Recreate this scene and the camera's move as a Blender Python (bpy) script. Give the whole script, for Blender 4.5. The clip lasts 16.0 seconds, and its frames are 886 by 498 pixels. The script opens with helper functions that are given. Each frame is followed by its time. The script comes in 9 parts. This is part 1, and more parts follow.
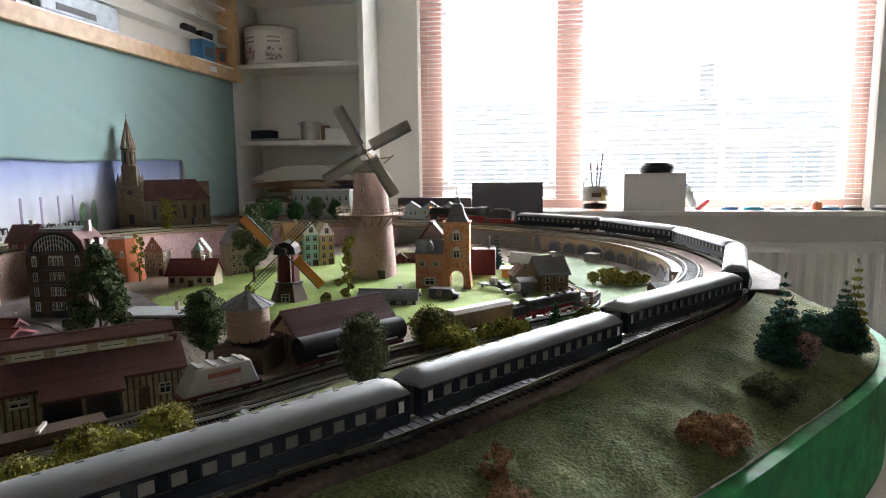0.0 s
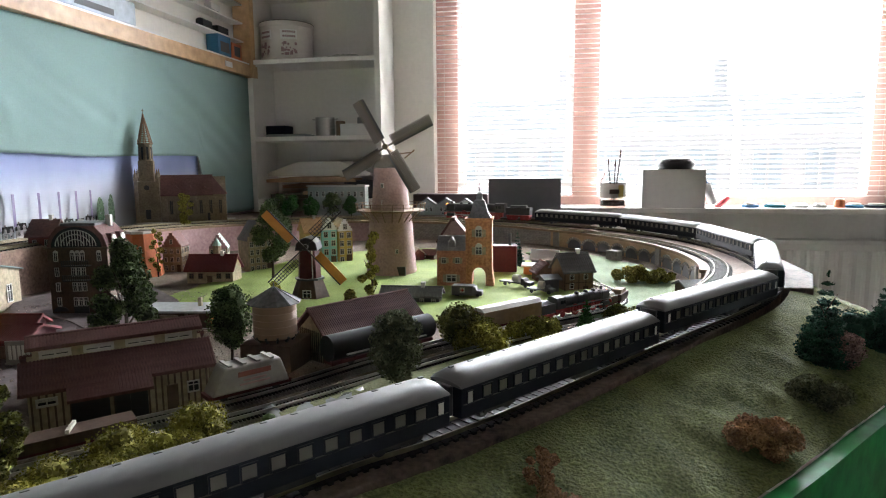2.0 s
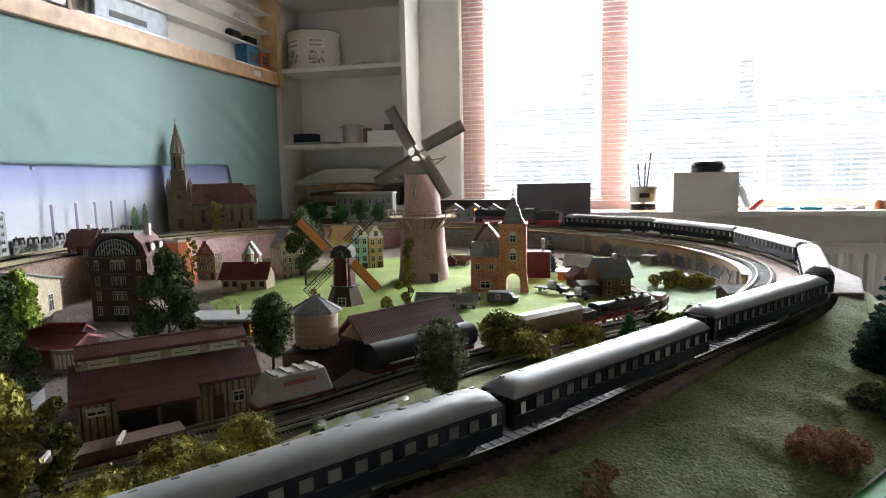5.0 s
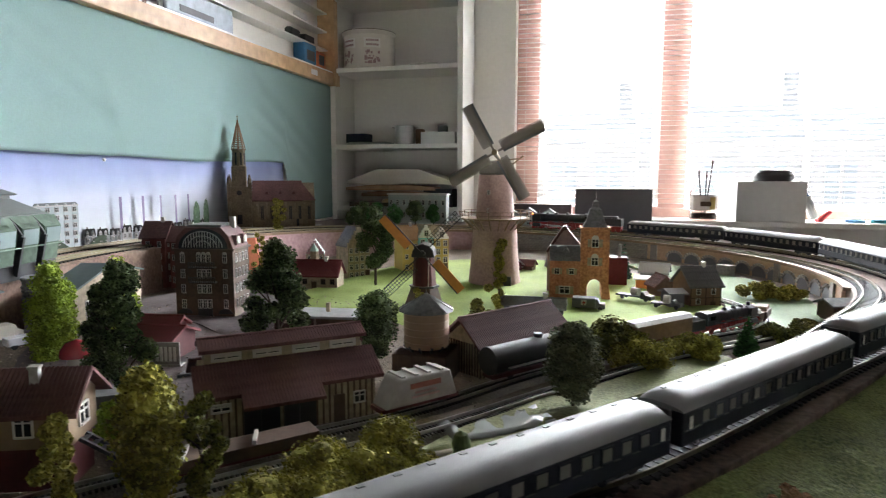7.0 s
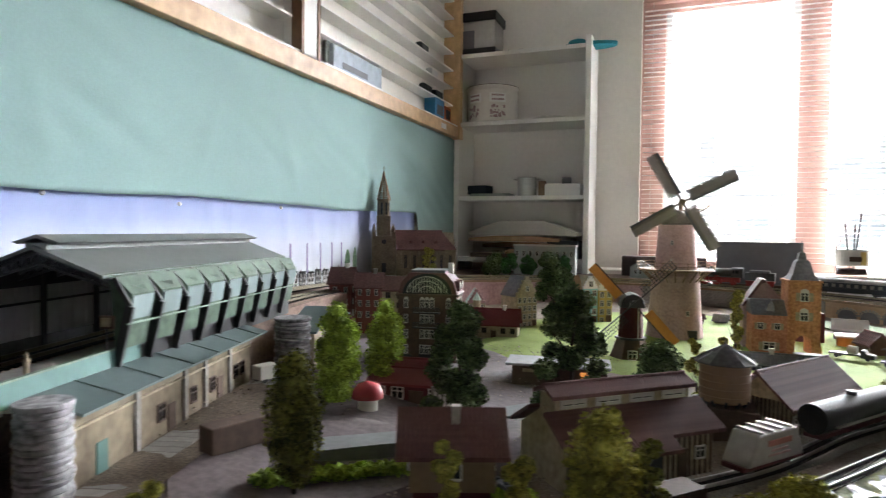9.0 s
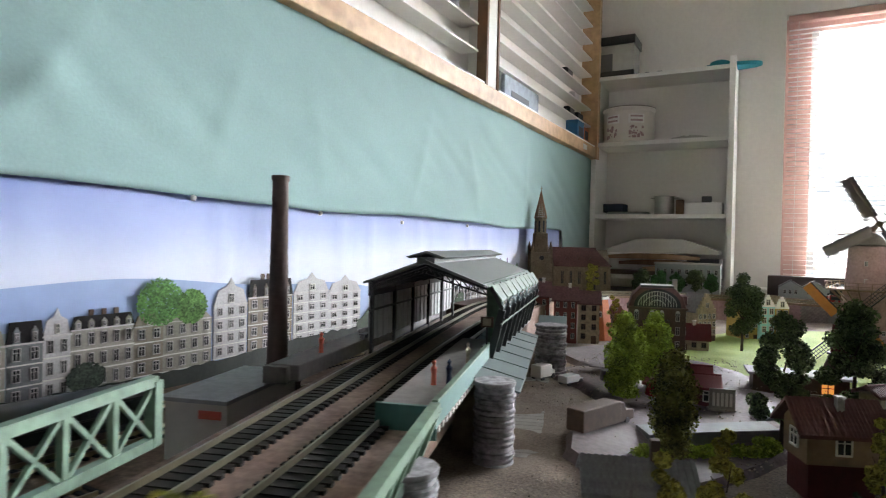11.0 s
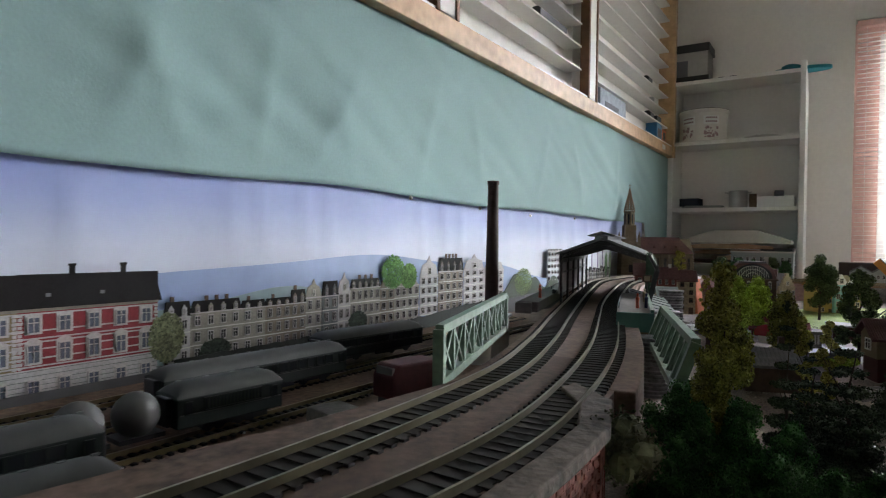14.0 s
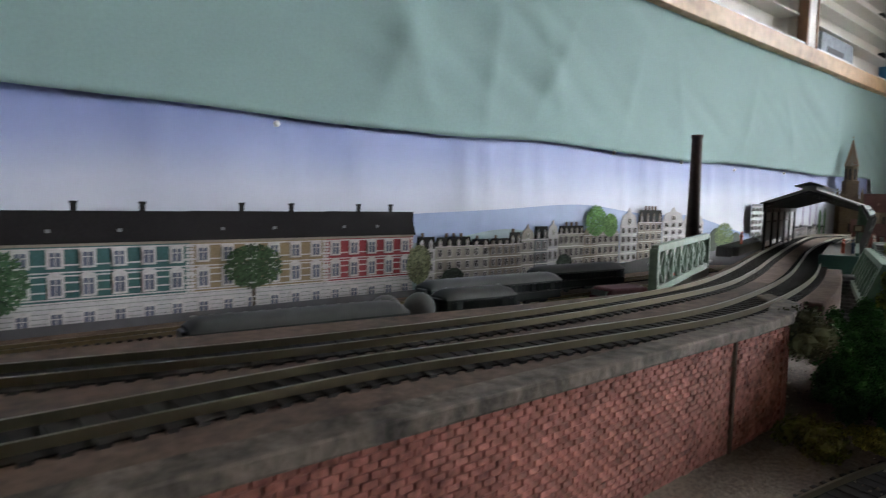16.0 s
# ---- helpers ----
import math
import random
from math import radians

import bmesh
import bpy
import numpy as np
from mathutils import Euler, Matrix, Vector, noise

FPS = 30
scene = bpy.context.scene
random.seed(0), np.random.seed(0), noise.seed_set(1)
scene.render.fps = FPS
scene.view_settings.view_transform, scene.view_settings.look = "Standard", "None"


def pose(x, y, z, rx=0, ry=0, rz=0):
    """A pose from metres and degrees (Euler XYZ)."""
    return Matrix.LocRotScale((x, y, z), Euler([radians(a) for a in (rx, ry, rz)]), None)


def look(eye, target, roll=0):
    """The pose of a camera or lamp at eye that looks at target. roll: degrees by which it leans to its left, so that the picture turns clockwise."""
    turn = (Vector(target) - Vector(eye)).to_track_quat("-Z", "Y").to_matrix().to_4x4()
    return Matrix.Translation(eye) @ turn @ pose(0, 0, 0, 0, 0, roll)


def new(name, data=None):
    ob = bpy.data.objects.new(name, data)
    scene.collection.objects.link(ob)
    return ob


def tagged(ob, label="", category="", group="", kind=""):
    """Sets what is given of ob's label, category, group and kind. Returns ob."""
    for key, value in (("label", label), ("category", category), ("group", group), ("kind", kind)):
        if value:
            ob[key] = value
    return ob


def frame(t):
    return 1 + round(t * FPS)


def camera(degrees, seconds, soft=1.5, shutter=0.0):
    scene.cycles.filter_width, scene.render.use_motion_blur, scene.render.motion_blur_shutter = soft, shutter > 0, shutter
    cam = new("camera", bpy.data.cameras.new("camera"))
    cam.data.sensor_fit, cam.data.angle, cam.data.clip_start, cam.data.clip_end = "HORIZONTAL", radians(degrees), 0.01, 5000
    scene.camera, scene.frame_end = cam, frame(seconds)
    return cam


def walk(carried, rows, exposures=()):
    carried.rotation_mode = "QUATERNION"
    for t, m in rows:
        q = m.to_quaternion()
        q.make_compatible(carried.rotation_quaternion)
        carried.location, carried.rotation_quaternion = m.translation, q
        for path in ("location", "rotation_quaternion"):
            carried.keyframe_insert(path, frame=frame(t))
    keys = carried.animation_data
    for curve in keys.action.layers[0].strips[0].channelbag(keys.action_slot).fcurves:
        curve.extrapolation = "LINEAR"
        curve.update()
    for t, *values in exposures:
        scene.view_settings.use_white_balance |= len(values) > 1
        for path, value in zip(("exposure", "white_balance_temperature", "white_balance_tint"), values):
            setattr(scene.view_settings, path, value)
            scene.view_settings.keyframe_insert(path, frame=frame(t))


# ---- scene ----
cam = camera(71.2, 16.0, soft=1.1, shutter=0.4)
METRES, EYE, TILT, LEAN, TURN = 1.0, 1.1, 0.0, 0.0, 9.7
ROWS = [
    (0.0, 0.0, 0.0, 0.0, -0.08, -7.39, 0.64),
    (0.5, -0.0056, 0.0038, 0.0004, -0.06, -7.43, 0.66),
    (1.0, -0.0145, 0.0086, -0.0003, 0.43, -7.64, 0.46),
    (1.5, -0.02, 0.0137, 0.0002, 0.57, -7.5, 0.29),
    (2.0, -0.0206, 0.015, -0.0027, 0.79, -7.66, 0.52),
    (2.5, -0.0245, 0.0183, -0.0002, 1.29, -7.45, 0.82),
    (3.0, -0.0245, 0.0207, 0.0014, 1.68, -7.32, 0.96),
    (3.5, -0.0272, 0.0244, 0.0023, 2.03, -7.27, 0.94),
    (6.0, -0.0651, 0.0252, -0.0058, 3.46, -7.0, 0.96),
    (6.5, -0.0893, 0.032, -0.0069, 4.14, -6.94, 0.31),
    (7.0, -0.1197, 0.0447, -0.0113, 5.41, -6.57, -0.1),
    (7.5, -0.1571, 0.0557, -0.0109, 6.23, -5.89, -0.04),
    (8.0, -0.2028, 0.0525, -0.0137, 6.85, -4.46, 0.19),
    (8.5, -0.2596, 0.042, -0.0136, 8.73, -2.06, 0.09),
    (9.0, -0.3123, 0.0261, -0.02, 11.31, -1.69, -0.62),
    (9.5, -0.3627, 0.0024, -0.0207, 14.59, -1.47, -1.56),
    (10.0, -0.4128, -0.0331, -0.0193, 17.39, -1.06, -2.32),
    (12.5, -0.5397, -0.2764, -0.0226, 19.09, -0.1, -0.93),
    (13.0, -0.5436, -0.3367, -0.0349, 19.89, -0.15, -1.22),
    (13.5, -0.5506, -0.3757, -0.0375, 21.29, -0.28, -1.12),
    (14.0, -0.5471, -0.4136, -0.0417, 23.17, -0.68, -0.8),
    (14.5, -0.5419, -0.4413, -0.0404, 25.91, -1.52, -0.42),
    (15.0, -0.536, -0.4711, -0.0446, 29.54, -2.09, -0.38),
    (15.5, -0.5266, -0.4997, -0.0515, 34.32, -3.24, -0.75),
    (16.0, -0.5143, -0.5357, -0.0578, 40.16, -4.6, -1.15),
]
walk(cam, [(t, pose(0, 0, EYE, TILT, LEAN, TURN) @ pose(METRES * x, METRES * y, METRES * z, 90 + pitch, roll, yaw)) for t, x, y, z, yaw, pitch, roll in ROWS],
     [(0.0, 0.08), (6.0, 0.12), (8.0, 0.22), (10.0, 0.28), (12.5, 0.0), (13.0, -0.13), (14.0, -0.27), (15.5, -0.3), (16.0, -0.25)])

# world, window light
world = bpy.data.worlds.new("sky")
scene.world = world
world.use_nodes = True
wn = world.node_tree.nodes
sky = wn.new("ShaderNodeTexSky")
sky.sky_type, sky.sun_disc = "NISHITA", False
sky.sun_elevation, sky.sun_rotation = radians(38), radians(25)
world.node_tree.links.new(sky.outputs[0], wn["Background"].inputs[0])
wn["Background"].inputs[1].default_value = 0.15
sun = new("sun", bpy.data.lights.new("sun", "SUN"))
sun.data.energy, sun.data.angle, sun.data.color = 0.8, radians(15), (1.0, 0.96, 0.9)
sun.matrix_world = look((0, 8, 5), (0.3, 1.0, 0.9))
# the bright upper sky outside, above the roofs opposite
lamp = new("sky_light", bpy.data.lights.new("sky_light", "AREA"))
lamp.data.shape, lamp.data.size, lamp.data.size_y = "RECTANGLE", 20.0, 6.4
lamp.data.energy, lamp.data.color = 42000.0, (0.96, 0.98, 1.04)
lamp.matrix_world = look((0.6, 12.6, 5.1), (0.2, 1.6, 1.2))


# ---- materials ----
def ramp(nt, fac, stops):
    r = nt.nodes.new("ShaderNodeValToRGB")
    el = r.color_ramp.elements
    while len(el) < len(stops):
        el.new(0.5)
    for e, (p, c) in zip(el, stops):
        e.position, e.color = p, (*c, 1)
    nt.links.new(fac, r.inputs[0])
    return r.outputs[0]


def mat(name, c, rough=0.7, var=0.25, scale=120.0, bump=0.3, metal=0.0, c2=None, coarse=14.0, dist=0.0006, rnd=0.0, emit=0.0):
    """A surface with fine grain and broad wear, at sizes in metres."""
    m = bpy.data.materials.new(name)
    m.use_nodes = True
    nt = m.node_tree
    b = nt.nodes["Principled BSDF"]
    tc = nt.nodes.new("ShaderNodeTexCoord")
    n1 = nt.nodes.new("ShaderNodeTexNoise")
    n1.inputs["Scale"].default_value, n1.inputs["Detail"].default_value = scale, 5
    n2 = nt.nodes.new("ShaderNodeTexNoise")
    n2.inputs["Scale"].default_value, n2.inputs["Detail"].default_value = coarse, 4
    for n in (n1, n2):
        nt.links.new(tc.outputs["Object"], n.inputs["Vector"])
    dark = tuple(v * (1 - var) for v in c)
    light = tuple(min(1, v * (1 + var)) for v in (c2 or c))
    a = ramp(nt, n1.outputs[0], [(0.3, dark), (0.7, light)])
    w = ramp(nt, n2.outputs[0], [(0.35, tuple(v * (1 - 0.8 * var) for v in c)), (0.65, c2 or c)])
    mix = nt.nodes.new("ShaderNodeMixRGB")
    mix.inputs[0].default_value = 0.5
    nt.links.new(a, mix.inputs[1])
    nt.links.new(w, mix.inputs[2])
    out = mix.outputs[0]
    if rnd:
        oi = nt.nodes.new("ShaderNodeObjectInfo")
        mr = nt.nodes.new("ShaderNodeMapRange")
        mr.inputs[3].default_value, mr.inputs[4].default_value = 1 - rnd, 1 + rnd
        nt.links.new(oi.outputs["Random"], mr.inputs[0])
        hs = nt.nodes.new("ShaderNodeHueSaturation")
        nt.links.new(mr.outputs[0], hs.inputs["Value"])
        nt.links.new(out, hs.inputs["Color"])
        out = hs.outputs[0]
    nt.links.new(out, b.inputs["Base Color"])
    b.inputs["Roughness"].default_value, b.inputs["Metallic"].default_value = rough, metal
    if rough > 0.55 and not metal:
        b.inputs["Specular IOR Level"].default_value = 0.22
    if bump:
        bp = nt.nodes.new("ShaderNodeBump")
        bp.inputs["Strength"].default_value, bp.inputs["Distance"].default_value = bump, dist
        nt.links.new(n1.outputs[0], bp.inputs["Height"])
        nt.links.new(bp.outputs[0], b.inputs["Normal"])
    if emit:
        nt.links.new(out, b.inputs["Emission Color"])
        b.inputs["Emission Strength"].default_value = emit
    return m


def glass(name, c=(0.9, 0.95, 0.95), rough=0.02):
    m = bpy.data.materials.new(name)
    m.use_nodes = True
    b = m.node_tree.nodes["Principled BSDF"]
    b.inputs["Base Color"].default_value = (*c, 1)
    b.inputs["Transmission Weight"].default_value = 1.0
    b.inputs["Roughness"].default_value, b.inputs["IOR"].default_value = rough, 1.3
    return m


def foliage(name, c, c2, tips=0.5):
    m = mat(name, c, 0.85, 0.35, 220.0, 0.0, c2=c2, coarse=45.0)
    nt = m.node_tree
    b = nt.nodes["Principled BSDF"]
    b.inputs["Specular IOR Level"].default_value = 0.15
    geo = nt.nodes.new("ShaderNodeNewGeometry")
    mr = nt.nodes.new("ShaderNodeMapRange")
    mr.inputs[3].default_value, mr.inputs[4].default_value = 1 - tips, 1 + tips
    nt.links.new(geo.outputs["Random Per Island"], mr.inputs[0])
    hs = nt.nodes.new("ShaderNodeHueSaturation")
    nt.links.new(mr.outputs[0], hs.inputs["Value"])
    old = b.inputs["Base Color"].links[0].from_socket
    nt.links.new(old, hs.inputs["Color"])
    nt.links.new(hs.outputs[0], b.inputs["Base Color"])
    return m


# Two tones for unseen walls, picked for how much light they bounce.
M_BACKWALL = mat("pale_bounce_wall", (0.8, 0.785, 0.76), 0.85, 0.08, 90, 0.15, coarse=3)
M_FARBACK = mat("toned_bounce_wall", (0.46, 0.43, 0.39), 0.85, 0.08, 90, 0.15, coarse=3)
M_WALL = mat("white_wall_paint", (0.86, 0.825, 0.77), 0.8, 0.05, 90, 0.15, coarse=3)
M_CEIL = mat("ceiling_paint", (0.87, 0.86, 0.84), 0.85, 0.04, 60, 0.1)
M_FLOOR = mat("beige_carpet", (0.3, 0.27, 0.235), 0.95, 0.3, 300, 0.5)
M_WHITE = mat("white_shelf_laminate", (0.85, 0.83, 0.79), 0.45, 0.05, 80, 0.05, coarse=5)
M_PINE = mat("varnished_pine", (0.5, 0.3, 0.15), 0.45, 0.25, 40, 0.1, c2=(0.62, 0.4, 0.22), coarse=9)
M_DKWOOD = mat("dark_brown_wood", (0.2, 0.1, 0.05), 0.5, 0.3, 60, 0.1)
M_PAPER = mat("pale_green_paper", (0.235, 0.348, 0.333), 0.8, 0.07, 300, 0.25, coarse=4, dist=0.0008)
M_GREENBOARD = mat("green_painted_board", (0.008, 0.13, 0.035), 0.58, 0.45, 60, 0.2, c2=(0.02, 0.2, 0.055), coarse=26)
M_GRASS = mat("grass_scatter", (0.14, 0.195, 0.036), 0.95, 0.4, 500, 0.6, c2=(0.21, 0.27, 0.062), coarse=12, dist=0.001)
M_SLOPE = mat("olive_scatter_slope", (0.065, 0.095, 0.03), 0.95, 0.6, 420, 1.0, c2=(0.14, 0.155, 0.06), coarse=22, dist=0.003)
M_PAVE = mat("maroon_grey_card_paving", (0.062, 0.047, 0.046), 0.75, 0.35, 200, 0.3, c2=(0.105, 0.083, 0.082), coarse=18)
M_CORK = mat("bare_fibreboard", (0.13, 0.085, 0.066), 0.85, 0.4, 220, 0.4, c2=(0.2, 0.135, 0.105), coarse=22)
M_SLEEPER = mat("black_sleeper", (0.016, 0.014, 0.012), 0.75, 0.3, 300, 0.2)
M_BALLAST = mat("grey_ballast", (0.12, 0.11, 0.1), 0.95, 0.45, 700, 0.9, c2=(0.2, 0.18, 0.17), dist=0.001)
M_RAIL = mat("nickel_rail", (0.22, 0.19, 0.125), 0.3, 0.1, 200, 0.05, metal=1.0)
M_BRASS = mat("tarnished_brass_rail", (0.24, 0.19, 0.11), 0.38, 0.2, 200, 0.05, metal=1.0)
M_BRICK = mat("red_brick", (0.18, 0.055, 0.04), 0.85, 0.45, 260, 0.6, c2=(0.27, 0.105, 0.08), coarse=40, rnd=0.3)
M_MORTAR = mat("grey_mortar", (0.15, 0.095, 0.08), 0.9, 0.2, 400, 0.4)
M_STONE = mat("grey_stone", (0.2, 0.185, 0.17), 0.9, 0.25, 260, 0.5, c2=(0.27, 0.25, 0.23), coarse=40, rnd=0.15)
M_PINKWALL = mat("faded_pink_wall", (0.33, 0.2, 0.21), 0.85, 0.2, 150, 0.3, c2=(0.42, 0.28, 0.28), coarse=16)
M_TAN = mat("tan_viaduct_card", (0.36, 0.24, 0.155), 0.85, 0.15, 200, 0.3, c2=(0.42, 0.3, 0.21))
M_BLACK = mat("black_plastic", (0.015, 0.015, 0.017), 0.35, 0.2, 150, 0.1)
M_SOOT = mat("matt_black_loco", (0.02, 0.02, 0.022), 0.45, 0.25, 200, 0.15)
M_RED = mat("red_wheel_paint", (0.28, 0.015, 0.012), 0.45, 0.2, 200, 0.1)
M_BLUE = mat("dark_blue_carriage", (0.01, 0.013, 0.022), 0.58, 0.15, 120, 0.05)
M_DKGREEN = mat("dark_green_carriage", (0.009, 0.014, 0.0115), 0.62, 0.2, 120, 0.05)
M_SILVER = mat("silver_grey_roof", (0.13, 0.13, 0.13), 0.42, 0.06, 120, 0.05, coarse=20)
M_GREYROOF = mat("dull_grey_roof", (0.12, 0.13, 0.125), 0.45, 0.12, 120, 0.1)
M_YARDROOF = mat("dusty_dark_grey_roof", (0.06, 0.062, 0.059), 0.56, 0.15, 120, 0.1)
M_GLASSW = mat("lit_window_film", (0.2, 0.19, 0.17), 0.15, 0.1, 50, 0.0)
M_PANE = mat("dark_window_pane", (0.02, 0.022, 0.025), 0.08, 0.1, 50, 0.0)
M_OFFW = mat("off_white_paint", (0.52, 0.5, 0.45), 0.55, 0.08, 120, 0.1)
M_CREAM = mat("cream_render", (0.27, 0.225, 0.155), 0.8, 0.35, 200, 0.25, c2=(0.38, 0.32, 0.225), coarse=40)
M_ROOFT = mat("maroon_roof_tile", (0.085, 0.036, 0.034), 0.7, 0.25, 300, 0.3, c2=(0.14, 0.07, 0.065), coarse=30)
M_REDROOF = mat("deep_red_roof", (0.13, 0.026, 0.027), 0.6, 0.25, 300, 0.2)
M_SLATE = mat("grey_slate_roof", (0.115, 0.112, 0.115), 0.65, 0.25, 260, 0.3, c2=(0.18, 0.18, 0.185))
M_OCHRE = mat("ochre_sandstone", (0.4, 0.15, 0.075), 0.85, 0.45, 260, 0.5, c2=(0.56, 0.27, 0.14), coarse=60)
M_ORANGE = mat("orange_sails", (0.55, 0.24, 0.06), 0.7, 0.15, 160, 0.2)
M_ORBRICK = mat("orange_brick", (0.48, 0.16, 0.07), 0.8, 0.2, 300, 0.3)
M_SANDST = mat("dark_sandstone", (0.16, 0.125, 0.085), 0.85, 0.3, 240, 0.4, c2=(0.24, 0.19, 0.13), coarse=40)
M_MILL = mat("pinkish_mill_stone", (0.32, 0.215, 0.2), 0.8, 0.2, 260, 0.4, c2=(0.4, 0.27, 0.25), coarse=30)
M_WOOD = mat("weathered_wood", (0.25, 0.17, 0.11), 0.75, 0.3, 160, 0.3)
M_MAROON = mat("maroon_boards", (0.075, 0.016, 0.018), 0.6, 0.25, 200, 0.2)
M_BROWN = mat("brown_boards", (0.085, 0.055, 0.04), 0.7, 0.3, 200, 0.3)
M_TANK = mat("tan_tank_metal", (0.24, 0.15, 0.095), 0.55, 0.15, 120, 0.1)
M_YELLOW = mat("yellow_render", (0.45, 0.34, 0.11), 0.75, 0.12, 200, 0.15)
M_TURQ = mat("turquoise_render", (0.3, 0.6, 0.62), 0.7, 0.12, 200, 0.1)
M_GREENST = mat("pale_green_steel", (0.07, 0.12, 0.078), 0.5, 0.35, 150, 0.15, c2=(0.11, 0.175, 0.118))
M_TEAL = mat("teal_platform_edge", (0.045, 0.12, 0.105), 0.55, 0.15, 150, 0.1)
M_TEALROOF = mat("green_grey_sheet_roof", (0.07, 0.1, 0.096), 0.55, 0.15, 150, 0.15)
M_PLAT = mat("grey_platform", (0.17, 0.155, 0.145), 0.75, 0.25, 200, 0.2)
M_CHIM = mat("dark_chimney", (0.07, 0.045, 0.04), 0.6, 0.25, 200, 0.2)
M_CARDGREY = mat("grey_card", (0.13, 0.13, 0.14), 0.7, 0.08, 90, 0.1)
M_STEEL = mat("brushed_steel", (0.5, 0.48, 0.45), 0.3, 0.1, 200, 0.1, metal=1.0)
M_FRAMERED = mat("red_brown_window_frame", (0.68, 0.43, 0.37), 0.5, 0.1, 90, 0.1)
M_TINW = mat("white_tin_paint", (0.66, 0.62, 0.57), 0.35, 0.08, 60, 0.05)
M_TINP = mat("mauve_tin_print", (0.36, 0.24, 0.25), 0.4, 0.35, 160, 0.0)
M_CARDW = mat("white_card", (0.75, 0.74, 0.72), 0.6, 0.05, 60, 0.05)
M_BLUEB = mat("blue_box_card", (0.05, 0.2, 0.4), 0.5, 0.15, 60, 0.0)
M_ORBOX = mat("orange_box_card", (0.6, 0.17, 0.06), 0.5, 0.15, 60, 0.0)
M_TEALB = mat("teal_fabric", (0.02, 0.2, 0.25), 0.7, 0.2, 150, 0.2)
M_NAVY = mat("dark_navy_cloth", (0.025, 0.035, 0.06), 0.7, 0.2, 150, 0.2)
M_PLY = mat("plywood_offcut", (0.42, 0.27, 0.16), 0.7, 0.25, 60, 0.1)
M_LAMP = mat("orange_headlamp", (1.0, 0.3, 0.06), 0.4, 0.0, 50, 0.0, emit=4.0)
M_WARM = mat("lit_orange_window", (1.0, 0.35, 0.08), 0.5, 0.2, 300, 0.0, emit=0.7)
M_SHIRT = mat("red_figure_paint", (0.5, 0.1, 0.06), 0.6, 0.1, 200, 0.0)
M_FIGB = mat("navy_figure_paint", (0.03, 0.05, 0.1), 0.6, 0.1, 200, 0.0)
M_GLASS = glass("clear_glass")
F_DARK = foliage("dark_green_foliage", (0.04, 0.06, 0.025), (0.09, 0.125, 0.05), 0.7)
F_OLIVE = foliage("olive_foliage", (0.07, 0.075, 0.018), (0.15, 0.15, 0.035), 0.7)
F_POPL = foliage("golden_olive_foliage", (0.11, 0.115, 0.022), (0.22, 0.22, 0.045), 0.6)
F_YELL = foliage("yellow_green_foliage", (0.17, 0.16, 0.028), (0.29, 0.27, 0.06), 0.6)
F_LIME = foliage("lime_green_foliage", (0.19, 0.27, 0.032), (0.3, 0.4, 0.065))
F_GREEN = foliage("mid_green_foliage", (0.025, 0.07, 0.018), (0.05, 0.125, 0.034), 0.55)
F_CONI = foliage("blackish_green_needles", (0.018, 0.027, 0.014), (0.04, 0.055, 0.028), 0.6)
F_BLUE = foliage("blue_green_needles", (0.013, 0.047, 0.03), (0.03, 0.085, 0.055))
F_RUST = foliage("rusty_brown_scrub", (0.2, 0.11, 0.055), (0.32, 0.19, 0.1))
F_GREY = foliage("grey_green_scrub", (0.075, 0.085, 0.045), (0.135, 0.145, 0.08))
F_PINK = foliage("dried_pinkish_scrub", (0.2, 0.13, 0.11), (0.3, 0.2, 0.17))


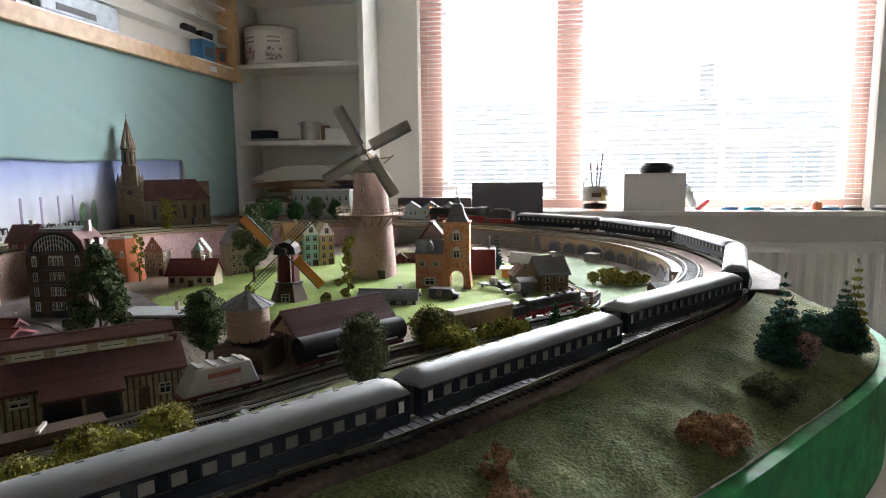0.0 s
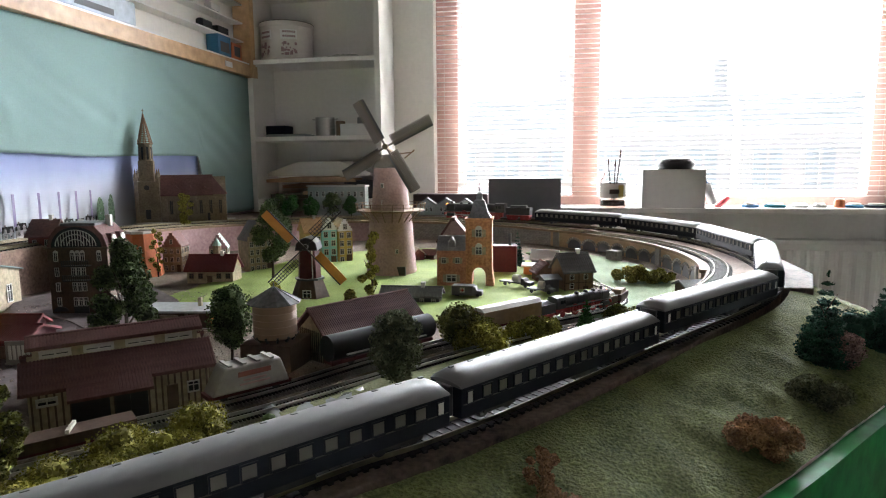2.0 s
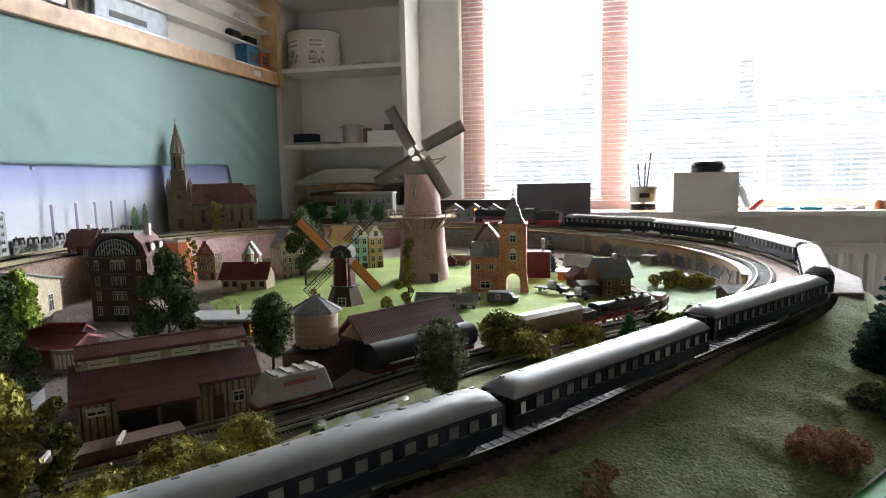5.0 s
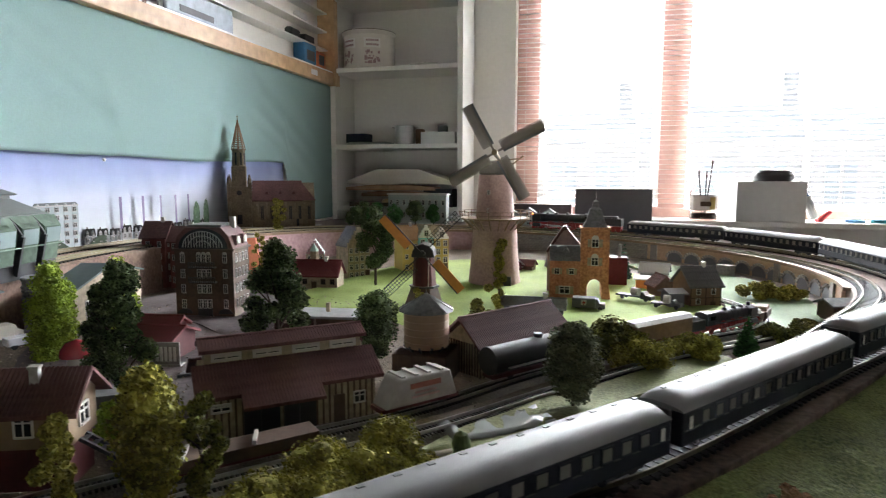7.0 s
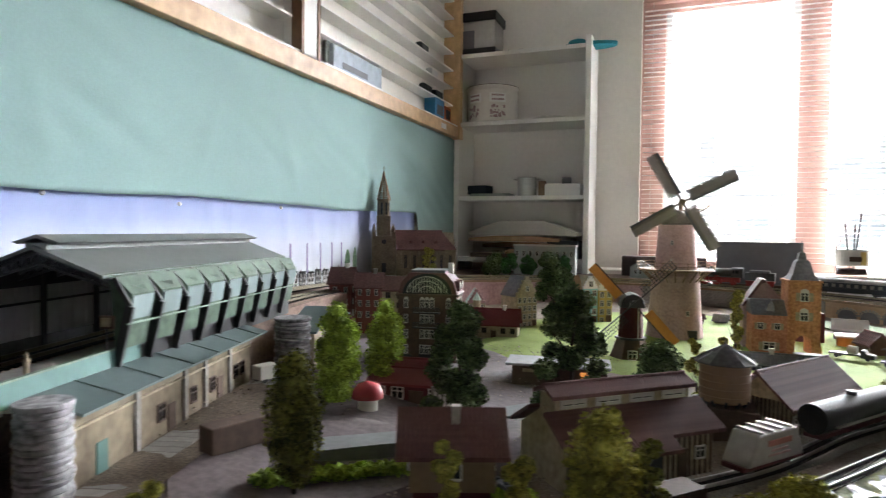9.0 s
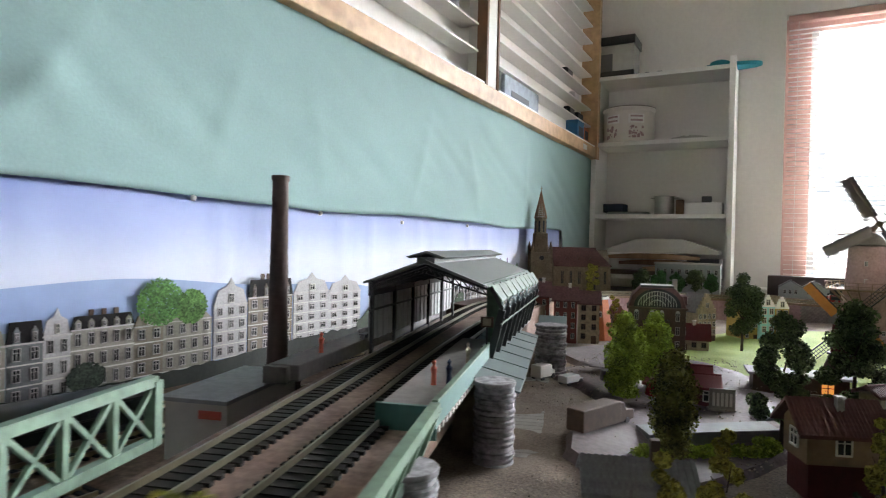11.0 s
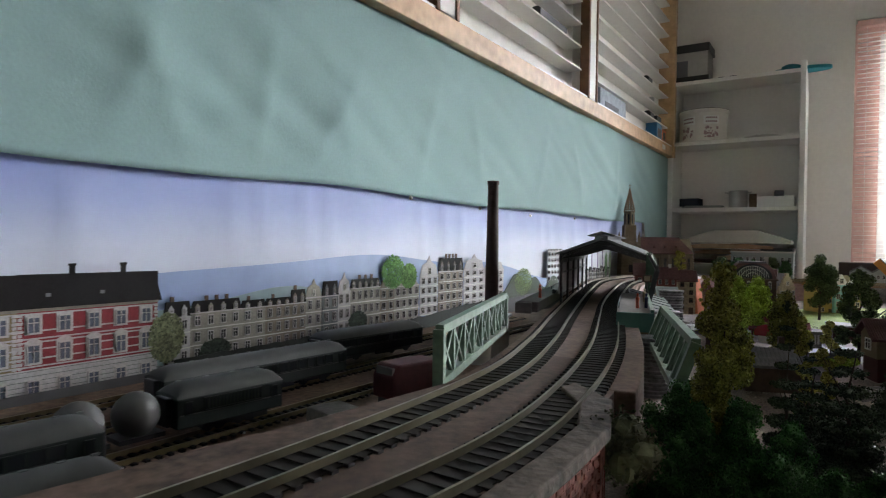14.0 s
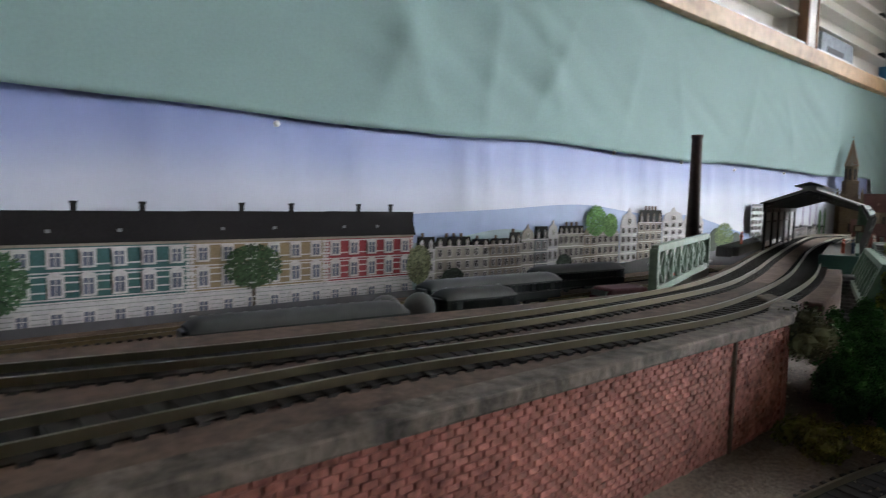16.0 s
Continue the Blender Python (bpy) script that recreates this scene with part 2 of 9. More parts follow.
# ---- builders ----
class Mesh:
    """Collects boxes, prisms and tubes into one bmesh."""

    def __init__(self):
        self.bm = bmesh.new()

    def add(self, verts, faces, m=None):
        vs = [self.bm.verts.new((m @ Vector(v)) if m else v) for v in verts]
        for f in faces:
            try:
                self.bm.faces.new([vs[i] for i in f])
            except ValueError:
                pass
        return self

    def box(self, c, s, m=None, rz=0.0):
        x, y, z = (v / 2 for v in s)
        t = Matrix.Translation(c) @ Matrix.Rotation(radians(rz), 4, "Z")
        t = m @ t if m else t
        v = [(a * x, b * y, d * z) for d in (-1, 1) for b in (-1, 1) for a in (-1, 1)]
        return self.add(v, [(0, 2, 3, 1), (4, 5, 7, 6), (0, 1, 5, 4), (2, 6, 7, 3), (0, 4, 6, 2), (1, 3, 7, 5)], t)

    def span(self, p, q, w, h=None):
        """A bar of section w by h from p to q."""
        p, q = Vector(p), Vector(q)
        d = q - p
        t = Matrix.Translation((p + q) / 2) @ d.to_track_quat("Z", "Y").to_matrix().to_4x4()
        return self.box((0, 0, 0), (w, h or w, d.length), t)

    def tube(self, p, q, r1, r2=None, n=16):
        p, q = Vector(p), Vector(q)
        d = q - p
        r2 = r1 if r2 is None else r2
        t = Matrix.Translation(p) @ d.to_track_quat("Z", "Y").to_matrix().to_4x4()
        ring = [(math.cos(2 * math.pi * i / n), math.sin(2 * math.pi * i / n)) for i in range(n)]
        v = [(r1 * a, r1 * b, 0) for a, b in ring] + [(max(r2, 1e-5) * a, max(r2, 1e-5) * b, d.length) for a, b in ring]
        f = [(i, (i + 1) % n, n + (i + 1) % n, n + i) for i in range(n)]
        f += [tuple(reversed(range(n))), tuple(range(n, 2 * n))]
        return self.add(v, f, t)

    def lathe(self, prof, n=24, c=(0, 0, 0), sweep=360):
        """Profile of (r, z) turned about z."""
        full = sweep == 360
        k = n if full else n + 1
        v, f = [], []
        for r, z in prof:
            for i in range(k):
                a = radians(sweep) * i / n
                v.append((c[0] + max(r, 1e-5) * math.cos(a), c[1] + max(r, 1e-5) * math.sin(a), c[2] + z))
        for j in range(len(prof) - 1):
            for i in range(n):
                i2 = (i + 1) % k
                f.append((j * k + i, j * k + i2, (j + 1) * k + i2, (j + 1) * k + i))
        return self.add(v, f)

    def prism(self, poly, a, b, axis="y"):
        """A polygon in x,z drawn along y (or y,z along x, or x,y along z)."""
        def at(p, d):
            return {"y": (p[0], d, p[1]), "x": (d, p[0], p[1]), "z": (p[0], p[1], d)}[axis]
        n = len(poly)
        v = [at(p, a) for p in poly] + [at(p, b) for p in poly]
        f = [(i, (i + 1) % n, n + (i + 1) % n, n + i) for i in range(n)]
        f += [tuple(reversed(range(n))), tuple(range(n, 2 * n))]
        return self.add(v, f)


def part(name, m, material, parent=None, label="", smooth=False, bevel=0.0):
    bm = m.bm if isinstance(m, Mesh) else m
    bmesh.ops.recalc_face_normals(bm, faces=bm.faces)
    me = bpy.data.meshes.new(name)
    bm.to_mesh(me)
    bm.free()
    return part_from(name, me, material, parent, label, smooth, bevel)


def part_from(name, me, material, parent=None, label="", smooth=False, bevel=0.0):
    if not me.materials:
        me.materials.append(material)
    if smooth:
        me.polygons.foreach_set("use_smooth", [True] * len(me.polygons))
        me.set_sharp_from_angle(angle=radians(40))
    ob = new(name, me)
    if parent:
        ob.parent = parent
    if label:
        ob["label"] = label
    if bevel:
        bv = ob.modifiers.new("bevel", "BEVEL")
        bv.width, bv.segments, bv.limit_method = bevel, 2, "ANGLE"
    return ob


def thing(name, at, rz, label, category, group="", kind=""):
    e = new(name)
    e.empty_display_size = 0.01
    e.matrix_world = pose(*at, 0, 0, rz)
    return tagged(e, label, category, group, kind)


def structure(name, m, material, label, smooth=False, bevel=0.0):
    return tagged(part(name, m, material, None, "", smooth, bevel), label, "", "", "structure")


def spline(pts, step=0.004):
    """Points of a smooth curve through pts, evenly spaced."""
    p = [Vector(a) for a in pts]
    p = [2 * p[0] - p[1]] + p + [2 * p[-1] - p[-2]]
    fine = []
    for i in range(1, len(p) - 2):
        for k in range(40):
            t = k / 40
            a, b, c, d = p[i - 1:i + 3]
            fine.append(0.5 * (2 * b + (c - a) * t + (2 * a - 5 * b + 4 * c - d) * t * t + (3 * b - a - 3 * c + d) * t ** 3))
    fine.append(p[-2])
    out, need = [fine[0]], step
    for a, b in zip(fine, fine[1:]):
        l = (b - a).length
        while l >= need:
            a = a + (b - a) * (need / l)
            out.append(a)
            l = (b - a).length
            need = step
        need -= l
    return out


def ribbon(m, pts, offs, zs):
    """A strip of cross section (offs, zs) swept along pts, across the level normal."""
    k = len(offs)
    v, f = [], []
    for i, p in enumerate(pts):
        d = (pts[min(i + 1, len(pts) - 1)] - pts[max(i - 1, 0)])
        d.z = 0
        d.normalize()
        nrm = Vector((d.y, -d.x, 0))
        for o, z in zip(offs, zs):
            q = p + nrm * o
            v.append((q.x, q.y, p.z + z))
    for i in range(len(pts) - 1):
        for j in range(k):
            j2 = (j + 1) % k
            f.append((i * k + j, i * k + j2, (i + 1) * k + j2, (i + 1) * k + j))
    f += [tuple(range(k)), tuple(range((len(pts) - 1) * k, len(pts) * k))]
    return m.add(v, f)


def smoothstep(a, b, x):
    t = min(1.0, max(0.0, (x - a) / (b - a)))
    return t * t * (3 - 2 * t)


def ground_z(x, y):
    near = smoothstep(0.6, 0.45, y)
    return 0.916 - 0.013 * smoothstep(0.6, 1.0, y) + 0.012 * smoothstep(-0.5, -0.6, x) * near - 0.02 * smoothstep(-0.735, -0.765, x) * near


# ---- the room ----
structure("floor", Mesh().box((0.6, 0, -0.02), (3.6, 4.6, 0.04)), M_FLOOR, "beige carpeted floor of the hobby room")
structure("ceiling", Mesh().box((0.6, 0, 2.52), (3.6, 4.8, 0.04)), M_CEIL, "plain white painted ceiling")
structure("wall_west", Mesh().box((-1.14, 0, 1.25), (0.1, 4.8, 2.5)), M_WALL, "white painted wall behind the backdrop")
# East and south walls are out of view; added to steer bounce light.
structure("wall_east", Mesh().box((2.35, 0, 1.25), (0.1, 4.6, 2.5)), M_BACKWALL, "unseen plain wall, pale to bounce window light")
structure("wall_south", Mesh().box((0.6, -2.25, 1.25), (3.4, 0.1, 2.5)), M_FARBACK, "unseen plain wall, toned down to limit bounce light")
WX0, WX1, WZ0, WZ1, WY = -0.445, 0.99, 0.962, 1.86, 2.13
wall = Mesh()
wall.box(((-1.09 + WX0) / 2, WY + 0.1, 1.25), (WX0 + 1.09, 0.2, 2.5))
wall.box(((WX1 + 2.3) / 2, WY + 0.1, 1.25), (2.3 - WX1, 0.2, 2.5))
wall.box(((WX0 + WX1) / 2, WY + 0.1, WZ0 / 2), (WX1 - WX0, 0.2, WZ0))
wall.box(((WX0 + WX1) / 2, WY + 0.1, (WZ1 + 2.5) / 2), (WX1 - WX0, 0.2, 2.5 - WZ1))
structure("wall_north", wall, M_WALL, "white painted window wall")

win = thing("window_1", (0, 0, 0), 0, "wide red-brown framed window behind a white venetian blind", "window", kind="structure")
fr = Mesh()
for a, b in ((WX0, WX0 + 0.075), (0.024, 0.109), (WX1 - 0.055, WX1)):
    fr.box(((a + b) / 2, 2.21, (WZ0 + WZ1) / 2), (b - a, 0.06, WZ1 - WZ0))
for z0, z1 in ((WZ0, WZ0 + 0.035), (WZ1 - 0.05, WZ1)):
    fr.box(((WX0 + WX1) / 2, 2.208, (z0 + z1) / 2), (WX1 - WX0, 0.056, z1 - z0))
part("window_frame", fr, M_FRAMERED, win, "red-brown painted timber frame", bevel=0.003)
sash = Mesh()
for x0, x1 in ((WX0 + 0.075, 0.024),):
    for a, b in ((x0, x0 + 0.022), (x1 - 0.022, x1)):
        sash.box(((a + b) / 2, 2.2, 1.43), (b - a, 0.04, 0.8))
    for z in (1.03, 1.815):
        sash.box(((x0 + x1) / 2, 2.2, z), (x1 - x0, 0.038, 0.022))
part("sash", sash, M_CARDW, win, "white opening sash", bevel=0.002)
for x0, x1 in ((WX0 + 0.09, 0.01), (0.11, WX1 - 0.055)):
    p = part("pane", Mesh().box(((x0 + x1) / 2, 2.225, 1.42), (x1 - x0, 0.004, 0.86)), M_GLASS, win)
    p.visible_shadow = False
structure("window_sill", Mesh().box((0.72, 2.075, WZ0 - 0.009), (3.1, 0.13, 0.018)), M_WHITE, "long white window sill board", bevel=0.003)
structure("trim", Mesh().box((0.72, 2.12, 0.90), (3.1, 0.02, 0.08)), M_WHITE, "white boxing under the sill")

M_SLAT = mat("thin_white_slat", (0.85, 0.83, 0.8), 0.5, 0.05, 60, 0.0)
snt = M_SLAT.node_tree
tl, mx = snt.nodes.new("ShaderNodeBsdfTranslucent"), snt.nodes.new("ShaderNodeMixShader")
tl.inputs[0].default_value, mx.inputs[0].default_value = (0.9, 0.87, 0.84, 1), 0.3
snt.links.new(snt.nodes["Principled BSDF"].outputs[0], mx.inputs[1])
snt.links.new(tl.outputs[0], mx.inputs[2])
snt.links.new(mx.outputs[0], snt.nodes["Material Output"].inputs[0])
blind = thing("venetian_blind", (0, 2.15, 0), 0, "white venetian blind hanging in the window with open slats", "blind")
part("headrail", Mesh().box(((WX0 + WX1) / 2, 0, WZ1 - 0.012), (WX1 - WX0 - 0.01, 0.03, 0.022)), M_FRAMERED, blind, "red-brown headrail", bevel=0.002)
sl = Mesh()
sl.prism([(-0.0085, 0.0), (0.0, 0.0013), (0.0085, 0.0), (0.0, 0.0006)], WX0 + 0.008, WX1 - 0.008, "x")
slat = part("slat", sl, M_SLAT, blind)
slat.location.z = WZ0 + 0.03
for i in range(1, 54):
    s = slat.copy()
    scene.collection.objects.link(s)
    s.location.z = WZ0 + 0.03 + i * 0.0155
for x in (-0.41, -0.05, 0.15, 0.55, 0.95):
    part("cord", Mesh().tube((x, -0.008, WZ0 + 0.03), (x, -0.008, WZ1 - 0.02), 0.0006, n=6), M_CARDW, blind)

# bright overcast distance outside, with pale roofs that glow in place of daylight
bd = bpy.data.materials.new("overcast_distance")
bd.use_nodes = True
nt = bd.node_tree
em = nt.nodes.new("ShaderNodeEmission")
em.inputs[0].default_value, em.inputs[1].default_value = (0.97, 0.99, 1.0, 1), 1.5
nt.links.new(em.outputs[0], nt.nodes["Material Output"].inputs[0])
structure("backdrop", Mesh().box((0, 14, 4), (40, 0.1, 24)), bd, "bright overcast sky outside the window")
# Emission on walls, roofs and panes stands in for bright daylight on them.
M_FARWALL = mat("glowing_far_render", (0.82, 0.78, 0.76), 0.9, 0.08, 3, 0.0, emit=0.42)
M_FARROOF = mat("glowing_far_roof", (0.8, 0.78, 0.78), 0.9, 0.12, 3, 0.0, emit=0.36)
M_FARPANE = mat("glowing_far_pane", (0.7, 0.73, 0.75), 0.3, 0.1, 3, 0.0, emit=0.36)
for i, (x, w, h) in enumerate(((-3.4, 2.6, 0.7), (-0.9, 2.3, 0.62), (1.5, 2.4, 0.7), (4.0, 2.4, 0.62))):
    h_ob = thing("far_house", (x, 11.0, -1.85), 0, "pale terraced house outside the window, glowing to imitate daylight", "house", "houses outside the window")
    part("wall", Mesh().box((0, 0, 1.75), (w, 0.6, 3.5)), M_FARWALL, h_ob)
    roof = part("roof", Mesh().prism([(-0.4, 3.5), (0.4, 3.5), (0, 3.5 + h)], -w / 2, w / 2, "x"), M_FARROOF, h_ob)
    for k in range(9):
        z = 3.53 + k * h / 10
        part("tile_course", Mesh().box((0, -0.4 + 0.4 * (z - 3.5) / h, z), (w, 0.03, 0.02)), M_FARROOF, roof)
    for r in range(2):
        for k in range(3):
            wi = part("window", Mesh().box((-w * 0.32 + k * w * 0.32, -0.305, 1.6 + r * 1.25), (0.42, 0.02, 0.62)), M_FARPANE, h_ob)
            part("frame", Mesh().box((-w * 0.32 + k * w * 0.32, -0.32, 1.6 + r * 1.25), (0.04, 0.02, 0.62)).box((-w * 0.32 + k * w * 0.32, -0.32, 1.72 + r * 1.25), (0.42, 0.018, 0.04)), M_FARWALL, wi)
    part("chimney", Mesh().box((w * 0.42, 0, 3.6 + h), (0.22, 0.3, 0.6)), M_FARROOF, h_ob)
structure("ground", Mesh().box((0, 30, -1.55), (200, 55, 0.1)), M_PAVE, "grey paved ground outside below the window")

rad = thing("radiator", (1.05, 2.07, 0.3), 0, "white ribbed panel radiator under the window sill", "radiator")
rm = Mesh().box((0, 0.0, 0.275), (1.45, 0.02, 0.55))
part("panel", rm, M_WHITE, rad, bevel=0.0015)
rib = part("rib", Mesh().prism([(-0.016, -0.0095), (-0.007, -0.018), (0.007, -0.018), (0.016, -0.0095)], 0.03, 0.53, "z"), M_WHITE, rad)
rib.location.x = -0.69
for i in range(1, 36):
    o = rib.copy()
    scene.collection.objects.link(o)
    o.location.x = -0.69 + i * 0.0395
part("top_grille", Mesh().box((0, 0.012, 0.556), (1.46, 0.05, 0.012)), M_WHITE, rad, bevel=0.002)

# white shelf unit in the corner
shelf = thing("shelf_unit", (-0.81, 2.045, 0.0), 0, "white laminate shelf unit holding tins and boxes in the corner", "shelf unit")
part("side_panel", Mesh().box((0.217, 0, 0.85), (0.018, 0.17, 1.7)), M_WHITE, shelf, bevel=0.001)
part("side_panel", Mesh().box((-0.22, 0.0, 0.85), (0.018, 0.166, 1.7)), M_WHITE, shelf, bevel=0.001)
for z in (1.668, 1.440, 1.191, 0.985, 0.6, 0.25):
    part("shelf", Mesh().box((-0.001, 0, z), (0.417, 0.168, 0.014)), M_WHITE, shelf, bevel=0.001)
part("back_panel", Mesh().box((0, 0.078, 0.85), (0.42, 0.006, 1.66)), M_WHITE, shelf)

# display case along the wall, above the paper
case = thing("display_case", (-1.09, 0, 0), 0, "pine framed wall case with many thin white shelves", "display case")
part("back_panel", Mesh().box((0.004, 0.55, 1.9), (0.006, 2.9, 1.0)), M_WALL, case)
part("bottom_rail", Mesh().box((0.045, 0.55, 1.411), (0.05, 2.9, 0.038)), M_PINE, case, "knotty varnished pine rail", bevel=0.002)
for y in (-0.35, 0.36, 1.06):
    part("post", Mesh().box((0.044, y, 1.92), (0.046, 0.05, 0.98)), M_WHITE, case)
    for d in (-0.03, 0.03):
        part("post_trim", Mesh().box((0.058, y + d, 1.92), (0.024, 0.009, 0.98)), M_DKWOOD, case, "thin brown edge strip")
part("corner_post", Mesh().box((0.045, 1.963, 1.9), (0.06, 0.03, 1.02)), M_PINE, case, "brown corner post", bevel=0.002)
part("ledge", Mesh().box((0.045, 0.55, 1.4325), (0.044, 2.8, 0.005)), M_WHITE, case)
for y0, y1 in ((-0.9, -0.39), (-0.31, 0.32), (0.40, 1.02), (1.10, 1.945)):
    for k in range(11):
        part("shelf", Mesh().box((0.03, (y0 + y1) / 2, 1.502 + k * 0.058), (0.044, y1 - y0, 0.0045)), M_WHITE, case)

# creased green paper
pm = Mesh()
NY, NZ = 300, 36
FOLDS = ((-0.2, 0.1, 0.02, 0.009), (-0.1, -0.12, 0.03, 0.012), (-0.02, 0.04, 0.014, 0.009), (0.06, 0.16, 0.022, 0.01), (0.16, -0.1, 0.03, 0.007), (0.3, 0.08, 0.02, 0.008), (0.52, -0.06, 0.025, 0.006), (0.75, 0.1, 0.03, 0.008), (1.05, -0.1, 0.02, 0.007), (1.3, 0.05, 0.02, 0.008))
vv, ff = [], []
for j in range(NZ + 1):
    for i in range(NY + 1):
        y = -0.95 + 2.92 * i / NY
        f = j / NZ
        zb = 1.128 - 0.17 * smoothstep(1.645, 1.69, y) + 0.004 * noise.noise((y * 5, 0, 3)) + 0.003 * math.sin(y * 9)
        z = zb + (1.394 - zb) * f
        loose = (1 - f) ** 1.2
        fold = 0.0
        for fy, lean, w, amp in FOLDS:
            u = (y - fy - lean * f) / w
            fold += amp * math.exp(-abs(u)) * (0.35 + 0.65 * loose) * smoothstep(0.95, 0.5, f)
        crease = 0.007 * noise.noise((y * 4.5, z * 6, 1.7)) + 0.006 * abs(noise.noise((y * 9 + z * 16, z * 5, 9)))
        hang = 0.004 + 0.3 * loose * (1 - loose) * 0.03
        vv.append((-1.0435 + hang * 0.6 + max(-0.001, (crease * 0.8 + fold) * (0.04 + min(1.0, f * 3)) * 0.8), y, z))
for j in range(NZ):
    for i in range(NY):
        a = j * (NY + 1) + i
        ff.append((a, a + 1, a + NY + 2, a + NY + 1))
pm.add(vv, ff)
green = part("hanging_paper", pm, M_PAPER, None, smooth=True)
tagged(green, "creased pale green paper sheet hung on the wall", "paper sheet")
so = green.modifiers.new("solid", "SOLIDIFY")
so.thickness = 0.0008

# ---- layout: baseboard, decks, slope ----
OUT = [(-0.515, -0.75, 0.914), (-0.508, -0.4, 0.915), (-0.47, -0.2, 0.916), (-0.37, 0.02, 0.917), (-0.25, 0.205, 0.92), (-0.156, 0.329, 0.921), (-0.106, 0.38, 0.922), (-0.045, 0.458, 0.9225),
       (0.06, 0.595, 0.927), (0.165, 0.72, 0.933), (0.225, 0.81, 0.937), (0.268, 0.92, 0.94), (0.286, 1.05, 0.94), (0.275, 1.2, 0.94),
       (0.23, 1.35, 0.94), (0.145, 1.49, 0.94), (0.02, 1.605, 0.941), (-0.14, 1.69, 0.944), (-0.34, 1.725, 0.948), (-0.55, 1.67, 0.954),
       (-0.74, 1.54, 0.96), (-0.87, 1.36, 0.966), (-0.925, 1.15, 0.972), (-0.92, 0.95, 0.976), (-0.885, 0.72, 0.98), (-0.815, 0.45, 0.98),
       (-0.757, 0.25, 0.98), (-0.712, 0.1, 0.98), (-0.663, -0.06, 0.98), (-0.633, -0.19, 0.98), (-0.625, -0.35, 0.98), (-0.635, -0.49, 0.98),
       (-0.66, -0.62, 0.98), (-0.69, -0.76, 0.98)]
INN = [(-0.285, 0.225, 0.92), (-0.19, 0.35, 0.921), (-0.14, 0.4, 0.922), (-0.077, 0.475, 0.9225), (0.02, 0.61, 0.927),
       (0.113, 0.757, 0.933), (0.17, 0.85, 0.937), (0.207, 0.94, 0.94), (0.227, 1.05, 0.94), (0.215, 1.17, 0.94), (0.17, 1.3, 0.94), (0.09, 1.42, 0.94), (-0.02, 1.53, 0.941),
       (-0.16, 1.61, 0.944), (-0.34, 1.64, 0.948), (-0.52, 1.59, 0.954), (-0.685, 1.475, 0.96), (-0.8, 1.32, 0.966), (-0.85, 1.15, 0.972),
       (-0.85, 0.96, 0.976), (-0.822, 0.72, 0.98), (-0.764, 0.46, 0.98), (-0.714, 0.27, 0.98), (-0.668, 0.12, 0.98), (-0.617, -0.05, 0.98),
       (-0.586, -0.19, 0.98), (-0.574, -0.3, 0.98), (-0.585, -0.42, 0.98), (-0.595, -0.5, 0.98), (-0.594, -0.6, 0.98), (-0.59, -0.76, 0.98)]
outer, inner = spline(OUT), spline(INN)


def inside(poly, x, y):
    hit = False
    for (a, b), (c, d) in zip(poly, poly[1:] + poly[:1]):
        if (b > y) != (d > y) and x < a + (y - b) / (d - b) * (c - a):
            hit = not hit
    return hit


EDGE = [(p[0], p[1]) for p in OUT[1:18]] + [(-0.3, 1.9), (-1.045, 1.95), (-1.045, -0.78), (-0.5, -0.78)]
gm = Mesh()
idx, vv, ff = {}, [], []
ST = 0.0125
for i in range(int(1.4 / ST)):
    for j in range(int(2.75 / ST)):
        x, y = -1.045 + i * ST, -0.78 + j * ST
        if not inside(EDGE, x + ST / 2, y + ST / 2):
            continue
        q = []
        for a, b in ((i, j), (i + 1, j), (i + 1, j + 1), (i, j + 1)):
            if (a, b) not in idx:
                X, Y = -1.045 + a * ST, -0.78 + b * ST
                idx[a, b] = len(vv)
                vv.append((X, Y, ground_z(X, Y) + 0.0025 * noise.noise((X * 14, Y * 14, 0)) + 0.001 * noise.noise((X * 60, Y * 60, 4))))
            q.append(idx[a, b])
        ff.append(q)
gm.add(vv, ff)
# meadow, gravel yard and mossy ground in one mixed surface
M_GROUND = mat("yard_gravel_ground", (0.1, 0.076, 0.056), 0.95, 0.45, 500, 0.9, c2=(0.175, 0.138, 0.105), coarse=25, dist=0.0012)
structure("baseboard", gm, M_GROUND, "gravel covered baseboard of the model railway layout", smooth=True)
tb = Mesh().prism(EDGE, 0.86, 0.889, "z")
structure("table_board", tb, M_PLY, "thick board under the layout")


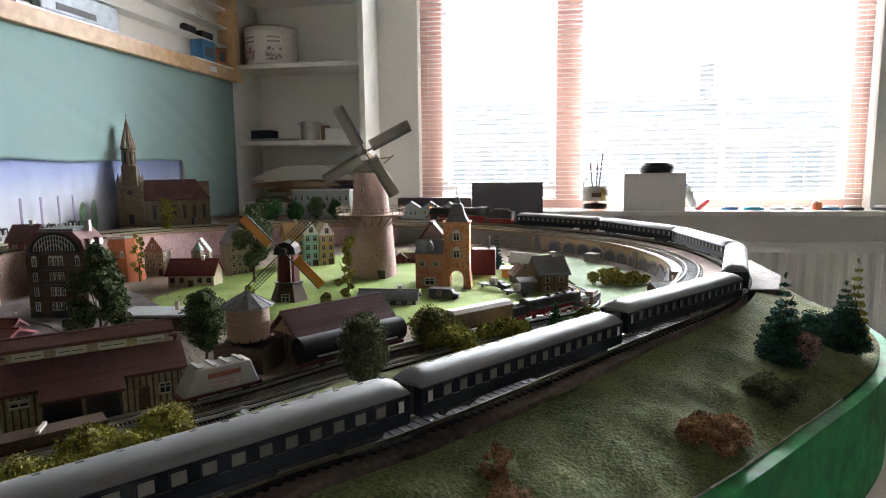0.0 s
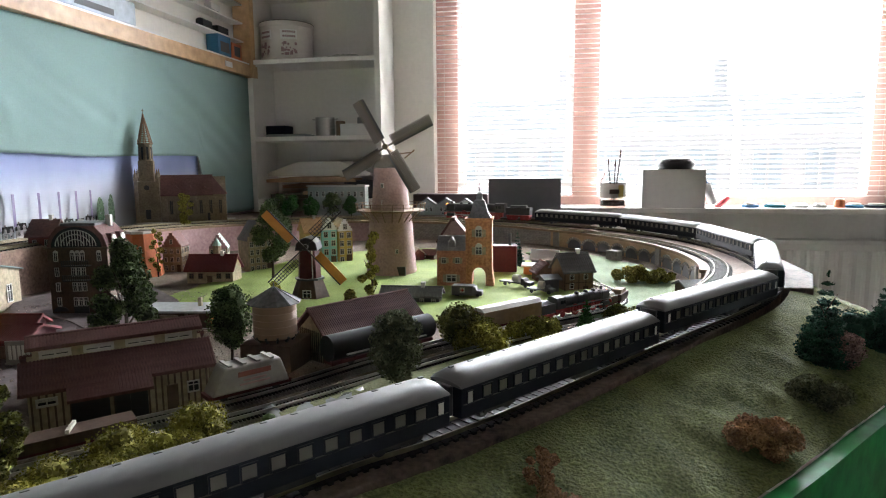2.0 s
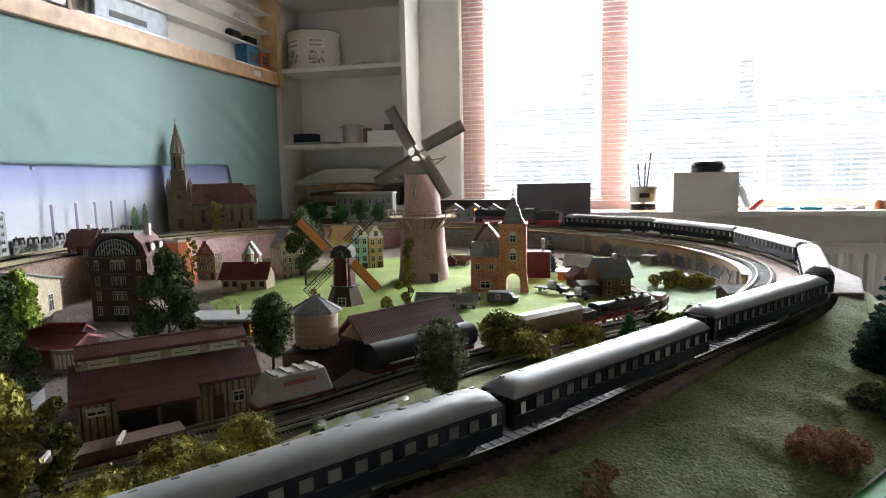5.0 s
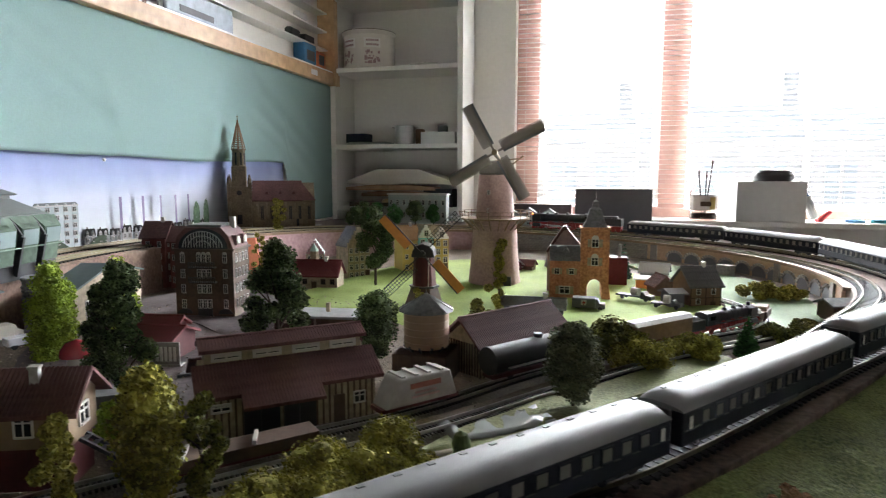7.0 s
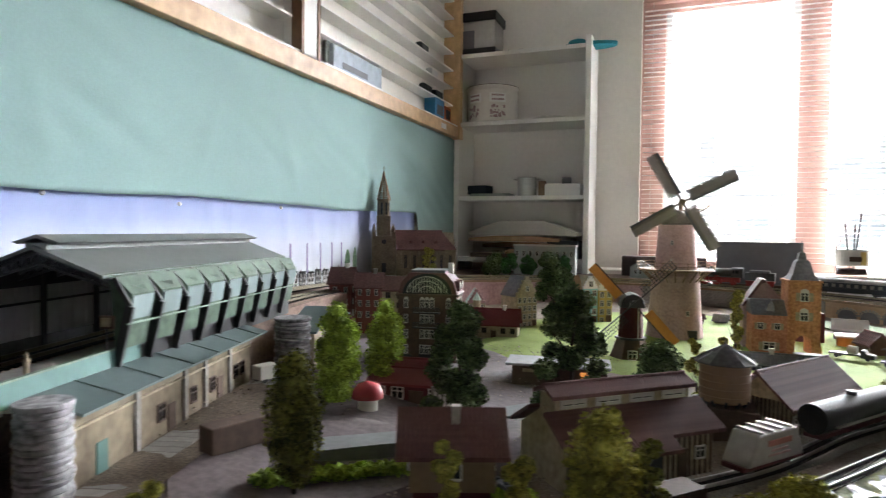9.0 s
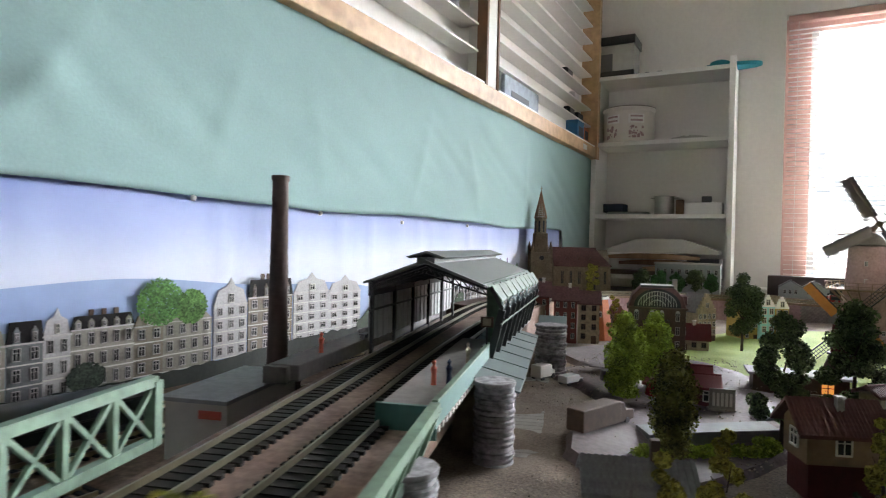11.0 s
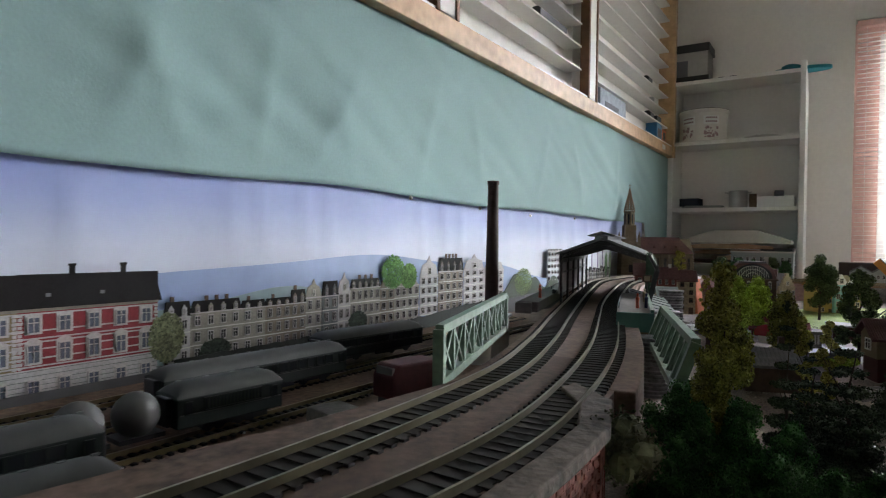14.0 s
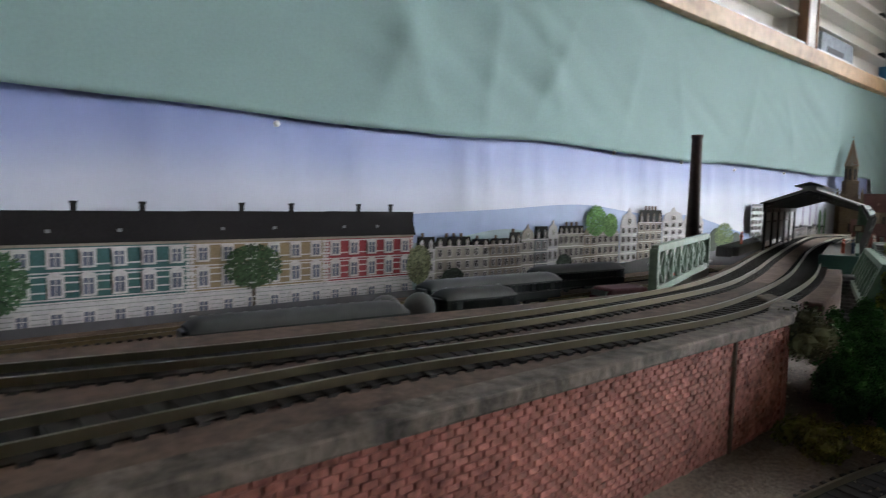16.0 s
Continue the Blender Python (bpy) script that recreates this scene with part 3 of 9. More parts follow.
def patch(name, pts, material, label, dz=0.004, n=10, kind="structure", rough=0.0):
    """A thin laid sheet that follows the ground, with a softly wavy edge."""
    c = [spline([(*p, 0) for p in pts + pts[:1]], 0.012)]
    ring = [(p.x, p.y) for p in c[0]]
    cx, cy = sum(p[0] for p in ring) / len(ring), sum(p[1] for p in ring) / len(ring)
    m, rings = Mesh(), n
    v, f = [], []
    k = len(ring)
    for r in range(rings, -1, -1):
        s = r / rings
        for a, b in ring:
            wob = 1 + 0.05 * noise.noise((a * 40, b * 40, 2)) * (r == rings)
            X, Y = cx + (a - cx) * s * wob, cy + (b - cy) * s * wob
            edge = -0.003 if r == rings else dz
            v.append((X, Y, ground_z(X, Y) + edge + 0.0025 * noise.noise((X * 14, Y * 14, 0)) + rough * noise.noise((X * 90, Y * 90, 1))))
    for r in range(rings):
        for i in range(k):
            i2 = (i + 1) % k
            f.append((r * k + i, r * k + i2, (r + 1) * k + i2, (r + 1) * k + i))
    m.add(v, f)
    return structure(name, m, material, label, smooth=True)


patch("meadow", [(-0.6, 0.75), (-0.45, 0.72), (-0.25, 0.68), (-0.1, 0.72), (0.02, 0.85), (0.06, 1.0), (0.0, 1.2), (-0.15, 1.35), (-0.35, 1.45), (-0.55, 1.3), (-0.62, 1.0)],
      M_GRASS, "bright green grass mat of the meadow", 0.004)
patch("meadow", [(0.01, 0.7), (0.1, 0.82), (0.165, 0.95), (0.178, 1.06), (0.155, 1.18), (0.09, 1.32), (-0.02, 1.43), (-0.1, 1.4), (-0.02, 1.26), (0.02, 1.12), (0.05, 0.98), (0.02, 0.84)], mat("dull_green_scatter", (0.075, 0.12, 0.045), 0.95, 0.4, 420, 0.6, c2=(0.12, 0.165, 0.075)), "dull green scatter beside the viaduct", 0.0045)
patch("meadow", [(-0.25, 0.36), (-0.17, 0.40), (-0.11, 0.5), (-0.04, 0.58), (0.0, 0.66), (-0.06, 0.67), (-0.13, 0.56), (-0.2, 0.46)],
      mat("mossy_scatter", (0.075, 0.092, 0.032), 0.95, 0.45, 420, 0.9, c2=(0.125, 0.13, 0.055)), "mossy strip beside the main line", 0.005)
patch("paving", [(-0.6, 0.4), (-0.5, 0.36), (-0.42, 0.36), (-0.38, 0.46), (-0.4, 0.56), (-0.5, 0.62), (-0.68, 0.66), (-0.72, 0.56)], M_PAVE, "grey card paving of the town square", 0.0055)
patch("paving", [(-0.595, 0.24), (-0.54, 0.2), (-0.47, 0.3), (-0.44, 0.4), (-0.5, 0.43), (-0.585, 0.4), (-0.61, 0.32)], M_PAVE, "maroon-grey card paving before the arcade", 0.006)
patch("paving", [(-0.68, 0.62), (-0.6, 0.62), (-0.5, 0.58), (-0.48, 0.7), (-0.6, 0.84), (-0.72, 0.9), (-0.78, 0.76)], M_PAVE, "grey card street between the houses", 0.0065)

# main deck under both tracks
mid = spline([tuple((Vector(a) + Vector(b)) / 2) for a, b in zip(OUT[4:], INN)], 0.01)
dk = Mesh()
i_f = min(range(len(mid)), key=lambda i: (mid[i].x - 0.15) ** 2 + (mid[i].y - 0.75) ** 2)
i_w = min(range(len(mid)), key=lambda i: (mid[i].x + 0.61) ** 2 + (mid[i].y + 0.18) ** 2)
ribbon(dk, mid[i_f:i_w + 1], [-0.052, 0.046, 0.046, -0.052], [0, 0, -0.03, -0.03])
structure("track_deck", dk, M_CORK, "bare brown fibreboard deck under the main line", bevel=0.001)
# Darker copy of the fibreboard; the dim light at this end is in its colour.
dk = Mesh()
ribbon(dk, mid[i_w:], [-0.041, 0.046, 0.046, -0.041], [0, 0, -0.03, -0.03])
structure("track_deck", dk, mat("dimmed_worn_deck", (0.1, 0.066, 0.05), 0.9, 0.45, 180, 0.6, c2=(0.19, 0.125, 0.095), coarse=24), "brown fibreboard deck behind the brick wall")
M_DAMP = mat("dark_glued_deck", (0.06, 0.044, 0.036), 0.85, 0.45, 180, 0.7, c2=(0.12, 0.09, 0.07), coarse=30, dist=0.0012)
dk = Mesh()
ribbon(dk, mid[:i_f + 1], [-0.046, 0.046, 0.046, -0.046], [0, 0, -0.03, -0.03])
structure("track_deck", dk, M_DAMP, "dark glue-stained deck under the front of the main line", bevel=0.001)
lo = Mesh()
ribbon(lo, spline(OUT[:5], 0.01), [-0.05, 0.03, 0.03, -0.05], [-0.0005, -0.0005, -0.03, -0.03])
structure("track_deck", lo, M_DAMP, "fibreboard ramp under the single track")
flare = Mesh().prism([(0.3, 0.86), (0.34, 0.97), (0.345, 1.12), (0.31, 1.28), (0.27, 1.37), (0.2, 1.3), (0.25, 1.0), (0.22, 0.85)], 0.912, 0.9385, "z")
structure("track_deck", flare, M_DAMP, "widened dark brown deck at the curve", bevel=0.002)

# outer slope and green fascia
sm = Mesh()
run = spline([(*p[:2], p[2]) for p in OUT[2:14]], 0.008)
vv, ff = [], []
K = 14
for i, p in enumerate(run):
    d = run[min(i + 1, len(run) - 1)] - run[max(i - 1, 0)]
    d.z = 0
    d.normalize()
    nrm = Vector((d.y, -d.x, 0))
    s = i / (len(run) - 1)
    wid = 0.085 + 0.05 * smoothstep(0.25, 0.6, s) - 0.10 * smoothstep(0.78, 1.0, s)
    low = 0.888
    for k in range(K + 1):
        f = k / K
        q = p + nrm * (0.022 + wid * f)
        z = p.z - 0.004 - (p.z - 0.004 - low) * (f ** 1.25)
        lump = 0.0055 * noise.noise((q.x * 22, q.y * 22, 3)) + 0.004 * noise.noise((q.x * 60 + q.y * 20, q.y * 50, 8)) + 0.0018 * noise.noise((q.x * 150, q.y * 150, 5))
        vv.append((q.x, q.y, z + lump * min(1, 4 * f, 6 * (1 - f) + 0.3)))
for i in range(len(run) - 1):
    for k in range(K):
        a = i * (K + 1) + k
        ff.append((a, a + 1, a + K + 2, a + K + 1))
sm.add(vv, ff)
structure("bank", sm, M_SLOPE, "grass scattered slope outside the main line", smooth=True)
fm = Mesh()
rim = [Vector(vv[i * (K + 1) + K]) for i in range(0, len(run), 3)]
rim = [Vector((p.x, p.y, 0.886)) for p in rim]
ribbon(fm, rim, [0.0, 0.012, 0.012, 0.0], [0.0, 0.0, -0.11, -0.11])
structure("fascia", fm, M_GREENBOARD, "glossy green painted fascia board of the table")


def track(name, pts, rail_mat, label, first=0.0):
    """Sleepers and two rails along pts; each sleeper a piece of its own where it is near."""
    t = thing(name, (0, 0, 0), 0, label, "railway track", "railway tracks")
    for side in (-1, 1):
        m = Mesh()
        o = side * 0.0092
        ribbon(m, pts[::2], [o - 0.0006, o + 0.0006, o + 0.0006, o - 0.0006], [0.0048, 0.0048, 0.0018, 0.0018])
        part("rail", m, rail_mat, t)
    m = Mesh().box((0, 0, 0.0006), (0.0305, 0.0032, 0.0024))
    sl = part("sleeper", m, M_SLEEPER, t)
    first_one, count, rest = True, 0, Mesh()
    for i in range(1, len(pts) - 1, 2):
        d = pts[i + 1] - pts[i - 1]
        mw = Matrix.Translation(pts[i]) @ Matrix.Rotation(math.atan2(d.y, d.x) - math.pi / 2, 4, "Z")
        near = pts[i].y < 0.6 and count < 290
        if near:
            if first_one:
                sl.matrix_local, first_one = mw, False
            else:
                s = sl.copy()
                scene.collection.objects.link(s)
                s.matrix_local = mw
            count += 1
        else:
            rest.box((0, 0, 0.0006), (0.0305, 0.0032, 0.0024), mw)
    r = part("sleeper_strip", rest, M_SLEEPER, t, "black plastic sleepers along the curve")
    r["kind"] = "stuff"
    bl = Mesh()
    ribbon(bl, pts[::3], [-0.0128, 0.0128, 0.0128, -0.0128], [0.0012, 0.0012, 0.0002, 0.0002])
    part("web", bl, M_SLEEPER, t)
    return t


track("railway_track", outer, M_RAIL, "double-railed model track of the outer main line")
track("railway_track", inner, M_RAIL, "double-railed model track of the inner main line")


# ---- buildings: shared pieces ----
WIN_CACHE = {}
FACE = {"-y": 0, "+x": 90, "+y": 180, "-x": -90}


def window_at(parent, p, w, h, face="-y", fmat=None, pmat=None, cross=True, arch=False):
    """A window of frame, glazing bar and recessed pane, set on a wall."""
    fmat, pmat = fmat or M_OFFW, pmat or M_PANE
    key = (round(w, 5), round(h, 5), fmat.name, pmat.name, cross, arch)
    if key not in WIN_CACHE:
        b = max(0.0006, w * 0.1)
        m = Mesh()
        for s in (-1, 1):
            m.box((s * (w / 2 - b / 2), 0, 0), (b, 0.0012, h))
        m.box((0, 0, h / 2 - b / 2), (w - 2 * b, 0.0012, b)).box((0, -0.0003, -h / 2 + b / 2), (w - 2 * b, 0.0018, b))
        if cross:
            m.box((0, 0, 0), (b * 0.7, 0.001, h - 2 * b)).box((0, 0, h * 0.14), (w - 2 * b, 0.001, b * 0.7))
        if arch:
            m.prism([(w / 2 * math.cos(a), h / 2 + w / 2 * math.sin(a)) for a in [math.pi * i / 8 for i in range(9)]], -0.0006, 0.0006, "y")
        bmesh.ops.recalc_face_normals(m.bm, faces=m.bm.faces)
        me = bpy.data.meshes.new("window")
        m.bm.to_mesh(me)
        me.materials.append(fmat)
        m2 = Mesh().box((0, 0.0003, 0), (w - 1.2 * b, 0.0006, h - 1.2 * b))
        bmesh.ops.recalc_face_normals(m2.bm, faces=m2.bm.faces)
        me2 = bpy.data.meshes.new("pane")
        m2.bm.to_mesh(me2)
        me2.materials.append(pmat)
        WIN_CACHE[key] = (me, me2)
    me, me2 = WIN_CACHE[key]
    w_ob = new("window", me)
    w_ob.parent = parent
    w_ob.matrix_local = Matrix.Translation(p) @ Matrix.Rotation(radians(FACE[face]), 4, "Z")
    pane = new("pane", me2)
    pane.parent = w_ob
    return w_ob


def gable_roof(m, w, d, z0, rise, over=0.004, th=0.0022, ribs=0.0):
    """Two slabs that meet in a ridge along x."""
    hd = d / 2 + over
    for s in (-1, 1):
        sl = rise / (d / 2)
        a, b = (0, z0 + rise), (s * hd, z0 + rise - sl * hd)
        m.prism([(a[0], a[1]), (b[0], b[1]), (b[0], b[1] + th), (a[0], a[1] + th)], -w / 2 - over, w / 2 + over, "x")
    if ribs:
        m.tube((-w / 2 - over, 0, z0 + rise + th), (w / 2 + over, 0, z0 + rise + th), 0.0013, n=8)
    return m


def tile_rows(roof, x0, x1, a, b, pitch, material, label=""):
    """Raised tile rows from a to b (y, z), side by side along x, one mesh shared by all."""
    n = max(2, int((x1 - x0) / pitch))
    row = part("tile_course", Mesh().span((0, a[0], a[1]), (0, b[0], b[1]), pitch * 0.5, 0.0012), material, roof)
    for i in range(n):
        o = row if i == 0 else row.copy()
        if i:
            scene.collection.objects.link(o)
        o.location.x = x0 + (i + 0.5) * (x1 - x0) / n


def tile_gable(roof, w, d, z0, rise, pitch, material, over=0.004, th=0.0022):
    for s in (-1, 1):
        hd = d / 2 + over
        tile_rows(roof, -w / 2 - over, w / 2 + over, (0, z0 + rise + th), (s * hd, z0 + rise - rise / (d / 2) * hd + th), pitch, material)


def gable_walls(m, w, d, h, rise):
    return m.prism([(-d / 2, 0), (d / 2, 0), (d / 2, h), (0, h + rise), (-d / 2, h)], -w / 2, w / 2, "x")


def house(name, at, rz, w, d, h, rise, wall_m, roof_m, label, category="model house", rows=0, cols=0, scols=0, ww=0.005, wh=0.008, z0=0.008, dz=0.0,
          chimney=False, door=True, ribs=0.0, frame=None, turn=False, side="+x", group="houses of the model village"):
    """A gabled building; its front looks along -y. turn: the gable faces the front."""
    t = thing(name, at, rz, label, category, group)
    W, D = (d, w) if turn else (w, d)
    rot = Matrix.Rotation(radians(90 if turn else 0), 4, "Z")
    wa = part("wall", gable_walls(Mesh(), W, D, h, rise), wall_m, t)
    ro = part("roof", gable_roof(Mesh(), W, D, h, rise, ribs=ribs), roof_m, t)
    if ribs:
        tile_gable(ro, W, D, h, rise, ribs, roof_m)
    if turn:
        wa.matrix_local = rot
        ro.matrix_local = rot
    dz = dz or (h - z0) / max(1, rows)
    for r in range(rows):
        z = z0 + wh / 2 + r * dz
        for c in range(cols):
            if r == 0 and door and c == cols // 2:
                dm = Mesh().box((0, 0, 0), (ww * 1.1, 0.001, wh * 1.4)).box((0, -0.0004, wh * 0.2), (ww * 0.7, 0.0008, wh * 0.7))
                dr = part("door", dm, M_BROWN, t)
                dr.location = (-w / 2 + (c + 0.5) * w / cols, -d / 2 - 0.0004, wh * 0.7)
                continue
            window_at(t, (-w / 2 + (c + 0.5) * w / cols, -d / 2 - 0.0003, z), ww, wh, "-y", frame)
        for c in range(scols):
            window_at(t, ((w / 2 + 0.0003) * (1 if side == "+x" else -1), -d / 2 + (c + 0.5) * d / scols, z), ww, wh, side, frame)
    if chimney:
        part("chimney", Mesh().box((w * 0.2, 0, h + rise), (0.005, 0.005, 0.014)).box((w * 0.2, 0, h + rise + 0.0075), (0.0062, 0.0062, 0.002)), M_OFFW, t)
    return t


# ---- goods warehouse with clerestory ----
def warehouse():
    t = thing("goods_warehouse", (-0.352, 0.418, 0.909), 42, "half-timbered goods warehouse with maroon tiled roof and clerestory", "model building", "houses of the model village")
    L = 0.118
    part("wall", Mesh().box((0, 0, 0.0185), (L, 0.058, 0.037)), M_CREAM, t)
    part("gable", Mesh().prism([(-0.029, 0.037), (0.029, 0.037), (0, 0.055)], -L / 2, L / 2, "x"), M_CREAM, t)
    part("plinth", Mesh().box((0.0, -0.032, 0.003), (L, 0.014, 0.006)), M_STONE, t, "grey loading platform")
    for i in range(26):
        x = -L / 2 + 0.002 + i * (L - 0.004) / 25
        part("timber", Mesh().box((x, -0.0293, 0.0185), (0.0013, 0.0012, 0.037)), M_BROWN, t)
    for i in range(14):
        part("timber", Mesh().box((L / 2 + 0.0003, -0.027 + i * 0.00415, 0.0185), (0.0012, 0.0012, 0.037)), M_BROWN, t)
    for x, w in ((-0.022, 0.024), (0.004, 0.022)):
        part("door", Mesh().box((x, -0.0302, 0.018), (w, 0.0012, 0.026)).box((x, -0.0308, 0.018), (w * 0.06, 0.0012, 0.026)), M_BLACK, t, "dark sliding loading door")
    part("door", Mesh().box((0.032, -0.0302, 0.016), (0.008, 0.0012, 0.02)), M_BROWN, t)
    window_at(t, (-0.048, -0.0302, 0.029), 0.013, 0.006)
    window_at(t, (0.047, -0.0302, 0.022), 0.009, 0.009)
    lower = Mesh()
    for s in (-1, 1):
        lower.prism([(s * 0.010, 0.0515), (s * 0.036, 0.0362), (s * 0.036, 0.0384), (s * 0.010, 0.0538)], -L / 2 - 0.005, L / 2 + 0.005, "x")
    low = part("roof", lower, M_ROOFT, t)
    for s in (-1, 1):
        tile_rows(low, -L / 2 - 0.005, L / 2 + 0.005, (s * 0.010, 0.0538), (s * 0.036, 0.0384), 0.0022, M_ROOFT)
    can = part("canopy", Mesh().prism([(-0.033, 0.0382), (-0.047, 0.0305), (-0.047, 0.0325), (-0.033, 0.0404)], -0.036, 0.018, "x"), M_ROOFT, t, "tiled canopy over the loading doors")
    tile_rows(can, -0.036, 0.018, (-0.033, 0.0404), (-0.047, 0.0325), 0.0022, M_ROOFT)
    part("clerestory", Mesh().box((0, 0, 0.0555), (L - 0.008, 0.019, 0.015)), M_CREAM, t)
    for s in (-1, 1):
        for i in range(4):
            window_at(t, (-0.041 + i * 0.0275, s * 0.0097, 0.0575), 0.02, 0.0055, "-y" if s < 0 else "+y")
    up = part("roof", gable_roof(Mesh(), L - 0.004, 0.022, 0.0625, 0.0048, over=0.002, ribs=1), M_ROOFT, t, "narrow tiled clerestory roof")
    tile_gable(up, L - 0.004, 0.022, 0.0625, 0.0048, 0.0022, M_ROOFT, over=0.002)


warehouse()


def freight_shed():
    t = thing("freight_shed", (-0.216, 0.594, 0.912), 55, "boarded freight shed with a wide maroon tiled roof", "model building", "houses of the model village")
    L, D = 0.112, 0.05
    part("wall", gable_walls(Mesh(), L, D, 0.03, 0.02), M_CREAM, t)
    for i in range(14):
        part("timber", Mesh().box((-L / 2 - 0.0003, -D / 2 + 0.002 + i * 0.0035, 0.016), (0.0012, 0.0012, 0.032)), M_BROWN, t)
    for i in range(22):
        part("timber", Mesh().box((-L / 2 + 0.002 + i * 0.0051, -D / 2 - 0.0003, 0.015), (0.0012, 0.0012, 0.03)), M_BROWN, t)
    ro = part("roof", gable_roof(Mesh(), L, D, 0.031, 0.021, over=0.006, ribs=1), M_ROOFT, t)
    tile_gable(ro, L, D, 0.031, 0.021, 0.0022, M_ROOFT, over=0.006)
    for x0, x1 in ((-0.03, -0.008), (0.012, 0.05)):
        c = Mesh().prism([(-D / 2 - 0.004, 0.0285), (-D / 2 - 0.016, 0.0185), (-D / 2 - 0.016, 0.0205), (-D / 2 - 0.004, 0.0308)], x0, x1, "x")
        part("canopy", c, M_ROOFT, t, "small tiled door canopy")
    window_at(t, (-0.045, -D / 2 - 0.0009, 0.017), 0.012, 0.008)
    for x in (-0.019, 0.031):
        part("door", Mesh().box((x, -D / 2 - 0.0008, 0.012), (0.018, 0.0012, 0.024)), M_BLACK, t)


freight_shed()


def water_tower():
    t = thing("water_tower", (-0.276, 0.527, 0.913), 0, "tan round water tank with grey conical roof on a brown base", "water tower")
    part("base", Mesh().box((0, 0, 0.014), (0.048, 0.046, 0.028)), M_BROWN, t, bevel=0.001)
    for i in range(12):
        a = 2 * math.pi * i / 12
        part("bracket", Mesh().span((0.016 * math.cos(a), 0.016 * math.sin(a), 0.028), (0.02 * math.cos(a), 0.02 * math.sin(a), 0.033), 0.0018), M_BLACK, t)
    tank = Mesh().lathe([(0, 0.031), (0.0185, 0.031), (0.0195, 0.032), (0.0195, 0.063), (0, 0.063)], 28)
    body = part("tank", tank, M_TANK, t, "tan riveted tank", smooth=True)
    for z in (0.036, 0.042, 0.048, 0.054, 0.060):
        part("hoop", Mesh().lathe([(0.0194, z), (0.0199, z + 0.0004), (0.0194, z + 0.0008)], 28), M_TANK, body)
    cone = part("roof", Mesh().lathe([(0, 0.061), (0.024, 0.0622), (0.024, 0.063), (0, 0.077)], 12), M_SLATE, t, "grey zinc cone roof")
    for i in range(12):
        a = 2 * math.pi * i / 12
        part("seam", Mesh().span((0, 0, 0.0772), (0.024 * math.cos(a), 0.024 * math.sin(a), 0.0634), 0.0006), M_SLATE, cone)
    part("finial", Mesh().tube((0, 0, 0.076), (0, 0, 0.081), 0.0008, 0.0003, 8), M_SLATE, t)


water_tower()


